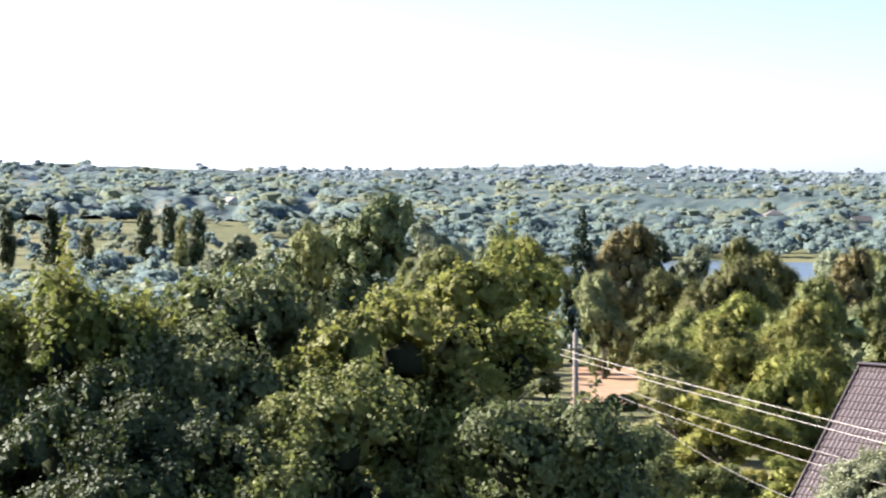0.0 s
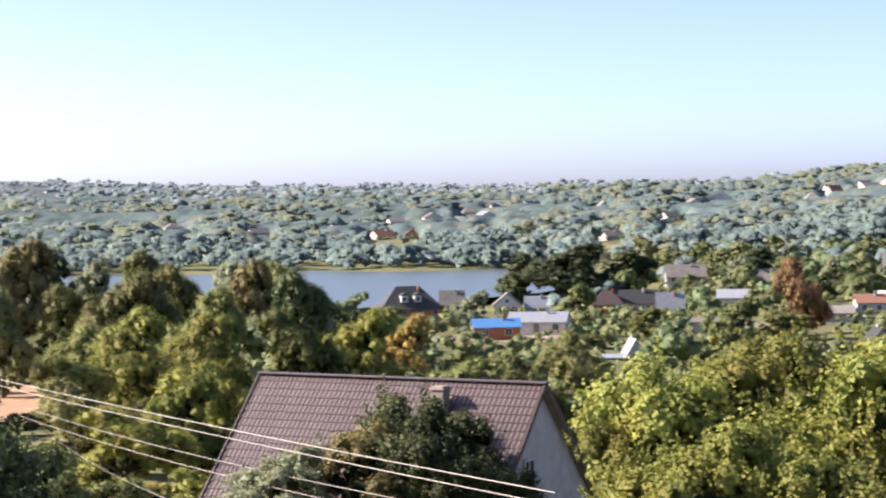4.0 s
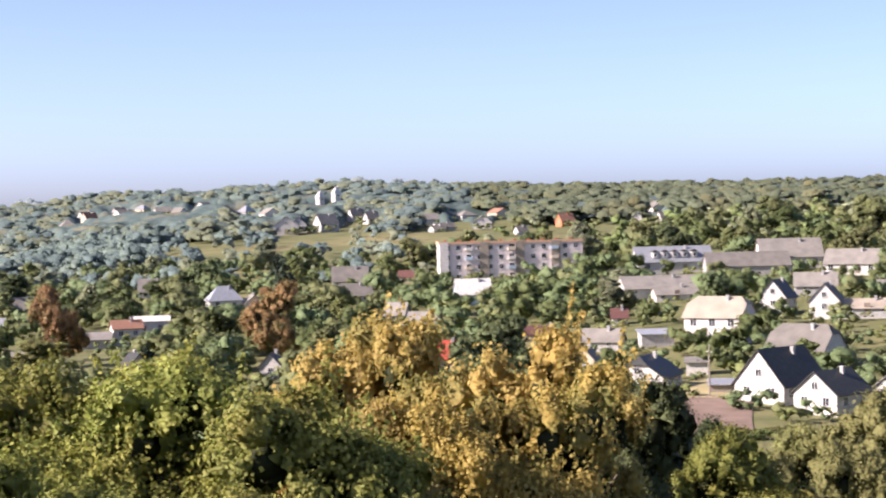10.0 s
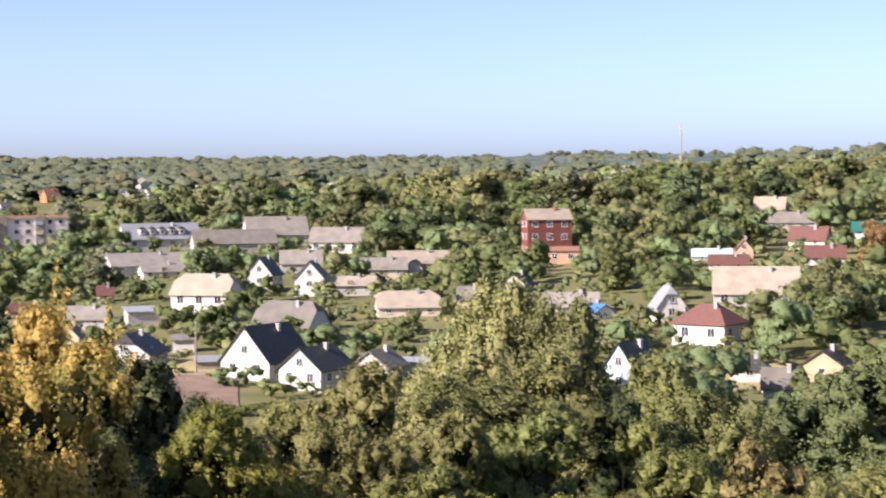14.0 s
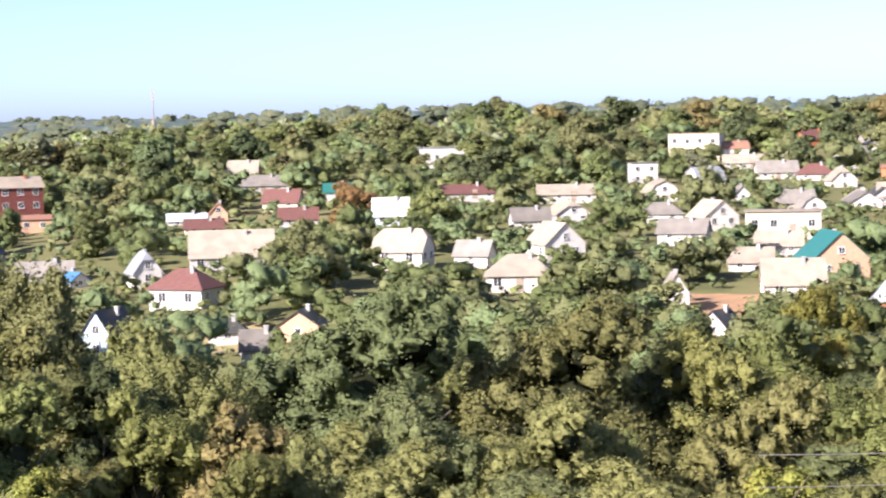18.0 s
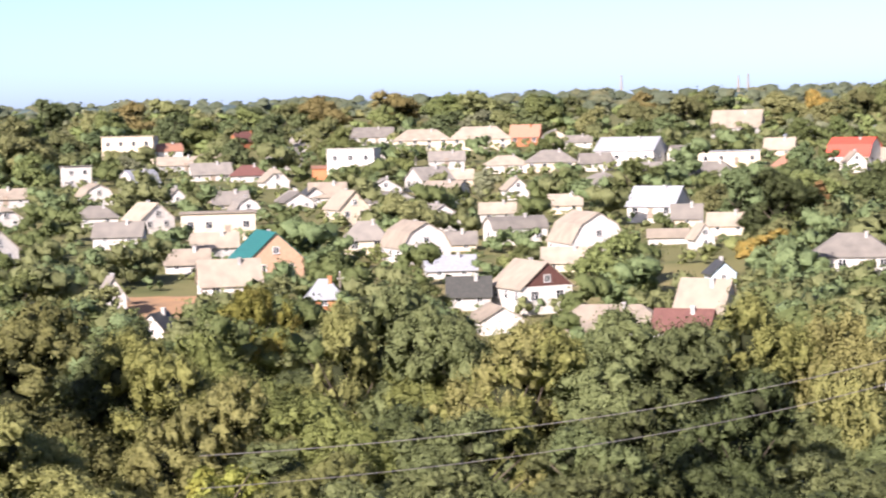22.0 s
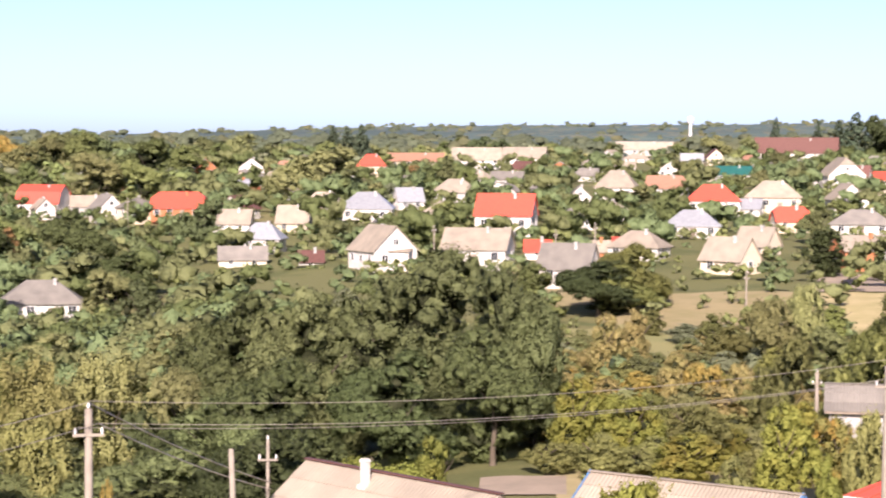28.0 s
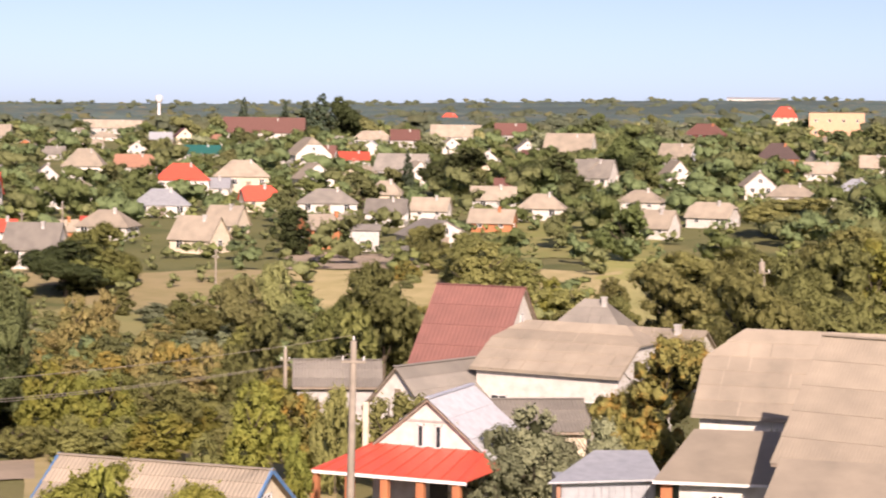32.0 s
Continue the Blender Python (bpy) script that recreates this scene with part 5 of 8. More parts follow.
house(55.15, 447, 7.3, 5.5, 1.5, 2.0, "gable", "x", -10, WHITE, ZINC, "low white house beside the orange-roofed one")
house(50.82, 331, 4.1, 4.0, 1.3, 1.6, "gable", "x", 0, ORANGE, TANSLATE, "small orange-walled house among garden trees")
house(51.65, 360, 4.4, 4.0, 0.6, 0.7, "gable", "x", 0, WHITE, REDROOF, "low shed with a red roof", windows=False, chimney=False, name="shed")
house(57.55, 590, 9.3, 7.0, 1.7, 2.2, "gable", "x", 0, GREYW, SLATE, "low slate-roofed house among garden trees")
house(58.38, 580, 6.5, 4.9, 2.8, 3.5, "gable", "x", -15, WHITE, MAROON, "white house with a maroon porch roof")
house(59.79, 765, 16.5, 9.5, 3.1, 3.1, "hip", "x", 0, WHITE, TANSLATE, "house with a rounded tan hipped roof")
house(61.10, 474, 6.6, 7.6, 2.9, 3.1, "gable", "y", 15, WHITE, TANSLATE, "white gabled house with a tan roof")
house(62.08, 703, 7.1, 8.1, 2.4, 2.6, "gable", "y", 10, WHITE, TANSLATE, "small white gabled house on the plateau")
house(64.31, 669, 6.7, 7.7, 2.4, 2.6, "gable", "y", 10, WHITE, SLATE, "small white gabled house")
house(63.20, 580, 5.8, 6.6, 2.3, 2.5, "gable", "y", 0, WHITE, SLATE, "small white house behind a round tree")
house(63.67, 444, 3.9, 4.0, 1.5, 1.9, "gable", "x", 0, ORANGE, MAROON, "small house with a maroon roof")
house(62.06, 1330, 13.6, 9.5, 4.4, 4.4, "hip", "x", 0, CREAM, REDROOF, "house with a pointed red roof on the skyline")
house(18.15, 401, 5.7, 6.6, 1.7, 1.8, "gable", "y", 15, WHITE, SLATE, "white gabled house among trees")
house(23.03, 451, 6.8, 5.1, 1.6, 2.0, "gable", "x", 0, CREAM, TANSLATE, "small tan-roofed house among garden trees")
house(24.18, 375, 6.8, 5.1, 1.4, 1.8, "gable", "x", 0, GREYW, TANSLATE, "low slate-roofed house among garden trees")
house(30.97, 345, 7.2, 5.4, 1.6, 2.0, "gable", "x", -5, CREAM, TANSLATE, "slate-roofed house above the yellow tree")
house(29.75, 357, 5.4, 4.1, 1.8, 2.3, "gable", "x", 0, CREAM, SLATE, "slate-roofed house with a porch")
house(30.15, 325, 3.4, 3.9, 2.1, 2.2, "gable", "y", 20, WHITE, TANSLATE, "white gabled house among garden trees")
house(29.19, 336, 6.8, 5.1, 1.0, 1.2, "gable", "x", 0, GREYW, TANSLATE, "low tan-roofed shed among garden trees", windows=False, chimney=False, name="shed")
house(30.69, 287, 3.7, 4.2, 1.5, 1.6, "gable", "y", 15, BLUEW, DARKROOF, "bluish house with a dark roof")
house(27.07, 491, 7.7, 5.8, 1.8, 2.3, "gable", "x", 10, WHITE, SLATE, "white slate-roofed house among garden trees")
house(26.60, 590, 8.1, 6.1, 1.5, 1.9, "gable", "x", 0, WHITE, SLATE, "small white house below the wood")
house(34.57, 466, 4.6, 5.3, 2.1, 2.2, "gable", "y", 15, WHITE, TANSLATE, "white gabled house beside the red roof")
house(9.61, 415, 12.4, 9.3, 1.5, 1.9, "gable", "x", 0, GREYW, TANSLATE, "long low house with a tan roof")
house(12.36, 415, 6.4, 7.3, 1.6, 2.6, "gambrel", "y", 15, WHITE, TANSLATE, "white gambrel-gabled house among garden trees")
house(14.69, 415, 3.3, 3.8, 1.4, 1.6, "gable", "y", 15, WHITE, SLATE, "small white gabled house")
house(18.69, 405, 5.3, 6.1, 1.8, 2.0, "gable", "y", 15, WHITE, DARKROOF, "white gabled house with a dark roof")
house(18.19, 398, 6.1, 7.0, 1.7, 1.8, "gable", "y", 15, WHITE, SLATE, "white gabled house beside the garden")
house(2.85, 433, 6.2, 4.6, 1.4, 1.8, "gable", "x", 0, WHITE, TEAL, "low white house with a teal roof")
house(-8.72, 342, 4.4, 4.0, 1.5, 1.9, "gable", "x", 0, CREAM, SLATE, "small cream house with a slate roof")
house(-7.31, 360, 4.4, 5.0, 1.6, 1.8, "gable", "y", -20, WHITE, DARKROOF, "white gabled house with a dark blue roof")
house(-19.44, 381, 3.0, 4.0, 1.3, 1.6, "gable", "x", 0, WHITE, MAROON, "small house with a maroon roof")


# ---- near houses on the slope, each with laid roof courses ----
def course_mesh(L, run, drop, lift, period, amp):
    """One course of corrugated sheet: L along the ridge, run out and drop down, its lower edge lifted over the next."""
    n = max(8, int(L / period * 4))
    v, f = [], []
    for i in range(n + 1):
        x = -L / 2 + L * i / n
        w = amp * math.cos(2 * math.pi * x / period)
        v += [(x, 0, w), (x, run * 0.5, -drop * 0.5 + w + lift * 0.5), (x, run * 1.02, -drop * 1.02 + w + lift), (x, run * 1.02, -drop * 1.02 + w + lift - 0.035)]
    for i in range(n):
        for k in range(3):
            f.append((4 * i + k, 4 * i + k + 1, 4 * i + k + 5, 4 * i + k + 4))
    return mesh_of("roof_course", v, f)


def laid_roof(parent, L, b, h, z, material, course=1.1, period=0.22, amp=0.028, lift=0.045, sides=(1, -1), cap=None, label=""):
    """A ridged roof, ridge along x at height z, half-breadth b, fall h: boarding under courses laid one by one."""
    roof = slab("roof", [(-L / 2, -b, z - h), (L / 2, -b, z - h), (L / 2, 0, z), (-L / 2, 0, z), (L / 2, b, z - h), (-L / 2, b, z - h)], [(0, 1, 2, 3), (3, 2, 4, 5)], 0.12, TIMBER, parent, label)
    length = math.hypot(b, h)
    rows = max(2, round(length / course))
    me = course_mesh(L + 0.1, b / rows, h / rows, lift, period, amp)
    me.materials.append(material)
    for s in sides:
        for k in range(rows - 1, -1, -1):
            c = child("roof_course", me, roof)
            c.matrix_local = Matrix.Translation((0, s * b * k / rows, z - h * k / rows + 0.045)) @ Matrix.Rotation(0 if s > 0 else math.pi, 4, "Z")
    blocks("ridge_cap", [(0, 0, z + 0.07, L + 0.16, 0.34, 0.07)], cap or material, roof, bevel=0.02)
    return roof


def near_house(x, y, ang, L, B, ridge, fall, material, walls, label, wall_inset=0.45, course=1.1, period=0.22, amp=0.028, cap=None, gable=None, chimneys=(), name="house", sides=(1, -1)):
    """A house with its ridge's middle at x, y and height ridge, running along ang degrees; B half-breadth of the roof, fall its height."""
    base = ground(math.degrees(math.atan2(x, y)), math.hypot(x, y))
    top = new(name)
    top.matrix_world = pose(x, y, base, 0, 0, ang)
    z = ridge - base
    laid_roof(top, L, B, fall, z, material, course, period, amp, cap=cap, sides=sides)
    l, b = L / 2 - wall_inset * 0.7, B - wall_inset
    hw = z - fall * (b / B) - 0.1
    ring = [(-b, -1.8), (b, -1.8), (b, hw), (0, z - 0.14), (-b, hw)]
    n = 5
    v = [(s * l, yy, zz) for s in (-1, 1) for yy, zz in ring]
    solid("wall", v, [tuple(range(n - 1, -1, -1)), tuple(range(n, 2 * n))] + [(i, (i + 1) % n, n + (i + 1) % n, n + i) for i in range(n)], walls, top)
    if gable:
        for s in (-1, 1):
            for q in (-1, 1):
                p = [(s * (L / 2 + 0.03), q * (B + 0.02), z - fall - 0.12), (s * (L / 2 + 0.03), 0, z - 0.1), (s * (L / 2 + 0.03), 0, z + 0.16), (s * (L / 2 + 0.03), q * (B + 0.02), z - fall + 0.14)]
                solid("barge_board", p + [(a - s * 0.05, bb, c) for a, bb, c in p], [(0, 1, 2, 3), (7, 6, 5, 4), (0, 4, 5, 1), (1, 5, 6, 2), (2, 6, 7, 3), (3, 7, 4, 0)], gable, top)
    for cx, cy, hi, mat in chimneys:
        q = 0.32 if mat == WHITE else 0.5
        c = blocks("chimney", [(0, 0, 0, q, q, hi), (0, 0, hi / 2 - 0.1, q * 1.2, q * 1.2, 0.1), (0, 0, -hi / 2 + 0.25, q * 1.6, q * 1.8, 0.25)], mat, top, bevel=0.02)
        c.matrix_local = Matrix.Translation((cx, cy, z - fall * abs(cy) / B + hi / 2 - 0.3))
    az = math.degrees(math.atan2(x, y))
    plot(az, math.hypot(x, y), max(L, 2 * B), z)
    return tagged(top, label, "house", "near houses"), z, hw, l, b


# white house under a long brown metal tile roof
top, z, hw, l, b = near_house(-53.1, 48.1, 16.9, 12.3, 4.7, 22.9, 5.0, BROWNROOF, WHITE, "white house with a long brown metal tile roof", course=0.36, period=0.2, amp=0.013, cap=BROWNROOF, gable=BROWNROOF, chimneys=((2.4, -1.0, 1.3, CONCRETE),))
window_at(top, l + 0.04, -0.9, hw + 1.3, 0.75, 1.5, "r")
window_at(top, l + 0.04, 1.6, hw - 1.4, 1.1, 1.3, "r")
top, z, hw, l, b = near_house(-46.6, 40.5, -20, 4.2, 2.1, 17.6, 0.6, DARKROOF, GREYW, "small dark-roofed shed below the wires", name="shed", course=1.2)

# low house with a tan slate roof, rusty ridge and a white chimney
top, z, hw, l, b = near_house(58.95, 59.0, -92.7, 12.4, 4.0, 16.05, 2.9, TANSLATE, WHITE, "low white house with a tan slate roof", cap=MAROON, chimneys=((-1.4, -0.7, 1.5, WHITE),))
window_at(top, l + 0.04, 0.0, hw + 1.0, 0.8, 0.8, "r")

# long low house with blue gable boards
top, z, hw, l, b = near_house(74.5, 54.7, 99.2, 11.3, 3.2, 14.4, 2.15, TANSLATE, CREAM, "long low slate-roofed house with bright blue gable boards", gable=BLUE)
window_at(top, -l - 0.04, 0.0, hw + 0.4, 0.9, 0.8, "l")

# white house with a pale corrugated roof and a red porch
top, z, hw, l, b = near_house(90.9, 47.95, 6.3, 6.6, 3.6, 16.5, 3.0, PALEZINC, WHITE, "white gabled house with a pale corrugated roof", course=1.6, period=0.3, amp=0.03)
for s in (-0.55, 0.45):
    window_at(top, -l - 0.04, s, hw + 0.75, 0.32, 1.15, "l", False)
blocks("gable_band", [(-l - 0.03, 0, hw + 1.55, 0.06, 3.3, 0.12)], GREYW, top)
dx = -l
porch = new("porch_roof")
porch.parent = top
pz = hw - 0.55
slab("red_sheet", [(dx - 0.02, -b, pz + 0.75), (dx - 0.02, b, pz + 0.75), (dx - 4.0, b + 1.7, pz - 0.15), (dx - 4.0, -b - 0.5, pz - 0.15), (dx + 0.9, -b - 0.7, pz - 0.15)], [(1, 0, 3, 2), (0, 4, 3)], 0.06, REDROOF, porch)
blocks("eave_board", [(dx - 4.0, 0.6, pz - 0.27, 0.1, 2 * b + 2.2, 0.16)], PAINTED, porch)
for k in range(9):
    yy = -b + k * (2 * b) / 8
    tb = tube_arrays([(dx - 0.05, yy, pz + 0.78), (dx - 3.98, yy * 1.2 + 0.55, pz - 0.11)], [0.03, 0.03], 5)
    child("seam", mesh_of("seam", tb[0], tb[1], REDROOF), porch)
for k in range(5):
    blocks("post", [(0, 0, -1.45, 0.42, 0.42, 2.9)], ORANGE, top, "orange brick porch post", bevel=0.03).matrix_local = Matrix.Translation((dx - 3.7, -b + 0.1 + k * 1.95, pz - 0.22))
blocks("parapet", [(dx - 3.7, 0.6, pz - 2.7, 0.25, 2 * b + 1.6, 1.0)], WHITE, top, bevel=0.02)
blocks("pipe", [(dx + 0.1, b + 0.5, hw + 1.0, 0.28, 0.28, 2.6)], CREAM, top, "pale chimney pipe", bevel=0.05)
# Thin dark panel on the wall stands in for the shaded doorway opening.
blocks("dark_doorway", [(dx - 0.02, -0.6, pz - 1.5, 0.06, 1.0, 2.0)], DARKROOF, top)

# broad tan slate roof with a white wall, and the low gabled outbuilding before it
house(65.9, 128, 10.0, 9.4, 5.85, 2.6, "half", "x", -24, WHITE, TANSLATE, "white house with a broad tan half-hipped slate roof", chimney=False, group="near houses")
top, z, hw, l, b = near_house(110.3, 59.1, -12.5, 8.4, 2.9, 15.5, 2.9, SLATE, WHITE, "low white gabled outbuilding with a slate roof", name="outbuilding")
blocks("door", [(-l - 0.04, 0, hw + 0.5, 0.08, 0.5, 1.3)], TIMBER, top)
top, z, hw, l, b = near_house(105.0, 49.8, -55, 6.2, 3.4, 14.35, 1.5, SLATE, CREAM, "low outbuilding with a greenish porch", name="outbuilding")
blocks("boards", [(-l - 0.05, 0, hw - 0.4, 0.08, 2.2, 1.2)], TEAL, top)

# tall house with a huge dull red roof
top, z, hw, l, b = near_house(137.3, 69.8, -85, 7.6, 5.6, 18.3, 5.9, DUSTYRED, WHITE, "tall white house under a huge dull red roof", course=2.0, period=0.35, amp=0.02)
window_at(top, l + 0.04, 0, z - 2.4, 0.6, 0.7, "r")
near_house(116.3, 70.4, -58, 6.2, 2.6, 14.3, 1.6, SLATE, GREYW, "low shed with a grey slate roof", name="shed")
house(66.4, 185, 7.0, 6.0, 3.2, 2.6, "hip", "x", -15, GREYW, SLATE, "low hipped house behind the near roofs", windows=False, group="near houses")
house(68.6, 165, 6.4, 6.0, 3.0, 1.9, "gable", "x", -20, WHITE, TANSLATE, "low white house with a tan slate roof", group="near houses")

# the big house with several tan slate roofs
house(73.65, 106, 13.5, 10.0, 5.75, 3.75, "half", "x", -6, WHITE, TANSLATE, "big white house with a broad tan half-hipped roof", chimney=False, group="near houses", over=0.5)
top, z, hw, l, b = near_house(88.6, 21.8, -95, 10.5, 5.9, 20.9, 5.3, TANSLATE, WHITE, "white house wing under a steep tan slate roof", course=1.5, period=0.18, amp=0.007)
annex = new("annexe")
annex.matrix_world = pose(88.3, 31.2, ground(70.5, 93.6), 0, 0, -71)
zb = 30 - ground(70.5, 93.6)
slab("roof", [(-3.6, -2.9, zb - 15.9), (3.2, -2.9, zb - 15.9), (3.2, 2.9, zb - 14.25), (-1.9, 2.9, zb - 14.25)], [(0, 1, 2, 3)], 0.12, TANSLATE, annex)
blocks("eave_board", [(-0.2, -2.95, zb - 15.99, 6.9, 0.08, 0.14)], PAINTED, annex)
blocks("wall", [(0.4, 0.2, (zb - 16.1) / 2 - 0.6, 5.6, 5.0, zb - 16.1 + 1.2)], WHITE, annex)
blocks("corner_pillar", [(-3.0, -2.35, (zb - 16.1) / 2 - 0.5, 0.55, 0.5, zb - 16.1 + 1.0)], ORANGE, annex, "orange brick corner pillar", bevel=0.02)
window_at(annex, -0.6, -2.32, zb - 16.9, 0.6, 0.6, "f")
tagged(annex, "white annexe with a low slate lean-to roof", "annexe", "near houses")
lean = new("garage")
lean.matrix_world = pose(87.0, 37.0, ground(66.9, 94.5), 0, 0, -57)
zb = 30 - ground(66.9, 94.5)
slab("roof", [(-3.3, -2.0, zb - 16.35), (2.3, -2.0, zb - 16.2), (2.3, 2.3, zb - 15.5), (-0.4, 2.3, zb - 15.5)], [(0, 1, 2, 3)], 0.1, ZINC, lean)
blocks("wall", [(-0.3, 0.1, (zb - 16.5) / 2 - 0.5, 4.6, 3.2, zb - 16.5 + 1.0)], ZINC, lean, "ribbed grey metal wall")
for k in range(13):
    blocks("rib", [(-2.5 + k * 0.37, -1.53, (zb - 16.6) / 2, 0.07, 0.06, zb - 16.6)], ZINC, lean)
blocks("corner_post", [(-2.75, -1.5, (zb - 16.5) / 2, 0.2, 0.2, zb - 16.4)], RUSTROOF, lean, "yellow corner post")
tagged(lean, "grey metal garage with a shallow sheet roof", "garage", "near houses")
front = new("barn")
front.matrix_world = pose(78.2, 22.5, ground(74, 81.4), 0, 0, -76)
zb = 30 - ground(74, 81.4)
slab("roof", [(-3.6, -2.4, zb - 15.2), (4.5, -2.4, zb - 15.2), (4.5, 2.2, zb - 13.5), (-3.0, 2.2, zb - 13.5)], [(0, 1, 2, 3)], 0.12, TANSLATE, front)
blocks("wall", [(0.6, 0, (zb - 15.4) / 2 - 0.5, 6.6, 3.8, zb - 15.4 + 1.0)], WHITE, front)
tagged(front, "low barn with a mossy tan slate roof", "barn", "near houses")


# ---- apartment block, long barns' gables, masts ----
def apartment_block(az, d, width, depth, high, turn):
    top = new("apartment_block")
    top.matrix_world = facing(az, d, turn)
    blocks("wall", [(0, 0, high / 2 - 1, width, depth, high + 2)], PINKISH, top)
    blocks("roof", [(0, 0, high + 0.12, width + 0.5, depth + 0.5, 0.24)], CONCRETE, top)
    blocks("parapet", [(0, -depth / 2 - 0.1, high + 0.3, width + 0.4, 0.35, 0.7), (-width / 2 - 0.1, 0, high + 0.3, 0.35, depth + 0.4, 0.7)], PEACH, top, "pale orange parapet")
    for k in range(4):
        x = -width / 2 + width * (k + 0.12) / 4 + (1.2 if k else 0)
        blocks("stair_bay", [(x, -depth / 2 - 0.2, high / 2, 2.4, 0.4, high + 0.9)], TANSLATE if k else WHITE, top, "tan stairwell bay rising above the roof")
    for k in range(10):
        blocks("vent", [(-width / 2 + 2 + k * width / 10.2, 1.0, high + 0.6, 0.9, 0.7, 0.8)], ORANGE, top, "orange brick roof vent")
    n = 13
    for fl in range(4):
        for i in range(n):
            x = -width / 2 + (i + 0.75) * width / (n + 0.4)
            zc = 1.5 + fl * high / 4
            if i % 4 == 2:
                bal = blocks("balcony", [(0, -0.5, -0.75, 2.0, 1.0, 0.1), (0, -0.97, -0.3, 2.0, 0.06, 0.9), (-0.97, -0.5, -0.3, 0.06, 1.0, 0.9), (0.97, -0.5, -0.3, 0.06, 1.0, 0.9)], (CREAM, BLUEW, WHITE)[(i + fl) % 3], top)
                bal.matrix_local = Matrix.Translation((x, -depth / 2, zc))
                window_at(top, x, -depth / 2 - 0.04, zc + 0.2, 1.4, 1.2, "f")
            else:
                window_at(top, x, -depth / 2 - 0.02, zc, 1.2, 1.25, "f")
        window_at(top, -width / 2 - 0.02, 0, 1.5 + fl * high / 4, 1.0, 1.2, "l")
    plot(az, d, width, high * 0.8)
    return tagged(top, "four-storey grey-white apartment block with balconies", "apartment block")


apartment_block(-22.65, 530, 39.0, 10.5, 10.3, 6)


def mast(az, d, top_el, base_el, label):
    t = new("mast")
    t.matrix_world = facing(az, d)
    hi = EYE + math.tan(radians(top_el)) * d - ground(az, d)
    mid = EYE + math.tan(radians(base_el)) * d - ground(az, d)
    v, f = tube_arrays([(0, 0, -0.5), (0, 0, mid)], [1.1, 0.9], 10)
    child("shaft", mesh_of("shaft", v, f, CONCRETE, True), t)
    v, f = tube_arrays([(0, 0, mid), (0, 0, hi)], [0.28, 0.16], 6)
    child("pole", mesh_of("pole", v, f, CONCRETE, True), t)
    for k in (0.0, 0.12):
        blocks("antenna", [(0.5, 0, hi - 1.2 - k * 22, 0.5, 0.3, 1.8), (-0.5, 0.2, hi - 1.2 - k * 22, 0.5, 0.3, 1.8)], GREYW, t)
    return tagged(t, label, "mast")


mast(-2.49, 900, 1.22, 0.32, "slim white transmitter mast above the woods")
tw = new("water_tower")
tw.matrix_world = facing(53.52, 1000)
hi = EYE + math.tan(radians(1.17)) * 1000 - ground(53.52, 1000)
v, f = tube_arrays([(0, 0, -1), (0, 0, hi - 4)], [0.9, 0.8], 8)
child("shaft", mesh_of("shaft", v, f, PAINTED, True), tw)
v, f = tube_arrays([(0, 0, hi - 4.2), (0, 0, hi - 3.4), (0, 0, hi - 0.6), (0, 0, hi)], [0.9, 1.7, 1.7, 0.3], 10)
child("tank", mesh_of("tank", v, f, PAINTED, True), tw)
tagged(tw, "white water tower on the plateau skyline", "water tower")
for az, el in ((31.3, 0.95), (31.58, 1.0), (27.9, 1.05)):
    c = new("factory_chimney")
    c.matrix_world = facing(az, 1300)
    hi = EYE + math.tan(radians(el)) * 1300 - ground(az, 1300)
    v, f = tube_arrays([(0, 0, -1), (0, 0, hi)], [0.9, 0.5], 8)
    child("stack", mesh_of("stack", v, f, CONCRETE, True), c)
    tagged(c, "thin grey factory chimney far behind the woods", "chimney")
house(70.95, 2900, 78, 14, 9, 3, "gable", "x", 0, WHITE, ZINC, "long white greenhouse hall on the far ridge", windows=False, chimney=False, name="hall")


# ---- poles and wires ----
def pole(az, d, top_el, thick=0.26, arm=1.05, label="grey concrete power pole with insulators", name="power_pole", lean=0.0):
    p = new(name)
    p.matrix_world = facing(az, d) @ Matrix.Rotation(radians(lean), 4, "Y")
    hi = EYE + math.tan(radians(top_el)) * d - ground(az, d)
    v, f = tube_arrays([(0, 0, -0.6), (0, 0, hi * 0.5), (0, 0, hi - 0.02), (0, 0, hi)], [thick * 0.62, thick * 0.54, thick * 0.45, 0.02], 8)
    child("shaft", mesh_of("shaft", v, f, CONCRETE, True), p)
    if arm:
        for k, zz in enumerate((hi - 0.9,)):
            blocks("crossarm", [(0, -0.1, zz, arm, 0.1, 0.1)], CONCRETE, p, bevel=0.01)
            for x in (-arm / 2 + 0.08, arm / 2 - 0.08):
                v, f = tube_arrays([(x, -0.1, zz + 0.04), (x, -0.1, zz + 0.12), (x, -0.1, zz + 0.2), (x, -0.1, zz + 0.26)], [0.03, 0.055, 0.045, 0.015], 7)
                child("insulator", mesh_of("insulator", v, f, PAINTED, True), p)
        v, f = tube_arrays([(0, 0, hi), (0, 0, hi + 0.1), (0, 0, hi + 0.2)], [0.035, 0.06, 0.02], 7)
        child("insulator", mesh_of("insulator", v, f, PAINTED, True), p)
    return tagged(p, label, "pole", "poles")


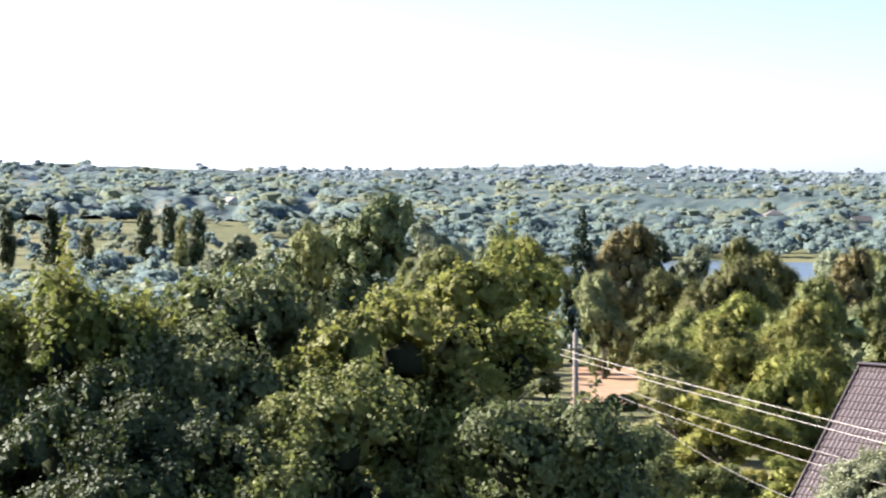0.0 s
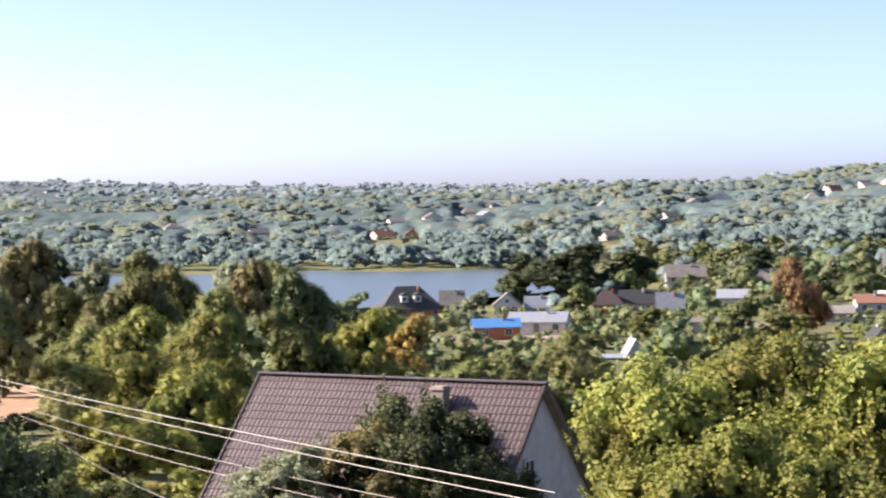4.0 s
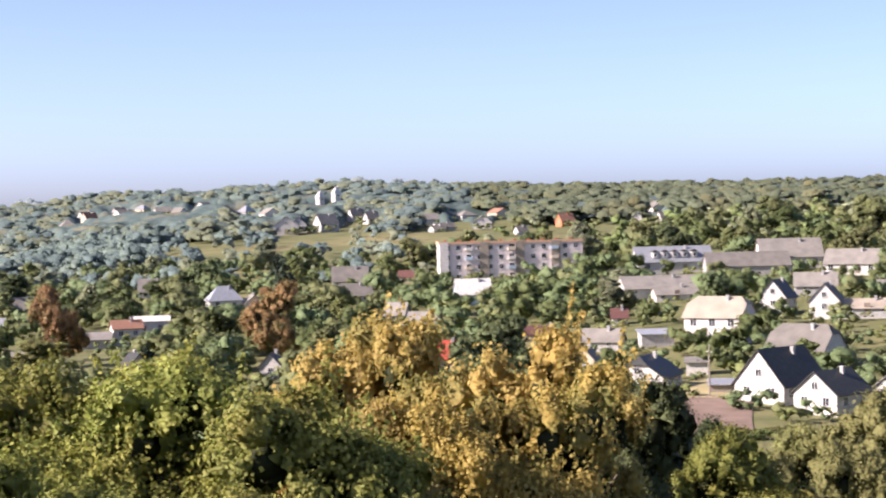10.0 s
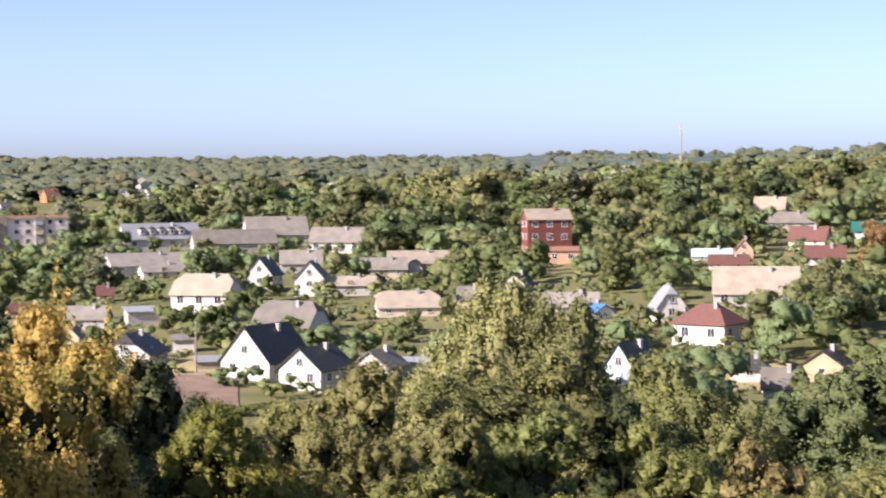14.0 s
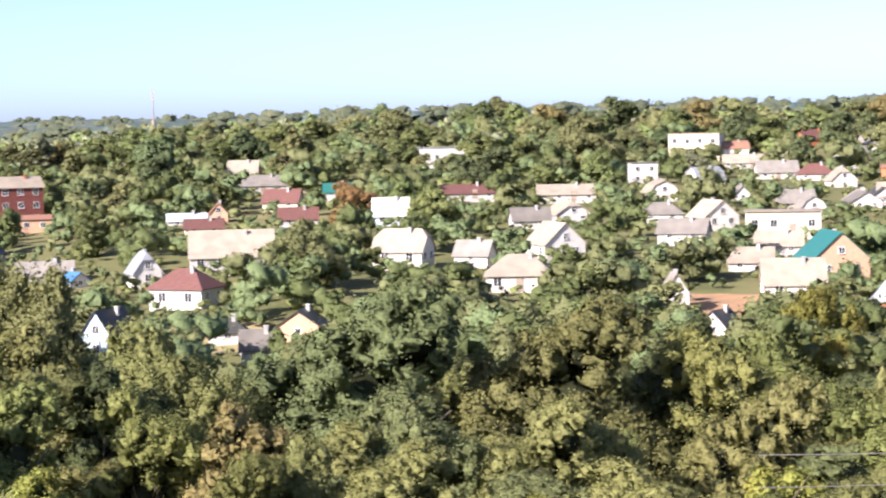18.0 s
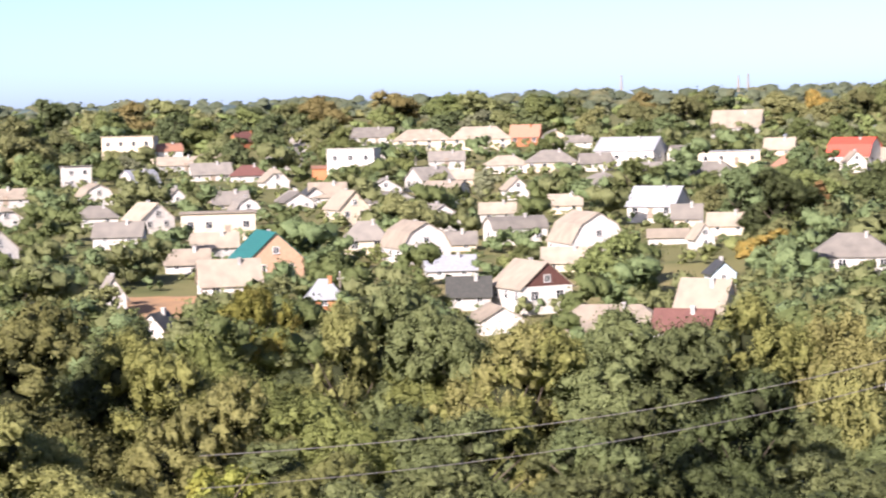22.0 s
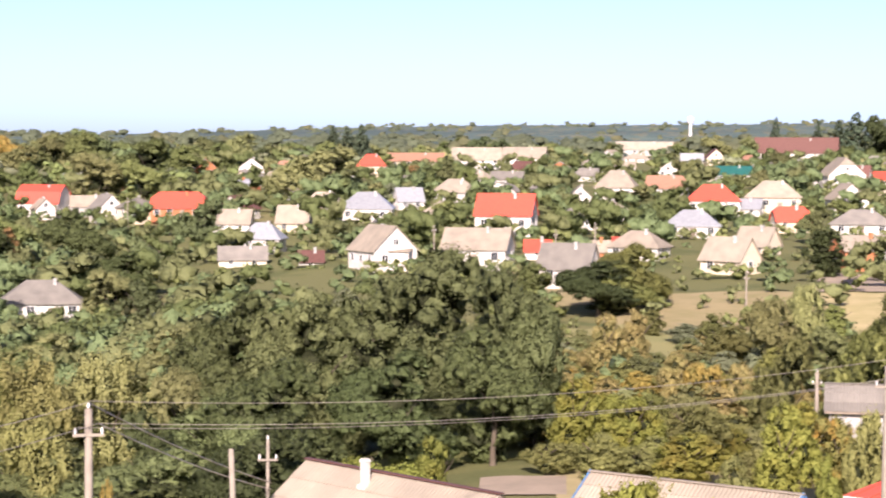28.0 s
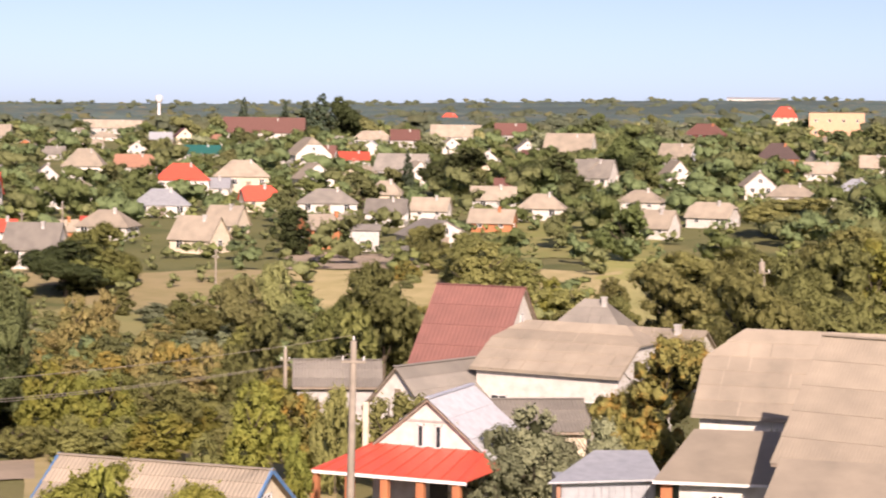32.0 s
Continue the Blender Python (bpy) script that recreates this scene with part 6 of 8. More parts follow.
def wire(a, b, sag, r=0.016, label="thin sagging overhead wire"):
    a, b = Vector(a), Vector(b)
    pts = [(a.lerp(b, k / 14) - Vector((0, 0, sag * 4 * (k / 14) * (1 - k / 14))))[:] for k in range(15)]
    v, f = tube_arrays(pts, [r] * 15, 5)
    return tagged(new("power_line", mesh_of("power_line", v, f, WIRE, True)), label, "wire", "overhead wires")


pole(35.85, 66, -7.42, 0.28)
pole(59.22, 82, -6.0, 0.3, lean=0.6)
pole(40.18, 78, -8.65, 0.24, 0, "plain grey concrete post by the house", lean=-2.0)
pole(41.09, 86, -8.4, 0.16, 0.9, "slim service pole with stacked insulators")
pole(71.51, 150, -3.45, 0.5, 1.2, "grey concrete pole above the roofs", lean=-3.0)
pole(-60.15, 105, -4.46, 0.29, 0.8, "grey concrete pole by the bare patch")
pole(57.27, 150, -6.25, 0.3, 0.8, "grey concrete pole among the bushes")
for az, d, el in ((12.01, 262, -5.12), (12.78, 255, -5.45), (1.45, 305, -3.4), (50.76, 330, -2.0), (55.2, 258, -3.38), (58.37, 318, -2.15), (-16.84, 262, -4.5), (1.87, 430, -1.8), (21.82, 285, -4.5), (-3.6, 400, -2.2), (19.45, 262, -4.55), (49.6, 330, -2.2), (8.2, 400, -1.9), (16.0, 400, -1.95), (46.0, 330, -2.1), (37.0, 420, -1.3), (-35.5, 420, -3.2), (-8.3, 330, -3.6)):
    pole(az, d, el, 0.22, 0.8)
for dz, a in ((0.0, 0.3), (-0.28, -0.2)):
    wire((-91.5 + a, 51.5, 20.91 + dz), (-31.8 + a, 33.5, 22.67 + dz), 0.15, 0.016)
for dz, a in ((0.0, 0.3), (-0.45, -0.3)):
    wire((-87.7 + a, 53.1, 19.01 + dz), (-34.4 + a, 34.4, 21.62 + dz), 0.3, 0.012)
wire((-84.0, 52.6, 17.80), (-47.3, 34.9, 20.27), 0.3, 0.011)
for dz, a in ((0.25, 0.0), (-0.55, 0.45), (-0.6, -0.45)):
    wire((38.65 + a, 53.5, 21.4 + dz), (70.45 + a, 41.96, 21.35 + dz), 0.65, 0.011)
for dz, a in ((0.2, 0.0), (-0.55, 0.4)):
    wire((38.65 + a, 53.5, 21.4 + dz), (11.5, 42.5, 22.2 + dz), 0.5, 0.013)
    wire((38.65 + a, 53.5, 21.4 + dz), (56.6, 64.7, 15.3 + dz * 0.4), 0.2, 0.026)

# ---- fields, tracks and bare ground ----
patch("field", -18.5, -15.6, 228, 262, SOIL, "reddish brown ploughed vegetable field")
patch("field", -19.6, -16.2, 260, 285, STRAW, "strip of tall dry reddish grass")
patch("field", -60.3, -57.4, 165, 228, CLAY, "bare reddish tan clay patch among the bushes")
patch("field", 49.6, 59.0, 108, 162, STRAW, "dry grass slope behind the near roofs")
patch("field", 47.4, 50.0, 122, 131, TRACK, "grey dirt yard at the foot of the wood")
patch("field", 45.6, 51.2, 140, 152, MEADOW, "strip of green grass below the wood")
patch("field", 48.5, 63.0, 160, 238, OLIVEGRASS, "dry olive meadow on the valley floor")
patch("field", 51.0, 57.0, 236, 275, STRAW, "dry yellow meadow strip")
patch("field", 48.0, 52.0, 262, 310, STRAW, "dry vegetable plot below the white cottages")
patch("field", 57.2, 62.6, 276, 306, TRACK, "ploughed brown garden strip")
patch("field", 57.5, 67.0, 235, 274, STRAW, "dry meadow across the valley floor")
patch("field", 62.5, 77.0, 150, 262, OLIVEGRASS, "rough olive meadow below the town", up=0.1)
patch("field", 66.5, 77.0, 262, 300, MEADOW, "green meadow strip below the town")
patch("field", 63.2, 68.4, 296, 362, MEADOW, "mown green field below the houses")
patch("field", 13.0, 15.9, 238, 278, CLAY, "bare reddish clay yard between the houses")
patch("field", -3.2, 0.6, 240, 262, STRAW, "dry yellow slope below the white house")
patch("field", -47, -42.5, 350, 372, TRACK, "grey yard beside the blue-roofed barn")


# ---- single trees, from the near slope outwards ----
tree(-27.27, 63, 11.8, 8.1, "hero", AMBER, "autumn tree with thinning golden brown leaves", name="walnut_tree")
tree(-26.91, 59, 9.3, 6.4, "hero", AMBER, "autumn tree with golden brown leaves", name="walnut_tree")
tree(-23.11, 61, 10.9, 7.5, "hero", GOLD, "golden yellow autumn tree", name="walnut_tree")
tree(-23.56, 57, 9.4, 6.5, "hero", GOLD, "golden yellow autumn tree", name="walnut_tree")
tree(-21.56, 58, 9.6, 6.6, "hero", GOLD, "golden yellow autumn tree", name="walnut_tree")
tree(-20.25, 66, 9.7, 6.6, "hero", AMBER, "olive brown autumn tree on the near slope", name="walnut_tree")
tree(-25.62, 55, 7.6, 5.2, "hero", RUSTOLIVE, "brownish tree between the golden ones", name="walnut_tree")
tree(40.29, 152, 13.8, 10.2, "tree", DEEP, "dense dark tree in the valley")
tree(42.29, 150, 13.2, 9.8, "tree", ALDER, "dense dark green tree")
tree(45.58, 153, 14.5, 13.0, "tree", ALDER, "great round-headed dark green tree")
tree(48.10, 150, 12.8, 8.5, "tree", ALDER, "big dark green tree beside the meadow")
# Dark leaf on the lower trees paints the shade under the big crowns.
tree(41.36, 132, 9.2, 9.3, "tree", DEEP, "dense tree with wood shade in its dark leaf colour")
tree(44.84, 136, 8.4, 8.7, "tree", DEEP, "dense tree with wood shade in its dark leaf colour")
tree(47.78, 138, 9.1, 8.1, "tree", DEEP, "dense tree with wood shade in its dark leaf colour")
tree(49.06, 146, 10.9, 7.3, "willow", ALDER, "hanging willow beside the meadow")
tree(40.52, 116, 7.2, 6.8, "tree", ALDER, "dense alder below the wood")
tree(51.28, 255, 6.1, 11.2, "tree", GREEN, "dark tree beside the white house")
tree(51.10, 192, 6.8, 5.2, "bush", TAN, "brownish willow bush in the valley")
tree(52.02, 196, 6.9, 5.4, "bush", TAN, "brownish willow bush in the valley")
tree(53.15, 165, 5.6, 4.6, "bush", TAN, "bush with rusty yellow leaves")
tree(54.26, 163, 6.6, 4.4, "bush", AMBER, "bush with rusty yellow leaves")
tree(55.25, 160, 6.8, 4.3, "bush", TAN, "bush with golden leaves")
tree(50.24, 138, 6.1, 5.8, "bush", LIME, "big round bushy tree with yellowing leaves")
tree(51.87, 140, 6.5, 6.5, "bush", LIME, "big round bushy tree with yellowing leaves")
tree(53.82, 134, 5.2, 6.0, "bush", OLIVE, "olive green bush at the edge of the dry slope")
tree(53.47, 225, 2.5, 6.9, "bush", GREY, "grey-green reedy thicket in the meadow")
tree(54.66, 222, 2.8, 6.5, "bush", GREY, "grey-green reedy thicket in the meadow")
tree(55.90, 224, 2.6, 6.8, "bush", GREY, "grey-green reedy thicket in the meadow")
tree(50.30, 214, 3.0, 6.0, "bush", HAZED_OLIVE, "olive green thicket in the meadow")
tree(56.09, 190, 7.9, 7.2, "tree", PALE, "pale green willow in the meadow")
tree(57.06, 196, 9.0, 5.2, "tree", PALE, "tall pale green willow in the meadow")
tree(57.64, 185, 5.8, 4.8, "tree", ALDER, "dark leafy tree in the meadow")
tree(56.35, 150, 7.6, 4.8, "tree", OLIVE, "olive green tree in the valley")
tree(56.33, 116, 6.6, 5.0, "bush", LIME, "sunlit leafy bush beside the dry slope")
tree(58.07, 120, 6.9, 5.4, "bush", AUTUMN, "bushy tree with yellow leaves")
tree(57.53, 96, 5.7, 2.6, "bush", LIME, "yellow-green bush on the dry slope")
tree(54.88, 98, 5.5, 3.5, "bush", OLIVE, "leafy bush on the dry slope")
tree(52.01, 60, 5.7, 2.2, "bush", LIME, "sunlit leafy bush before the tin roof")
tree(53.76, 60, 5.9, 2.8, "bush", LIME, "sunlit leafy bush before the tin roof")
tree(46.09, 108, 5.7, 3.8, "bush", LIME, "leafy bush behind the tan roof")
tree(60.19, 168, 10.6, 7.9, "tree", OLIVE, "leafy tree behind the red barn")
tree(59.08, 172, 8.0, 5.9, "tree", GREEN, "leafy tree in the valley")
tree(58.77, 112, 8.9, 2.6, "bush", OLIVE, "leafy bush by the pole")
tree(60.37, 114, 7.5, 6.5, "bush", OLIVE, "leafy bush by the gable")
tree(63.06, 238, 8.1, 10.8, "bush", OLIVE, "round green bushes on the meadow")
tree(58.84, 140, 8.5, 6.3, "tree", GREEN, "dense leafy tree in the valley")
tree(68.36, 114, 8.7, 7.2, "tree", AUTUMN, "tree with orange and green autumn leaves")
tree(70.99, 150, 11.6, 8.6, "tree", OLIVE, "dense olive green tree")
tree(73.57, 160, 12.4, 10.3, "tree", OLIVE, "sunlit dense tree in the valley")
tree(68.52, 190, 9.0, 8.9, "tree", OLIVE, "olive green tree in the valley")
tree(65.66, 215, 6.7, 9.1, "bush", OLIVE, "meadow bush in the valley")
# Walnuts given the darker ALDER leaf have the grove's shade painted in.
tree(-72.66, 50, 10.4, 9.7, "hero", ALDER, "big leafy walnut tree on the near slope", name="walnut_tree")
tree(-76.95, 47, 10.1, 9.3, "hero", WALNUT, "big leafy walnut tree with sunlit top", name="walnut_tree")
tree(-81.16, 48, 10.2, 9.4, "hero", WALNUT, "big leafy walnut tree on the near slope", name="walnut_tree")
tree(-65.28, 50, 10.1, 9.7, "hero", WALNUT, "big leafy walnut tree with glossy leaves", name="walnut_tree")
tree(-62.44, 51, 9.1, 9.0, "hero", WALNUT, "leafy walnut tree at the edge of the grove", name="walnut_tree")
tree(-70.14, 45, 8.7, 8.1, "hero", ALDER, "leafy walnut tree with shade put into its leaf colour", name="walnut_tree")
# Front row in dark leaf: the shade below the walnuts is painted in.
tree(-75.48, 41, 7.8, 7.2, "hero", DEEP, "dense leafy tree with shade put into its leaf colour", name="walnut_tree")
tree(-71.17, 40, 7.2, 6.7, "hero", DEEP, "dense leafy tree with shade put into its leaf colour", name="walnut_tree")
tree(-66.49, 41, 7.7, 7.1, "hero", GREEN, "dense leafy tree on the near slope", name="walnut_tree")
tree(-62.14, 42, 7.4, 6.9, "hero", ALDER, "dense leafy tree on the near slope", name="walnut_tree")
tree(-59.56, 55, 5.8, 5.4, "hero", ALDER, "low leafy tree by the wires", name="walnut_tree")
tree(-40.65, 52, 6.9, 4.7, "hero", LIME, "leafy tree with yellowing leaves", name="walnut_tree")
tree(-38.84, 53, 8.6, 7.9, "hero", LIME, "leafy tree with yellow-green leaves", name="walnut_tree")
tree(-36.82, 55, 9.2, 8.5, "hero", LIME, "leafy tree with yellow-green sunlit leaves", name="walnut_tree")
tree(-33.23, 54, 9.7, 9.0, "hero", LIME, "leafy tree with sunlit top", name="walnut_tree")
tree(-30.51, 53, 9.0, 8.3, "hero", LIME, "leafy tree with yellow-green leaves", name="walnut_tree")
tree(-32.41, 56, 9.8, 9.0, "hero", LIME, "leafy tree with sunlit top", name="walnut_tree")
tree(-29.93, 52, 9.2, 8.5, "hero", WALNUT, "leafy green tree on the near slope", name="walnut_tree")
tree(-38.90, 46, 6.8, 6.3, "hero", LIME, "leafy tree with dark lower boughs", name="walnut_tree")
tree(-34.55, 45, 6.9, 6.3, "hero", LIME, "leafy tree with dark lower boughs", name="walnut_tree")
tree(-30.56, 46, 7.0, 6.5, "hero", WALNUT, "leafy tree with dark lower boughs", name="walnut_tree")
tree(-19.52, 72, 10.0, 7.7, "tree", DEEP, "dark green tree by the field")
tree(-19.25, 80, 10.8, 8.3, "tree", DEEP, "dark green tree by the field")
tree(-17.18, 78, 8.5, 6.5, "tree", LIME, "bright green tree in the valley")
tree(-15.09, 80, 8.0, 6.2, "tree", LIME, "bright yellow-green bush on the near slope")
tree(-12.65, 120, 12.5, 9.6, "tree", OLIVE, "olive green tree at the wood edge")
tree(-12.32, 98, 9.8, 7.5, "tree", OLIVE, "olive green tree in the valley")
tree(-16.93, 118, 9.8, 7.5, "tree", DEEP, "dark green tree below the field")
tree(-14.83, 125, 10.2, 7.8, "tree", OLIVE, "olive green tree below the field")
tree(-7.89, 172, 19.4, 14.9, "willow", PALE, "tall pale green willow")
tree(-5.98, 168, 18.2, 14.0, "willow", PALE, "pale green willow in the valley")
tree(-9.14, 135, 14.1, 10.8, "tree", PALE, "olive green tree in the valley")
tree(-6.14, 130, 14.1, 10.8, "tree", OLIVE, "olive green tree in the valley")
tree(-9.80, 105, 9.8, 7.5, "tree", OLIVE, "leafy tree in the valley")
tree(-6.80, 108, 10.2, 7.8, "tree", GREEN, "leafy tree in the valley")
# A dark-leaved tree added to stand for the shadow between its neighbours.
tree(-4.32, 125, 11.4, 8.8, "tree", DEEP, "tree in dark leaf standing in for valley shadow")
tree(-8.25, 128, 12.9, 16.4, "tree", OLIVE, "big olive green tree in the valley")
tree(-2.13, 135, 14.2, 10.9, "tree", OLIVE, "leafy tree in the valley")
tree(-3.10, 112, 10.0, 7.7, "tree", GREEN, "dense green tree in the valley")
tree(-0.34, 108, 9.4, 7.2, "tree", RUSTOLIVE, "brownish green tree in the valley")
tree(3.51, 135, 16.9, 16.9, "tree", ALDER, "big dense alder in the valley")
tree(-0.28, 92, 7.0, 5.5, "tree", GREEN, "leafy tree in the valley")
tree(2.08, 96, 7.4, 5.7, "tree", OLIVE, "olive autumn tree in the valley")
tree(5.23, 110, 10.7, 8.2, "tree", ALDER, "dense alder in half shade")
tree(9.76, 138, 15.7, 14.4, "tree", OLIVE, "big olive green tree in the valley")
tree(9.81, 108, 9.6, 7.4, "tree", OLIVE, "dense olive green tree")
tree(9.54, 85, 6.5, 5.7, "bush", LIME, "yellowish bush in the valley")
tree(13.75, 145, 14.5, 11.2, "tree", GREEN, "dense green tree in the valley")
tree(-6.14, 88, 6.4, 5.7, "bush", LIME, "bright leafy bush on the valley floor")
tree(-9.73, 92, 7.0, 6.0, "tree", GREEN, "leafy tree in the valley")
tree(13.61, 150, 14.4, 11.1, "tree", DEEP, "dense dark tree in the valley")
tree(16.12, 150, 13.5, 10.1, "tree", GREEN, "dense green alder in the valley")
tree(19.43, 158, 15.3, 8.3, "tree", OLIVE, "dense olive green tree")
tree(22.03, 150, 16.6, 12.8, "tree", ALDER, "dense green alder in the valley")
tree(24.84, 140, 14.0, 10.8, "tree", GREEN, "dense green alder in the valley")
tree(28.61, 142, 13.3, 14.0, "tree", ALDER, "dense dark alder in the valley")
tree(15.41, 112, 10.4, 8.0, "tree", OLIVE, "dense olive green tree")
tree(15.63, 100, 8.2, 7.1, "bush", LIME, "yellowish tree in the valley")
tree(19.44, 112, 9.2, 8.4, "tree", GREEN, "dense green tree in the valley")
tree(23.21, 108, 8.4, 8.4, "tree", ALDER, "dense dark tree in the valley")
tree(26.94, 104, 7.8, 7.1, "tree", ALDER, "dense dark alder in the valley")
tree(8.80, 104, 9.3, 8.1, "tree", OLIVE, "olive green tree in the valley")
tree(9.66, 82, 6.3, 5.5, "bush", LIME, "yellow leafy bush in the valley")
tree(28.07, 142, 14.0, 14.0, "tree", ALDER, "dense dark alder in the valley")
tree(24.32, 140, 14.2, 11.2, "tree", OLIVE, "dense olive green tree in the valley")
tree(31.47, 150, 14.9, 11.5, "tree", GREEN, "dense green alder in the valley")
tree(34.15, 150, 13.8, 10.6, "willow", OLIVE, "tall olive green willow")
tree(36.25, 155, 12.5, 10.6, "willow", PALE, "hanging willow in the valley")
tree(34.13, 125, 10.1, 7.8, "willow", OLIVE, "hanging willow in the valley")
tree(38.68, 150, 10.0, 7.7, "tree", HAZED_OLIVE, "thin olive green tree in the valley")
tree(37.83, 128, 8.0, 6.8, "tree", DEEP, "dense tree with wood shade in its dark leaf colour")
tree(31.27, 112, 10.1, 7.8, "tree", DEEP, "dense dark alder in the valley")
tree(28.11, 104, 9.2, 7.1, "tree", DEEP, "dense dark alder in the valley")
tree(39.84, 95, 5.5, 4.8, "bush", GREY, "greyish bush in the valley")
tree(45.01, 108, 6.2, 7.6, "bush", LIME, "leafy bush behind the tan roof")
tree(36.34, 72, 6.2, 1.2, "bush", GOLD, "yellow leafy bush by the pole")
tree(38.49, 72, 5.2, 3.7, "bush", GOLD, "autumn bush with orange leaves")
tree(38.36, 200, 8.6, 11.9, "tree", HAZED_OLIVE, "olive green tree behind the wood")
tree(34.33, 205, 9.0, 12.2, "tree", HAZED_OLIVE, "olive green tree behind the wood")
tree(-56.82, 340, 14.2, 9.9, "tree", GREY, "greyish willow by the lake")
tree(-55.07, 300, 15.3, 11.4, "tree", OLIVE, "olive green tree before the lake")
tree(-52.22, 285, 14.7, 9.6, "tree", RUSTOLIVE, "brownish olive willow by the lake")
tree(-50.87, 260, 13.0, 9.9, "tree", SHADE, "dark green tree by the lake")
tree(-59.33, 205, 11.4, 6.6, "tree", HAZED_OLIVE, "olive green tree in the valley")
tree(-57.65, 215, 11.8, 8.2, "tree", OLIVE, "olive green tree in the valley")
tree(-55.40, 210, 12.4, 8.6, "tree", GREEN, "leafy green tree in the valley")
tree(-61.92, 240, 14.7, 12.6, "tree", LIME, "yellow-green tree in the valley")
tree(-68.30, 160, 14.1, 7.1, "tree", OLIVE, "olive green tree behind the grove")
tree(-66.48, 170, 16.5, 11.4, "tree", ALDER, "tall dark green tree behind the grove")
# Two dark-leaved trees stand in for the dark shade behind the clay.
tree(-59.33, 245, 5.0, 6.7, "tree", DEEP, "tree in dark leaf for the shade behind the clay patch")
tree(-58.12, 240, 5.6, 7.7, "tree", DEEP, "tree in dark leaf for the shade behind the clay patch")
tree(-57.63, 225, 2.5, 4.7, "bush", TAN, "dry brownish bush beside the clay patch")
tree(-56.79, 215, 3.2, 4.5, "bush", TAN, "dry brownish bush beside the clay patch")
tree(-58.98, 150, 1.9, 3.2, "bush", SAGE, "grey-green bush below the clay patch")
tree(-57.98, 152, 2.2, 4.3, "bush", OLIVE, "olive green bush below the clay patch")
tree(-56.80, 155, 2.5, 4.3, "bush", GREEN, "green bush below the clay patch")
tree(-57.99, 112, 2.3, 3.9, "bush", ALDER, "dark leafy bush below the wires")
tree(-57.61, 82, 3.9, 3.4, "bush", ALDER, "dark leafy bush below the wires")
tree(-55.86, 84, 3.1, 3.8, "bush", GREEN, "leafy green bush below the wires")
tree(-54.44, 86, 2.5, 3.0, "bush", LIME, "yellow-green bush beside the brown roof")
tree(-58.29, 66, 4.0, 2.3, "bush", ALDER, "dark leafy bush below the wires")
tree(-56.53, 66, 3.6, 3.0, "bush", GREEN, "leafy green bush below the wires")
tree(-62.35, 150, 12.6, 9.1, "tree", LIME, "yellow-green tree in the valley")
tree(-64.11, 220, 13.7, 9.8, "tree", OLIVE, "leafy tree in the valley")
tree(-59.92, 300, 20.4, 6.6, "fir", FIR, "dark spruce beside a rusty oak")
tree(-58.68, 300, 18.1, 13.1, "tree", RUSTOLIVE, "rusty brown autumn oak")
tree(-57.69, 310, 15.3, 11.0, "tree", DEEP, "dark green tree in the valley")
tree(-55.63, 200, 12.2, 9.0, "tree", OLIVE, "leafy tree above the scrub")
tree(-53.52, 180, 10.6, 8.4, "tree", GREEN, "leafy green tree in the valley")
tree(-55.32, 130, 7.5, 7.6, "tree", LIME, "bright yellow-green tree in the valley")
tree(-53.20, 135, 8.3, 7.1, "tree", LIME, "leafy yellow-green tree in the valley")
tree(-56.63, 150, 7.5, 7.9, "tree", GREEN, "leafy green tree in the valley")
tree(-54.02, 100, 5.4, 4.1, "tree", LIME, "bright yellow-green tree in the valley")
tree(-52.88, 105, 6.0, 4.4, "tree", LIME, "yellow-green tree in the valley")
tree(-52.23, 330, 13.6, 14.5, "tree", GREY, "greyish willow by the lake")
tree(-51.27, 330, 10.9, 16.4, "tree", OLIVE, "willow by the lake")
tree(-57.14, 110, 5.1, 5.8, "tree", OLIVE, "olive green tree in the valley")
tree(-55.82, 95, 4.3, 5.5, "tree", LIME, "leafy yellow-green tree in the valley")
tree(-75.45, 620, 21.1, 8.1, "poplar", DEEP, "tall narrow poplar in the valley")
tree(-76.76, 640, 18.9, 6.5, "poplar", DEEP, "tall narrow poplar in the valley")
tree(-72.76, 640, 18.1, 7.5, "poplar", DEEP, "tall narrow poplar in the valley")
tree(-71.71, 610, 18.2, 5.3, "poplar", OLIVE, "tall narrow poplar in the valley")
tree(-71.22, 630, 18.9, 7.4, "poplar", DEEP, "tall narrow poplar in the valley")
tree(-74.44, 630, 13.6, 5.5, "poplar", OLIVE, "young poplar in the valley")
tree(-72.07, 680, 17.1, 6.0, "poplar", DEEP, "tall narrow poplar in the valley")
tree(-70.27, 480, 15.4, 15.4, "tree", GREY, "greyish willow in the valley")
tree(-64.27, 430, 18.6, 13.4, "tree", GREY, "greyish willow in the valley")
tree(-62.59, 460, 17.9, 12.9, "tree", GREY, "greyish willow in the valley")
tree(-51.04, 330, 13.4, 12.5, "tree", OLIVE, "lakeside willow in the valley")
tree(-51.71, 320, 12.1, 16.8, "tree", DEEP, "dark lakeside tree in the valley")
tree(-50.22, 310, 10.6, 10.9, "tree", DEEP, "dark lakeside tree in the valley")
tree(-54.54, 280, 13.2, 9.8, "tree", OLIVE, "leafy tree above the lake")
tree(-55.39, 150, 8.6, 7.9, "tree", LIME, "bright yellow-green tree in the valley")
tree(-53.24, 145, 8.3, 7.6, "tree", LIME, "leafy yellow-green tree in the valley")
tree(-50.90, 160, 9.3, 6.9, "tree", GREEN, "leafy green tree in the valley")
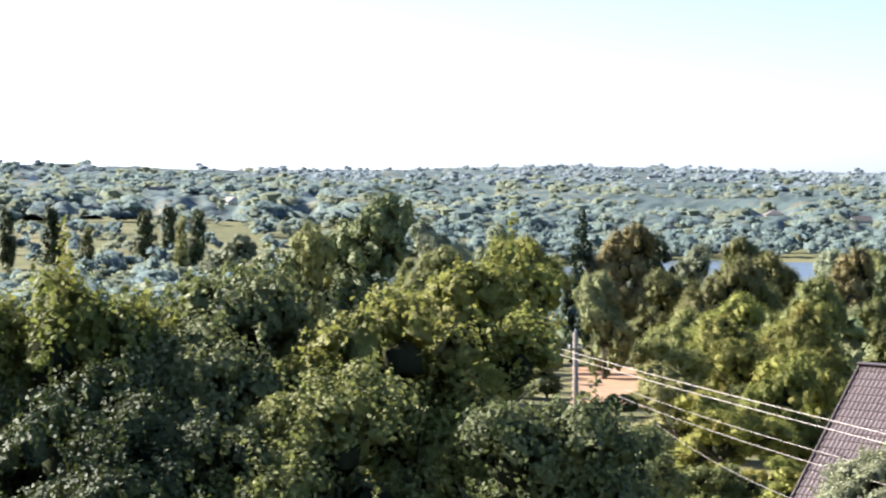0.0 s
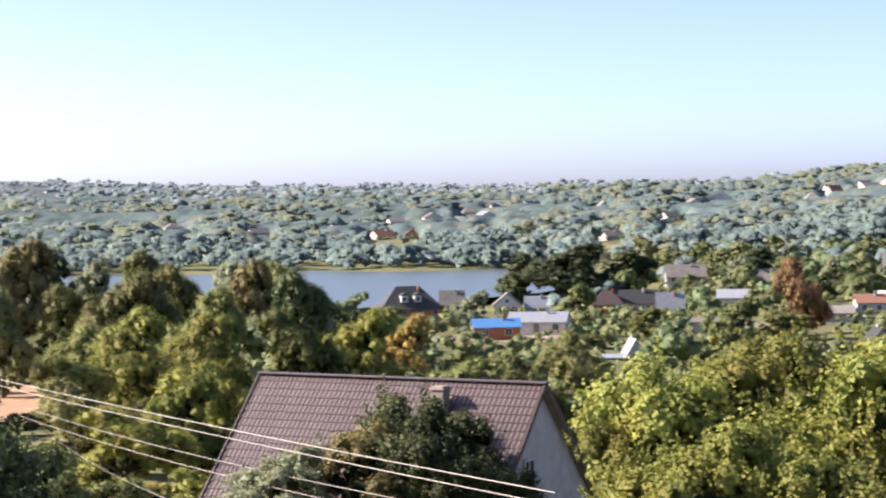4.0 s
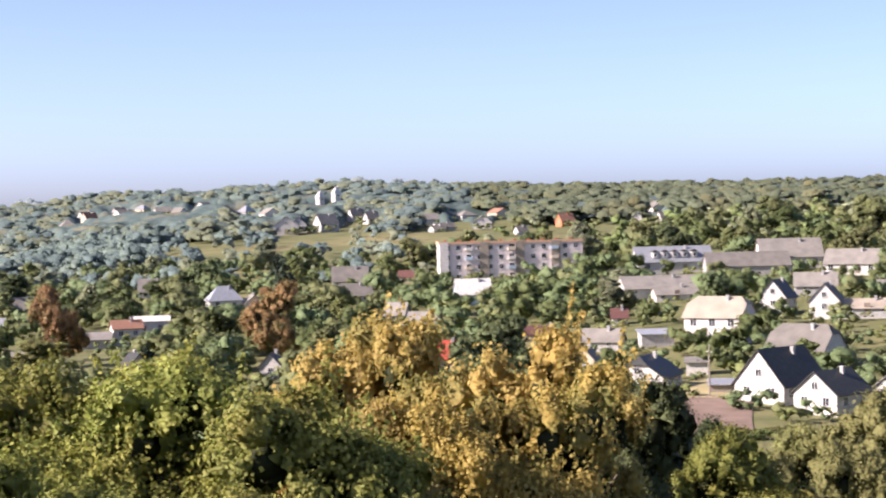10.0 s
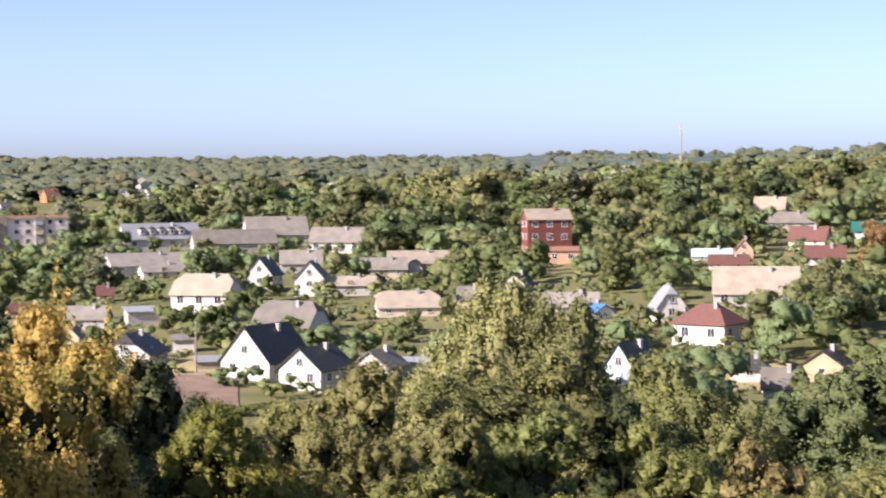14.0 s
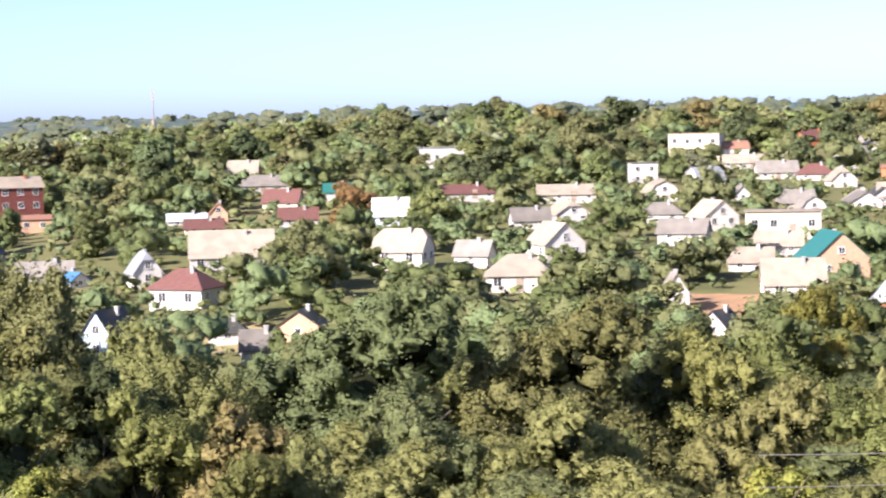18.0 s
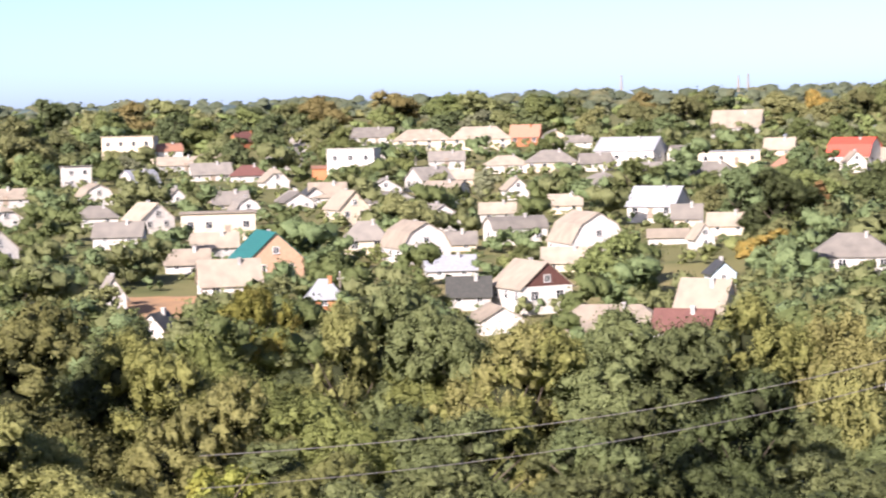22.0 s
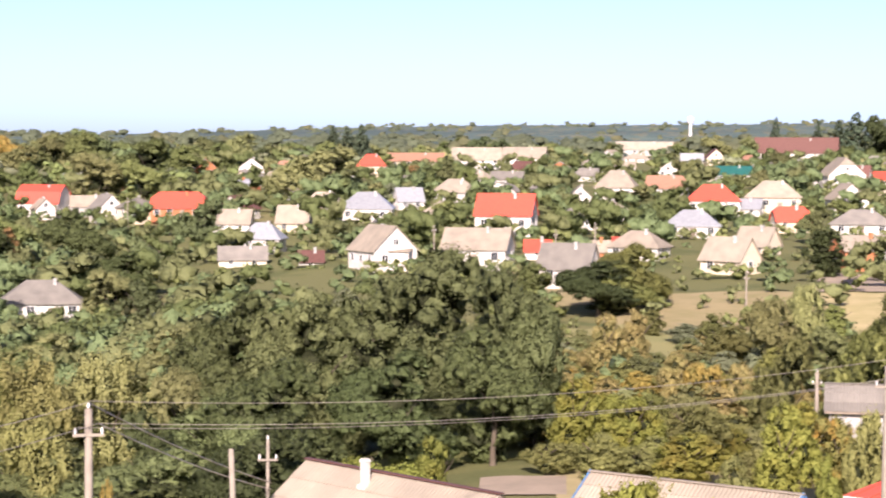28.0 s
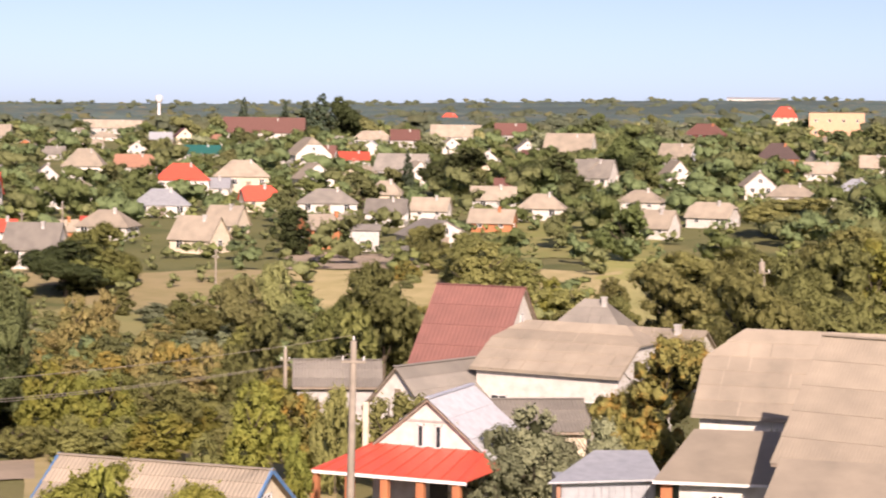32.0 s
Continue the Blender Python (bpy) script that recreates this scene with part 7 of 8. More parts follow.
tree(-48.72, 190, 9.9, 8.3, "tree", LIME, "yellowish tree in the valley")
tree(-47.55, 220, 9.2, 7.1, "tree", GOLD, "yellowing tree near the brick house")
tree(-54.27, 110, 5.6, 5.8, "tree", LIME, "bright yellow-green bush tree")
tree(-52.45, 105, 4.8, 3.7, "tree", LIME, "leafy yellow-green tree in the valley")
tree(-46.07, 150, 6.9, 8.8, "tree", GREEN, "leafy green tree in the valley")
tree(-44.06, 160, 7.3, 7.5, "tree", OLIVE, "leafy tree in the valley")
tree(-42.39, 200, 8.6, 8.8, "tree", OLIVE, "leafy green tree in the valley")
tree(-42.22, 250, 7.4, 8.0, "bush", GREEN, "round dense bush in the valley")
tree(-46.75, 68, 6.6, 6.3, "hero", DEEP, "dark walnut tree in front of the brown roof", name="walnut_tree")
tree(-45.90, 66, 6.6, 5.0, "hero", DEEP, "dark walnut tree in front of the brown roof", name="walnut_tree")
tree(-49.11, 66, 5.6, 5.4, "hero", RUSTOLIVE, "brownish olive tree in front of the brown roof", name="walnut_tree")
tree(-51.14, 64, 4.8, 4.6, "hero", GREY, "grey-green bush by the house", name="walnut_tree")
tree(-53.83, 80, 2.8, 3.5, "tree", LIME, "bright low tree on the near slope")
tree(-42.52, 500, 14.3, 23.4, "tree", DEEP, "dark lakeside tree in the valley")
tree(-44.02, 520, 12.6, 16.7, "tree", DEEP, "dark tree by the water")
tree(-41.04, 510, 11.2, 16.4, "tree", DEEP, "dark tree by the water")
tree(-42.61, 510, 13.7, 19.4, "tree", DEEP, "dark tree by the water")
tree(-37.44, 520, 7.9, 12.1, "tree", DEEP, "dark green tree in the valley")
tree(-36.02, 530, 5.6, 10.8, "tree", RUST, "rusty red autumn tree")
tree(-29.64, 460, 6.5, 10.1, "tree", RUST, "rusty brown autumn tree")
tree(-32.43, 520, 8.1, 15.2, "tree", DEEP, "dark green tree in the valley")
tree(-29.54, 520, 12.0, 6.1, "fir", FIR, "dark spruce in the valley")
tree(-34.44, 470, 6.6, 12.4, "tree", DEEP, "dark green tree in the valley")
tree(-35.28, 460, 6.2, 6.7, "tree", DEEP, "dark green tree in the valley")
tree(-33.47, 330, 4.5, 6.7, "fir", FIR, "bluish spruce in the valley")
tree(-36.64, 330, 6.4, 10.6, "tree", OLIVE, "leafy garden tree in the valley")
tree(-42.34, 330, 3.6, 11.6, "bush", GREEN, "big round bush in the valley")
tree(-39.83, 330, 4.4, 6.7, "willow", GREY, "weeping willow in the valley")
tree(-40.32, 340, 6.3, 6.9, "tree", GREEN, "leafy garden tree in the valley")
tree(-27.69, 430, 5.9, 4.3, "tree", OLIVE, "leafy garden tree in the valley")
tree(-29.33, 450, 14.2, 7.9, "fir", FIR, "dark spruce in the valley")
tree(16.78, 215, 11.2, 10.7, "willow", LIME, "yellow-green weeping willow in the valley")
tree(32.32, 310, 3.2, 9.1, "tree", GOLD, "yellowing garden tree in the valley")
tree(39.03, 230, 7.0, 10.7, "tree", GREEN, "dense green tree in the valley")
tree(32.42, 330, 11.6, 12.5, "tree", DEEP, "dark garden tree in the valley")
tree(35.58, 330, 11.4, 13.5, "tree", DEEP, "dark garden tree in the valley")
tree(36.91, 300, 7.3, 10.5, "tree", DEEP, "dark garden tree in the valley")
tree(33.57, 340, 8.3, 6.9, "tree", RUST, "brownish garden tree in the valley")
tree(45.57, 560, 6.9, 9.8, "tree", RUST, "brown autumn tree in the valley")
tree(33.61, 640, 13.3, 11.2, "tree", GOLD, "orange autumn tree in the valley")
tree(51.21, 255, 6.3, 8.9, "tree", DEEP, "dark tree beside the white house")
tree(59.84, 170, 9.3, 3.5, "poplar", OLIVE, "slender tree behind the red barn")
tree(64.76, 101, 6.4, 5.6, "bush", GREY, "grey-green willow bush beside the red porch")
tree(66.61, 104, 5.3, 4.6, "bush", GREY, "grey-green willow bush in the valley")
tree(51.91, 70, 5.0, 4.8, "hero", LIME, "leafy tree top in front of the long roof", name="walnut_tree")
tree(54.22, 70, 4.5, 4.3, "hero", LIME, "leafy tree top on the near slope", name="walnut_tree")
tree(60.47, 480, 3.6, 8.4, "tree", DEEP, "dark garden tree in the valley")
tree(62.30, 430, 10.5, 16.3, "tree", DEEP, "dark round garden tree")
tree(65.22, 430, 9.2, 16.3, "tree", DEEP, "dark round garden tree")
tree(67.62, 480, 9.0, 9.8, "tree", DEEP, "dark garden tree in the valley")
tree(72.24, 330, 6.7, 17.3, "tree", OLIVE, "dense dark trees on the slope")
tree(73.55, 240, 9.6, 11.9, "tree", OLIVE, "sunlit dense tree in the valley")
tree(74.52, 220, 9.6, 8.4, "tree", LIME, "sunlit dense tree in the valley")
tree(71.14, 230, 7.7, 12.8, "tree", OLIVE, "dense olive green tree")
tree(69.34, 240, 6.0, 9.8, "tree", OLIVE, "olive green bush tree")
tree(70.52, 180, 6.2, 7.9, "tree", OLIVE, "dense green tree in the valley")
tree(72.78, 170, 9.1, 9.4, "tree", OLIVE, "dense green tree in the valley")
tree(74.25, 160, 8.0, 7.0, "tree", OLIVE, "dense green tree in the valley")
tree(61.41, 290, 5.1, 6.8, "tree", OLIVE, "garden tree at the field edge")
tree(62.67, 270, 4.5, 11.0, "tree", OLIVE, "spreading tree on the meadow")
tree(57.40, 300, 7.0, 6.1, "poplar", DEEP, "dark garden tree in the valley")
tree(60.83, 430, 10.5, 3.8, "fir", FIR, "dark spruce in the valley")
tree(58.98, 300, 4.8, 2.6, "poplar", DEEP, "narrow dark tree in the valley")
tree(55.99, 850, 19.4, 6.9, "fir", FIR, "lone dark spruce on the skyline")
tree(57.20, 850, 17.9, 6.9, "fir", FIR, "dark spruce on the skyline")
tree(58.28, 820, 21.1, 14.4, "fir", FIR, "dark spruce group in the valley")
tree(58.94, 820, 18.8, 14.4, "tree", DEEP, "dark tree on the skyline")
tree(57.78, 830, 18.0, 9.7, "fir", FIR, "dark spruce group in the valley")
tree(71.18, 170, 6.5, 6.9, "tree", OLIVE, "leafy tree in the valley")
tree(71.76, 98, 7.0, 1.3, "bush", GREY, "shrub between the roofs")
tree(43.01, 760, 16.2, 8.9, "fir", FIR, "dark spruce group in the valley")
tree(43.84, 770, 16.7, 9.0, "fir", FIR, "dark spruce group in the valley")
tree(43.43, 780, 15.6, 9.1, "fir", FIR, "dark spruce in the valley")
tree(10.26, 500, 9.0, 19.0, "tree", DEEP, "broad dark green tree")
tree(3.39, 390, 5.8, 9.1, "tree", RUST, "orange-brown autumn tree in the valley")
tree(60.07, 175, 9.0, 3.6, "poplar", OLIVE, "slender leafy tree in the valley")
tree(63.01, 250, 7.3, 9.5, "tree", OLIVE, "spreading tree on the meadow")
tree(61.53, 285, 5.7, 5.8, "tree", OLIVE, "garden tree at the field edge")
tree(65.15, 215, 6.2, 5.6, "bush", LIME, "meadow bush in the valley")
tree(66.60, 210, 5.9, 6.7, "bush", OLIVE, "meadow bush in the valley")
tree(51.86, 262, 7.7, 9.9, "tree", GREEN, "dark garden tree in the valley")
tree(50.86, 250, 6.6, 10.9, "tree", DEEP, "dark tree beside the white house")
tree(63.59, 100, 5.5, 4.8, "bush", GREY, "grey-green willow bush beside the red porch")
tree(65.77, 103, 5.7, 5.0, "bush", GREY, "grey-green willow bush in the valley")
tree(-29.61, 345, 13.3, 9.6, "tree", RUST, "rusty brown autumn tree among the houses")
tree(-35.97, 352, 13.5, 9.7, "tree", RUST, "rusty red autumn tree among the houses")
tree(3.26, 372, 7.8, 9.1, "tree", RUST, "orange-brown autumn tree in the valley")
tree(32.16, 292, 6.4, 9.4, "tree", GOLD, "yellowing garden tree in the valley")
tree(-16.01, 226, 1.6, 4.0, "bush", OLIVE, "low bush at the edge of the field")
tree(-15.42, 224, 1.2, 4.6, "bush", SAGE, "rough bush at the edge of the field")
tree(-16.84, 222, 1.2, 4.9, "bush", HAZED_OLIVE, "dry bush at the edge of the field")
tree(-14.83, 228, 1.3, 4.3, "bush", OLIVE, "low bush behind the white houses")
tree(-17.84, 232, 1.2, 4.1, "bush", SAGE, "low bush on the ploughed field")

# ---- wood belt on the valley floor, garden trees, scrub and far woods ----
BELT = ((-18, -7.6), (-9, -7.0), (-2.5, -7.3), (4.3, -6.6), (11, -6.7), (15, -7.3), (20.6, -6.6), (26, -7.2), (31, -7.2), (37, -6.2), (43, -5.0), (46, -4.8), (48.5, -5.4), (50, -7))
FILL = random.Random(21)
for d, drop, wide in ((178, 0.0, 11.0), (150, 0.7, 11.0), (122, 1.8, 9.5), (100, 3.0, 8.0), (84, 4.2, 7.0)):
    az = -14.0
    while az < 48:
        az += math.degrees(wide / d) * FILL.uniform(0.6, 0.95)
        if az > 34 and d < 90 or az > 42.5 and d < 130:
            continue
        el = float(np.interp(az, [q[0] for q in BELT], [q[1] for q in BELT])) - drop - FILL.uniform(0.0, 0.9)
        h = EYE + math.tan(radians(el)) * d - ground(az, d)
        if h < 2.5:
            continue
        # Beyond 37 degrees mostly dark leaf, painting in the shade below the crowns.
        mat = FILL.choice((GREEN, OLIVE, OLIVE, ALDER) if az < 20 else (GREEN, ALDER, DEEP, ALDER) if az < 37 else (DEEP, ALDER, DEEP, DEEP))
        tree(az, d + FILL.uniform(-7, 7), h, max(h * 0.85, wide * FILL.uniform(0.8, 1.15)), "tree", mat, {GREEN: "dense green alder in the valley wood", DEEP: "dark green tree in the valley wood", ALDER: "dense alder in the valley wood", OLIVE: "olive green tree in the valley wood"}[mat], "trees of the valley wood", name="alder_tree")


def hides(az, d, width, height, share=0.22, room=0.45):
    """Whether a tree here would stand in a house or cover more than the foot of one."""
    haz, hd, hh, foot, ridge = np.array(PLOTS).T
    half = math.degrees(width * 0.5 / d)
    top = math.degrees(math.atan2(ground(az, d) + height - EYE, d))
    near = np.abs(haz - az) < half * 0.9 + hh
    before = np.abs(haz - az) < half * 0.5 + hh * 0.72
    inside = np.abs(hd - d) < np.where(foot < 98, 4.0 + width * 0.33, width * room)
    covers = (hd > d) & (top > foot + (ridge - foot) * share)
    return bool((near & inside | before & covers).any())


# the packed rows of the small town beyond the gardens
def stands_free(az, d, w, high):
    haz, hd, hh, foot, ridge = np.array(PLOTS).T
    half = math.degrees(w * 0.5 / d)
    lo, hi = (math.degrees(math.atan2(ground(az, d) + q - EYE, d)) for q in (0.0, high))
    beside = np.abs(haz - az) > (half + hh) * 0.85
    over = np.minimum(hi, ridge) - np.maximum(lo, foot) < 0.45 * np.minimum(hi - lo, ridge - foot)
    return bool((beside | over).all())


hamlet = random.Random(5)
for i in range(400):  # small white farmhouses of the hamlets on the hills beyond the lake
    near = hamlet.choice(((-52, 980), (-49, 1080), (-45, 1120), (-43, 1000), (-37, 1150), (-33, 1180), (-30, 1060), (-25, 900), (-20, 950), (-72, 1050), (-68, 1120)))
    az, d = near[0] + hamlet.gauss(0, 1.6), near[1] + hamlet.gauss(0, 45)
    w, hw, hr = hamlet.uniform(6.5, 10.5), hamlet.uniform(2.4, 3.4), hamlet.uniform(2.0, 3.2)
    if not stands_free(az, d, w, hw + hr) or ground(az, d) < 2:
        continue
    dull = hamlet.random()
    house(az, d, w, hamlet.uniform(6, 8), hw, hr, hamlet.choice(("gable", "gable", "hip")), hamlet.choice("xy"), hamlet.uniform(10, 50), WHITE if dull < 0.75 else CREAM, SLATE if dull < 0.6 else ZINC if dull < 0.85 else RUSTROOF, "small white farmhouse of a hamlet on the far hillside", windows=False, chimney=False)
    if sum(1 for q in PLOTS if q[1] > 880 and q[0] < -15) > 46:
        break
rows_built, known = 0, len(PLOTS)
for i in range(5000):
    az, d = FILL.uniform(13, 76), 300 + 560 * FILL.random()
    if az < 38 and d > 620 or 30 < az < 43 and d < 430 or az > 62 and d < 360:
        continue
    w, hw, hr = FILL.uniform(6.0, 10.0), FILL.uniform(2.2, 3.0), FILL.uniform(1.8, 3.0)
    if not stands_free(az, d, w, hw + hr):
        continue
    k = FILL.random()
    walls = WHITE if k < 0.62 else CREAM if k < 0.82 else GREYW if k < 0.93 else ORANGE
    q = FILL.random()
    tiles, word = (SLATE, "weathered grey slate") if q < 0.5 else (TANSLATE, "tan slate") if q < 0.78 else (ZINC, "pale metal") if q < 0.87 else (MAROON, "dull maroon") if q < 0.95 else (RUSTROOF, "rusty orange")
    house(az, d, w, FILL.uniform(5, 8), hw, hr, FILL.choice(("gable", "gable", "hip", "half", "gambrel")), FILL.choice("xxy"), FILL.uniform(-35, 35), walls, tiles, "%s house with a %s roof in the town" % ({WHITE: "white", CREAM: "cream", GREYW: "grey", ORANGE: "orange brick"}[walls], word), windows=d < 520, chimney=d < 620)
    rows_built += 1
    if rows_built >= 84:
        break
PLOTS[known:] = [(a, d, half, 97, 97) for a, d, half, foot, ridge in PLOTS[known:]]  # trees may stand before these

count = 0
for i in range(16000):
    az, d = FILL.uniform(-52, 77), 225 + 420 * FILL.random() ** 0.8
    if az < -20 and d < 260 or -20 < az < -13.2 and d < 262 or 13.0 < az < 15.9 and 228 < d < 280 or az > 46 and d < 268 or ground(az, d) < 0.8:
        continue
    h = FILL.uniform(4.5, 10.5) * (1.15 if d > 480 else 1.0) * (1.0 if i < 6000 else 0.7)
    w = h * FILL.uniform(0.85, 1.25)
    if hides(az, d, w, h, FILL.choice((0.4, 0.5, 0.6, 0.75))):
        continue
    mat = FILL.choice((SAGE, SAGE, SAGE, SHADE, SHADE, HAZED_OLIVE, HAZED_OLIVE, HAZED_OLIVE, GREY))
    tree(az, d, h, w, "garden", mat, {SAGE: "leafy garden tree among the houses", SHADE: "dark green fruit tree among the houses", HAZED_OLIVE: "olive green fruit tree in a garden", LIME: "yellow-green garden tree near the houses", GREY: "greyish willow in a village garden"}[mat], "garden trees", name="fruit_tree")
    PLOTS.append((az, d, math.degrees(w * 0.2 / d), 99, 99))
    count += 1
    if count >= 270:
        break


for i in range(70):  # willow scrub and autumn bushes on the valley floor
    az, d = (FILL.uniform(48.6, 61), FILL.uniform(138, 236)) if i % 2 else (FILL.uniform(60, 74), FILL.uniform(165, 262))
    h = FILL.uniform(1.8, 4.6)
    w = h * FILL.uniform(1.1, 1.7)
    if hides(az, d, w, h, 0.2):
        continue
    mat = FILL.choice((OLIVE, OLIVE, HAZED_OLIVE, AUTUMN, GREEN))
    tree(az, d, h, w, "bush", mat, {GREEN: "green bush on the valley meadow", OLIVE: "olive willow bush on the valley meadow", HAZED_OLIVE: "muted green bush on the valley meadow", AUTUMN: "turning autumn bush on the valley meadow"}[mat])


for i in range(110):  # the thicket that fills the valley floor beside the wood
    az, d = FILL.uniform(49.3, 58.6), FILL.uniform(126, 216)
    h = FILL.uniform(2.2, 3.8)
    w = h * FILL.uniform(1.3, 1.9)
    if hides(az, d, w, h, 0.2):
        continue
    mat = FILL.choice((OLIVE, LIME, OLIVE) if d < 152 else (AMBER, TAN, OLIVE, TAN) if d < 180 else (TAN, HAZED_OLIVE, HAZED_OLIVE, GREY))
    tree(az, d, h, w, "bush", mat, {OLIVE: "olive green bush in the valley thicket", LIME: "sunlit green bush in the valley thicket", AMBER: "golden bush in the valley thicket", TAN: "brownish willow bush in the valley thicket", HAZED_OLIVE: "muted green bush in the valley thicket", GREY: "grey-green bush in the valley thicket"}[mat], "bushes of the valley thicket")

for i in range(75):  # bushes on the near slope
    az, d = FILL.uniform(-62, -20), FILL.uniform(85, 190)
    if -60.8 < az < -56:
        continue
    h = FILL.uniform(2.2, 4.5)
    if hides(az, d, h * 1.3, h, 0.15):
        continue
    mat = FILL.choice((GREEN, OLIVE, LIME))
    tree(az, d, h, h * FILL.uniform(1.1, 1.6), "bush", mat, {GREEN: "dense green bush on the slope", OLIVE: "olive green bush on the slope", LIME: "sunlit yellow-green bush on the slope"}[mat])


def unit_tree(seed, lobes, cards, leaf, low=0.15, high=0.24, rough=0.4, lift=0.0):
    """A small far tree of height 1: rounded boughs and leaves on them; lift tips the shading normals up, evening out
    light and shade.
    """
    rng = np.random.default_rng(seed)
    L = []
    for i in range(lobes):
        h = 0.22 + 0.52 * ((i * 0.618 + rng.uniform(0, 0.15)) % 1.0)
        env = 0.3 * math.sqrt(max(0.04, 1 - ((h - 0.42) / 0.52) ** 2))
        a, q = i * 2.4 + rng.uniform(0, 0.6), env * rng.uniform(0.5, 1.1)
        L.append((q * math.cos(a), q * math.sin(a), h, rng.uniform(low, high)))
    vs, fs, ns, total = [], [], [], 0
    Ls = np.array(L)
    if cards:
        pick = rng.integers(0, lobes, cards)
        dirs = rng.normal(0, 1, (cards, 3)) + np.array([0, 0, 0.3])
        dirs /= np.linalg.norm(dirs, axis=1)[:, None]
        v, f, n = leaf_cards(Ls[pick, :3] + dirs * Ls[pick, 3:4] * rng.uniform(0.62, 1.16, (cards, 1)) * np.array([1, 1, 0.85]), dirs, leaf, rng, 0.3, 0.5, 0.6, 0.5)
        # Normals tipped up by lift, so lit and shaded sides come out alike.
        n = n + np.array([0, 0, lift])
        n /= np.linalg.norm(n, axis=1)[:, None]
        vs, fs, ns, total = [v], [f], [n], len(v)
    for x, y, z, r in L:
        a, b, c = globe((x, y, z), r * 0.7, rng, 6, 4, 0.9, rough)
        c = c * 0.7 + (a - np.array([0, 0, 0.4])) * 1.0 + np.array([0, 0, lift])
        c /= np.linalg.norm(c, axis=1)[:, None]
        vs.append(a), fs.append(b + total), ns.append(c)
        total += len(a)
    return np.concatenate(vs), np.concatenate(fs), np.concatenate(ns)


def grove(name, spots, units, material, label, category="trees"):
    """Many trees (x, y, z, height, width) joined in one mesh."""
    vs, fs, ns, n = [], [], [], 0
    for k, (x, y, z, h, w) in enumerate(spots):
        v, f, nr = units[k % len(units)]
        a = k * 2.399
        c, s = math.cos(a), math.sin(a)
        q, m = np.empty_like(v), np.empty_like(nr)
        q[:, 0], q[:, 1], q[:, 2] = (v[:, 0] * c - v[:, 1] * s) * w + x, (v[:, 0] * s + v[:, 1] * c) * w + y, v[:, 2] * h + z
        m[:, 0], m[:, 1], m[:, 2] = nr[:, 0] * c - nr[:, 1] * s, nr[:, 0] * s + nr[:, 1] * c, nr[:, 2]
        vs.append(q), fs.append(f + n), ns.append(m)
        n += len(v)
    if vs:
        tagged(new(name, mesh_of(name, np.concatenate(vs), np.concatenate(fs), material, True, normals=np.concatenate(ns))), label, category, kind="stuff")


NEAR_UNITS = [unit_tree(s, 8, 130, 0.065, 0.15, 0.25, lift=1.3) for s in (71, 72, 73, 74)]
ORCHARD_UNITS = [unit_tree(s, 12, 360, 0.044, 0.13, 0.23) for s in (75, 76, 77, 78)]
WOOD_UNITS = [unit_tree(s, 10, 170, 0.055, 0.14, 0.24) for s in (79, 80, 70)]
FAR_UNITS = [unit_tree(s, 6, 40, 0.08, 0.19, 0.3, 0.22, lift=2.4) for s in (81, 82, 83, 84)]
BUSH_UNITS = [unit_tree(s, 4, 56, 0.085, 0.18, 0.28) for s in (91, 92, 93)]

# scrub and low bushes between the gardens and along the slope
scrub = {0: [], 1: [], 2: []}
for i in range(7600):
    az, d = FILL.uniform(-78, 77), 222 + 430 * FILL.random() ** 0.85
    if i > 6600:
        az, d = FILL.uniform(-78, -22), FILL.uniform(170, 240)
    elif i > 6500:
        az, d = FILL.uniform(48, 77), FILL.uniform(150, 290)
    h = FILL.uniform(1.6, 4.8)
    w = h * FILL.uniform(1.0, 1.7)
    if ground(az, d) < 0.6 or -60.8 < az < -56.2 and d < 236 or -20 < az < -13.2 and d < 262 or 13.0 < az < 15.9 and 228 < d < 280 or i <= 6400 and az > 50 and d < 290 and FILL.random() < 0.9:
        continue
    if hides(az, d, w, h, FILL.choice((0.2, 0.35, 0.5))):
        continue
    p = spot(az, d)
    scrub[FILL.randrange(3)].append((p.x, p.y, p.z - 0.3, h, w))
for az, d, half, foot, ridge in list(PLOTS):  # bushes on the camera side of each house, sized to cover its lower wall in view
    if d > 215 and foot < 90:
        for k in range(5):
            a = az + FILL.uniform(-1.2, 1.2) * half
            q = d - FILL.uniform(6.5, 11)
            h = FILL.uniform(0.3, 0.62) * (ridge - foot) * d * 0.0175
            p = spot(a, q)
            scrub[FILL.randrange(3)].append((p.x, p.y, p.z - 0.2, min(h, 3.2), min(h, 3.2) * FILL.uniform(1.1, 1.8)))
for k, (mat, word) in enumerate(((SAGE, "green"), (HAZED_OLIVE, "olive green"), (SHADE, "dark green"))):
    grove("scrub", scrub[k], BUSH_UNITS, mat, "%s scrub and bushes covering the valley slopes" % word, "bushes")

orchard = {0: [], 1: [], 2: []}
planted = 0
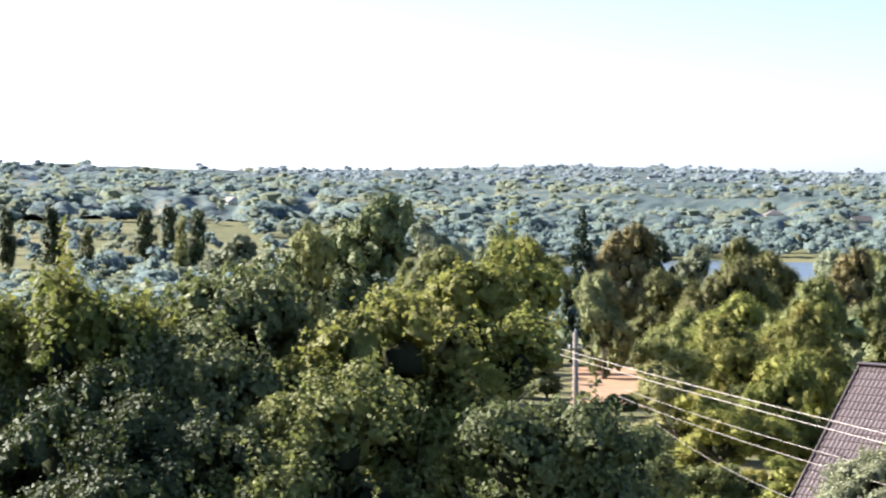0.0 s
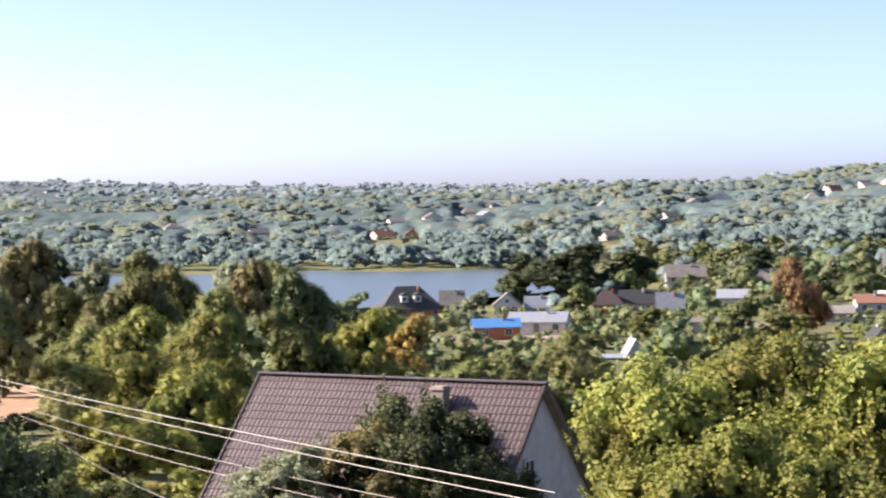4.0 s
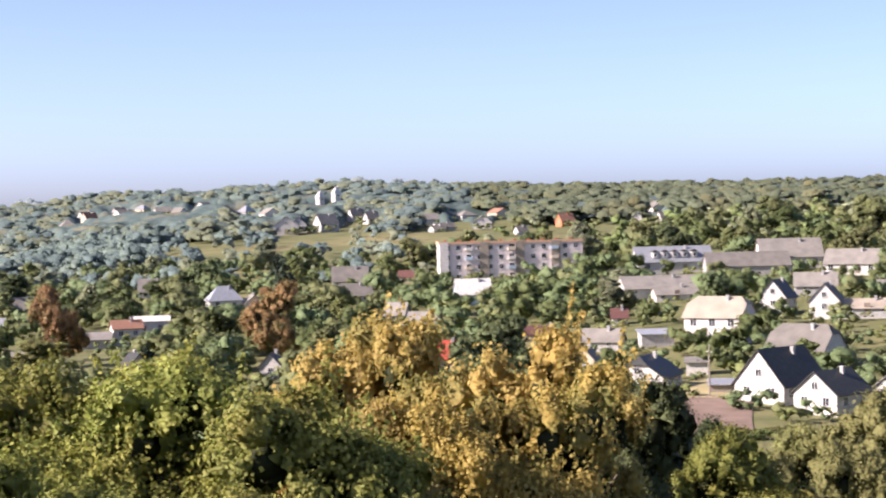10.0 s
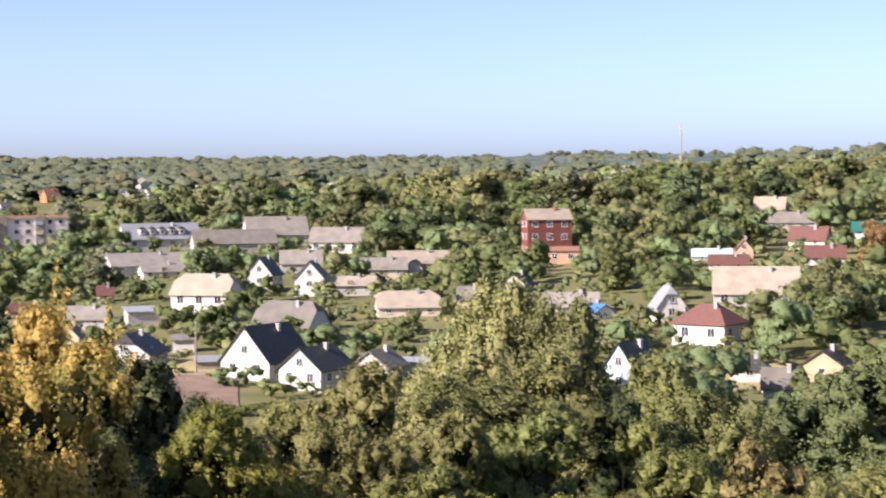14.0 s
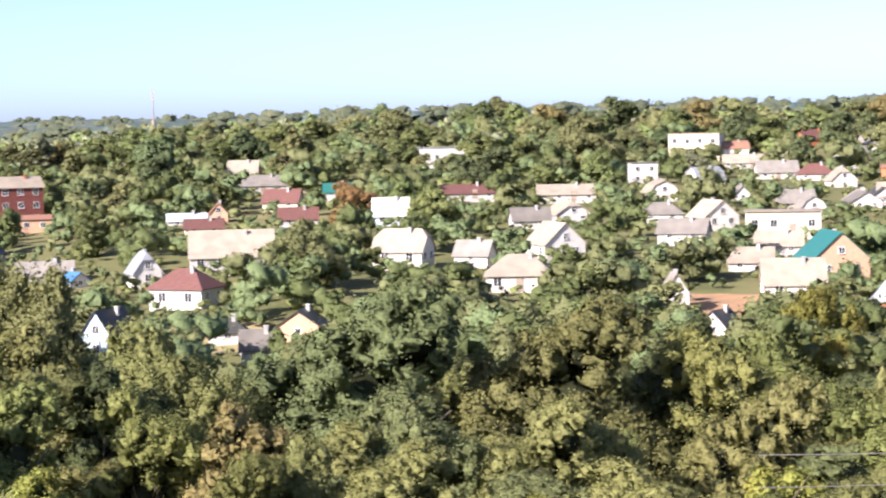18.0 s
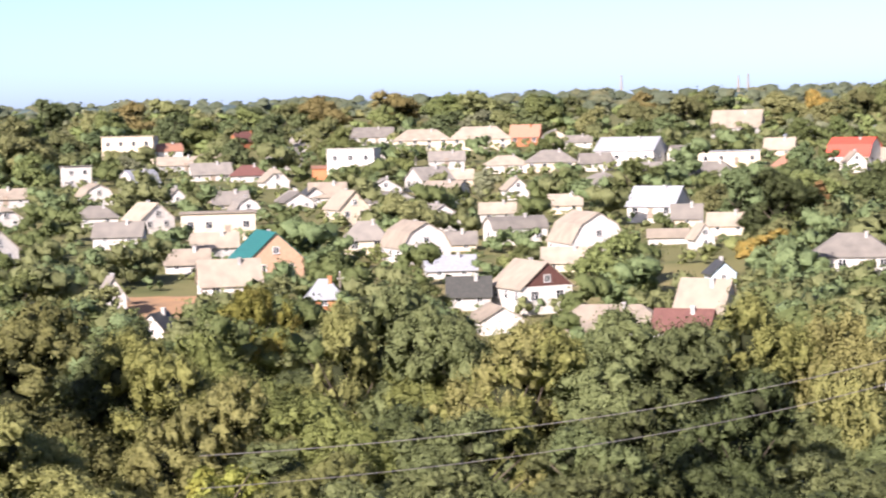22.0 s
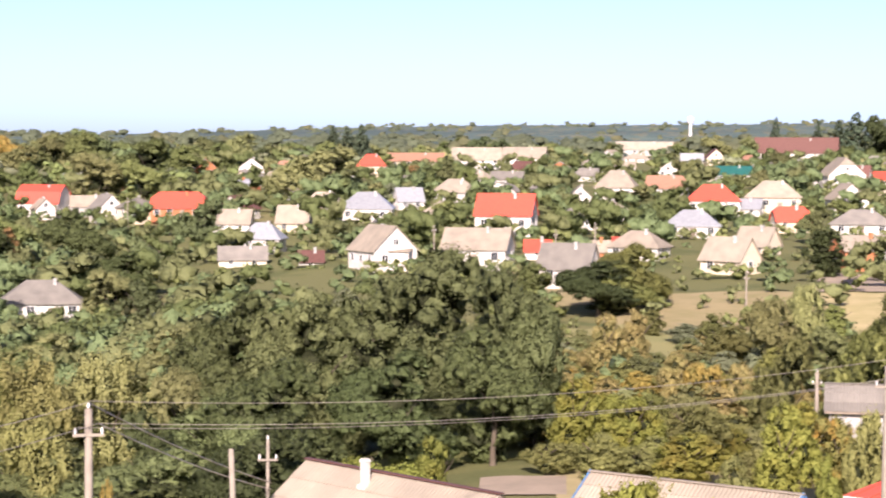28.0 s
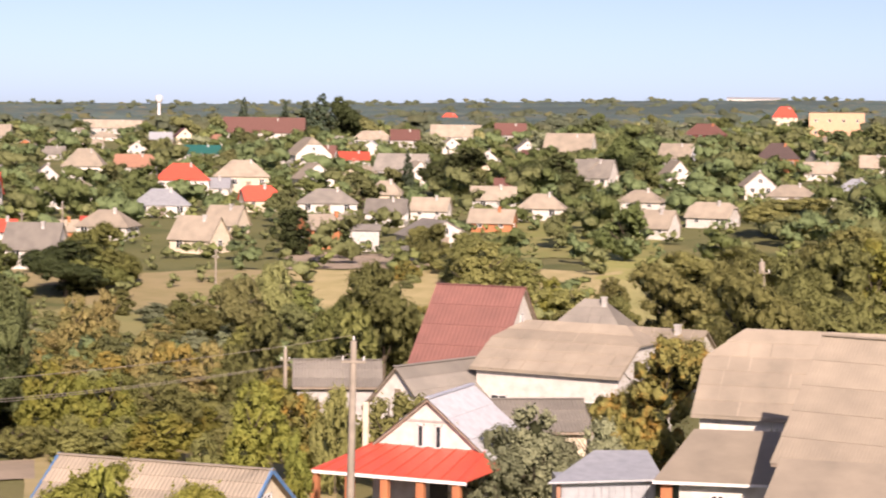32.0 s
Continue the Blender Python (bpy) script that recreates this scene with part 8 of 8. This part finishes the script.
for i in range(40000):
    az, d = FILL.uniform(-54, 77), 228 + 420 * FILL.random() ** 0.9
    if i % 4 == 1:
        az, d = FILL.uniform(36, 77), FILL.uniform(330, 860)
    if i % 4 == 3:
        az, d = FILL.uniform(-34, 36), FILL.uniform(240, 520)
    if i % 6 == 0:
        az, d = FILL.uniform(-8, 42), FILL.uniform(198, 232)
    if az < -20 and d < 240 or -20 < az < -13.2 and d < 262 or 13.0 < az < 15.9 and 228 < d < 280 or az > 46 and d < 275 or ground(az, d) < 0.8:
        continue
    h = FILL.uniform(5.0, 11.0) if i < 12000 else FILL.uniform(3.0, 6.0)
    w = h * FILL.uniform(0.9, 1.3)
    if hides(az, d, w, h, FILL.choice((0.5, 0.6, 0.75, 0.85) if d < 420 else (0.55, 0.7, 0.85, 1.0)), 0.28):
        continue
    p = spot(az, d)
    orchard[FILL.randrange(3)].append((p.x, p.y, p.z - 0.3, h, w))
    planted += 1
    if planted >= 2600:
        break
for k, (mat, word) in enumerate(((SAGE, "green"), (HAZED_OLIVE, "olive green"), (SHADE, "dark green"))):
    grove("orchard", orchard[k], ORCHARD_UNITS, mat, "%s orchard trees filling the village gardens" % word)

# woods and orchards past the village
near_wood, far_wood = {}, {}
for i in range(3000):
    az, d = FILL.uniform(-82, 79), 560 + 520 * FILL.random()
    if ground(az, d) < 0.6:
        continue
    open_land = noise.noise(Vector((d * math.sin(radians(az)), d * math.cos(radians(az)), 5.0)) * 0.006)
    if open_land > 0.28 and FILL.random() < 0.85:
        continue
    h = FILL.uniform(5, 10)
    w = h * FILL.uniform(1.0, 1.55)
    if hides(az, d, w, h, 0.25):
        continue
    p = spot(az, d)
    near_wood.setdefault((int((az + 90) // 33), FILL.randrange(3)), []).append((p.x, p.y, p.z - 0.4, h, w))
for i in range(520):  # lakeside woods
    az, d = FILL.uniform(-82, -55.5), FILL.uniform(300, 500)
    h = FILL.uniform(6, 11)
    w = h * FILL.uniform(0.9, 1.4)
    if hides(az, d, w, h, 0.2):
        continue
    p = spot(az, d)
    near_wood.setdefault((0 if az < -57 else 1, FILL.randrange(3)), []).append((p.x, p.y, p.z - 0.4, h, w))
for i in range(900):  # woods down to the far shore, and a few trees on the near one
    az, d = FILL.uniform(-66, -33), 695 + 190 * FILL.random() ** 1.4
    if i > 860:
        az, d = FILL.uniform(-51, -41), FILL.uniform(430, 500)
    h = FILL.uniform(6, 11) if d > 600 else FILL.uniform(4.5, 7.5)
    w = h * FILL.uniform(1.1, 1.5)
    if ground(az, d) < 0.3 or hides(az, d, w, h, 0.25):
        continue
    p = spot(az, d)
    near_wood.setdefault((0 if az < -57 else 1, FILL.randrange(2)), []).append((p.x, p.y, p.z - 0.4, h, w))
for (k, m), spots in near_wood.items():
    grove("woods", spots, NEAR_UNITS if k < 2 else WOOD_UNITS, (FARDEEP, FAR, FARGOLD)[m] if k < 2 else (SAGE, HAZED_OLIVE, GREY)[m], "mixed green woods on the hillside beyond the houses")
def wood_canopy(name, a0, a1, da, d0, d1, step, size, material, label):
    """The closed canopy of the far woods: rounded crowns side by side, dropping below the ground at clearings and houses."""
    az = np.arange(a0, a1 + da / 2, da)
    ds = [d0]
    while ds[-1] < d1:
        ds.append(ds[-1] + step * ds[-1] / d0)
    A, D = np.meshgrid(az, np.array(ds))
    X, Y = D * np.sin(np.radians(A)), D * np.cos(np.radians(A))
    coarse = np.arange(a0 - 1, a1 + 2, 1.0)
    G = np.array([np.interp(az, coarse, [ground(a, d) for a in coarse]) for d in ds])

    def crowns(cell, seed):
        u, v = X / cell, Y / cell
        iu, iv = np.floor(u), np.floor(v)
        best, tall = np.full(u.shape, 9.0), np.zeros(u.shape)
        for p in (-1, 0, 1):
            for q in (-1, 0, 1):
                cu, cv = iu + p, iv + q
                h1 = np.modf(np.abs(np.sin(cu * 127.1 + cv * 311.7 + seed)) * 43758.5453)[0]
                h2 = np.modf(np.abs(np.sin(cu * 269.5 + cv * 183.3 + seed)) * 24634.6345)[0]
                r = np.hypot(u - cu - h1, v - cv - h2)
                near = r < best
                best, tall = np.where(near, r, best), np.where(near, h2, tall)
        return np.sqrt(np.clip(1 - (best / 1.05) ** 2, 0, 1)) * (0.55 + 0.9 * tall)
    Z = 2.6 * crowns(size, 1.0) + 1.3 * crowns(size * 0.5, 4.0)
    land = np.sin(X * 0.0061 + 2.1 * np.sin(Y * 0.0034)) * np.sin(Y * 0.0105 + 1.7 * np.sin(X * 0.0043)) + 0.35 * np.sin(X * 0.021) * np.sin(Y * 0.027)
    Z = G + Z + 2.4 - np.clip((land - 0.3) * 14, 0, 6)
    for haz, hd, hh, foot, ridge in PLOTS:
        if foot < 90 and hd > d0 - 60:
            side = np.clip(1.25 - ((A - haz) / (hh * 1.5 + 0.12)) ** 2, 0, 1)
            Z = Z - 5.0 * side * np.clip((D - hd + 90) / 50, 0, 1) * np.clip((hd + 26 - D) / 16, 0, 1)
    Z = Z - 6.0 * np.clip(1.0 - (D - d0) / 90 + 0.5 * np.sin(A * 2.2) + 0.3 * np.sin(A * 5.7), 0, 1) * (d0 < 1500)
    Z = np.where(G < 1.0, G - 3, Z)
    n, m = Z.shape
    i = np.arange((n - 1) * (m - 1))
    p = i // (m - 1) * m + i % (m - 1)
    faces = np.stack([p, p + 1, p + m + 1, p + m], 1)
    tagged(new(name, mesh_of(name, np.stack([X, Y, Z], -1).reshape(-1, 3), faces, material, True)), label, "woods", kind="stuff")


wood_canopy("far_woods", -82, -8, 0.12, 860, 1700, 3.6, 11.0, CANOPY, "closed canopy of the hillside woods with haze in its colour")
wood_canopy("far_woods", -82, -8, 0.16, 1690, 3350, 10, 19.0, CANOPY, "closed canopy of the ridge woods with haze in its colour")
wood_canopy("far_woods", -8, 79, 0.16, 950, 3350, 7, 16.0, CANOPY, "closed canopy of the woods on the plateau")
for i in range(10500):  # trees standing out of the woods and in the clearings
    az, d = FILL.uniform(-82, 79) if i % 3 == 0 else FILL.uniform(-82, -8), 840 * (3300 / 840) ** (FILL.random() ** 1.25)
    h = FILL.uniform(6.0, 12.5) * (1.0 + d / 9000)
    w = h * FILL.uniform(1.3, 2.3)
    x, y = d * math.sin(radians(az)), d * math.cos(radians(az))
    land = math.sin(x * 0.0061 + 2.1 * math.sin(y * 0.0034)) * math.sin(y * 0.0105 + 1.7 * math.sin(x * 0.0043)) + 0.35 * math.sin(x * 0.021) * math.sin(y * 0.027)
    if land > 0.33 and FILL.random() < 0.9 or ground(az, d) < 0.6 or hides(az, d, w, h, 0.15):
        continue
    if az < -6 and d > float(np.interp(az, CREST_AZ, CREST_AT)) + 60:
        continue
    p = spot(az, d)
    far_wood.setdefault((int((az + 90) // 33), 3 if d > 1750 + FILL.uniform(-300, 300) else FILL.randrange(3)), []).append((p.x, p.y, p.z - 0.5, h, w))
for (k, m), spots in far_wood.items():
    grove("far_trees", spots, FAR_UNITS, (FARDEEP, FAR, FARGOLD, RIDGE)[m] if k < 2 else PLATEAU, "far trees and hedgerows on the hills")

# big old trees on the village skyline
for i in range(260):
    az, d = FILL.uniform(-12, 44), FILL.uniform(440, 760)
    h = FILL.uniform(9, 15) if az > 3 or d < 560 else FILL.uniform(7, 10)
    w = h * FILL.uniform(1.0, 1.5)
    if hides(az, d, w, h, 0.3):
        continue
    mat = FILL.choice((SAGE, SAGE, SAGE, HAZED_OLIVE, HAZED_OLIVE, HAZED_OLIVE, SHADE, SHADE, SHADE, SAGE, RUSTOLIVE))
    tree(az, d, h, w, "garden", mat, {SAGE: "big round green tree on the skyline", HAZED_OLIVE: "big olive green tree on the skyline", SHADE: "big dark tree on the skyline", RUSTOLIVE: "brownish autumn tree on the skyline"}[mat], "trees on the skyline", name="old_tree")
for i in range(75):  # and on the plateau's edge above the town
    az, d = FILL.uniform(43, 78), FILL.uniform(780, 1050)
    h = FILL.uniform(7, 11.5)
    w = h * FILL.uniform(0.9, 1.4)
    if hides(az, d, w, h, 0.3):
        continue
    mat = FILL.choice((SAGE, SAGE, HAZED_OLIVE, SHADE))
    tree(az, d, h, w, "garden", mat, {SAGE: "green tree on the plateau skyline", HAZED_OLIVE: "olive green tree on the plateau skyline", SHADE: "dark tree on the plateau skyline"}[mat], "trees on the skyline", name="old_tree")
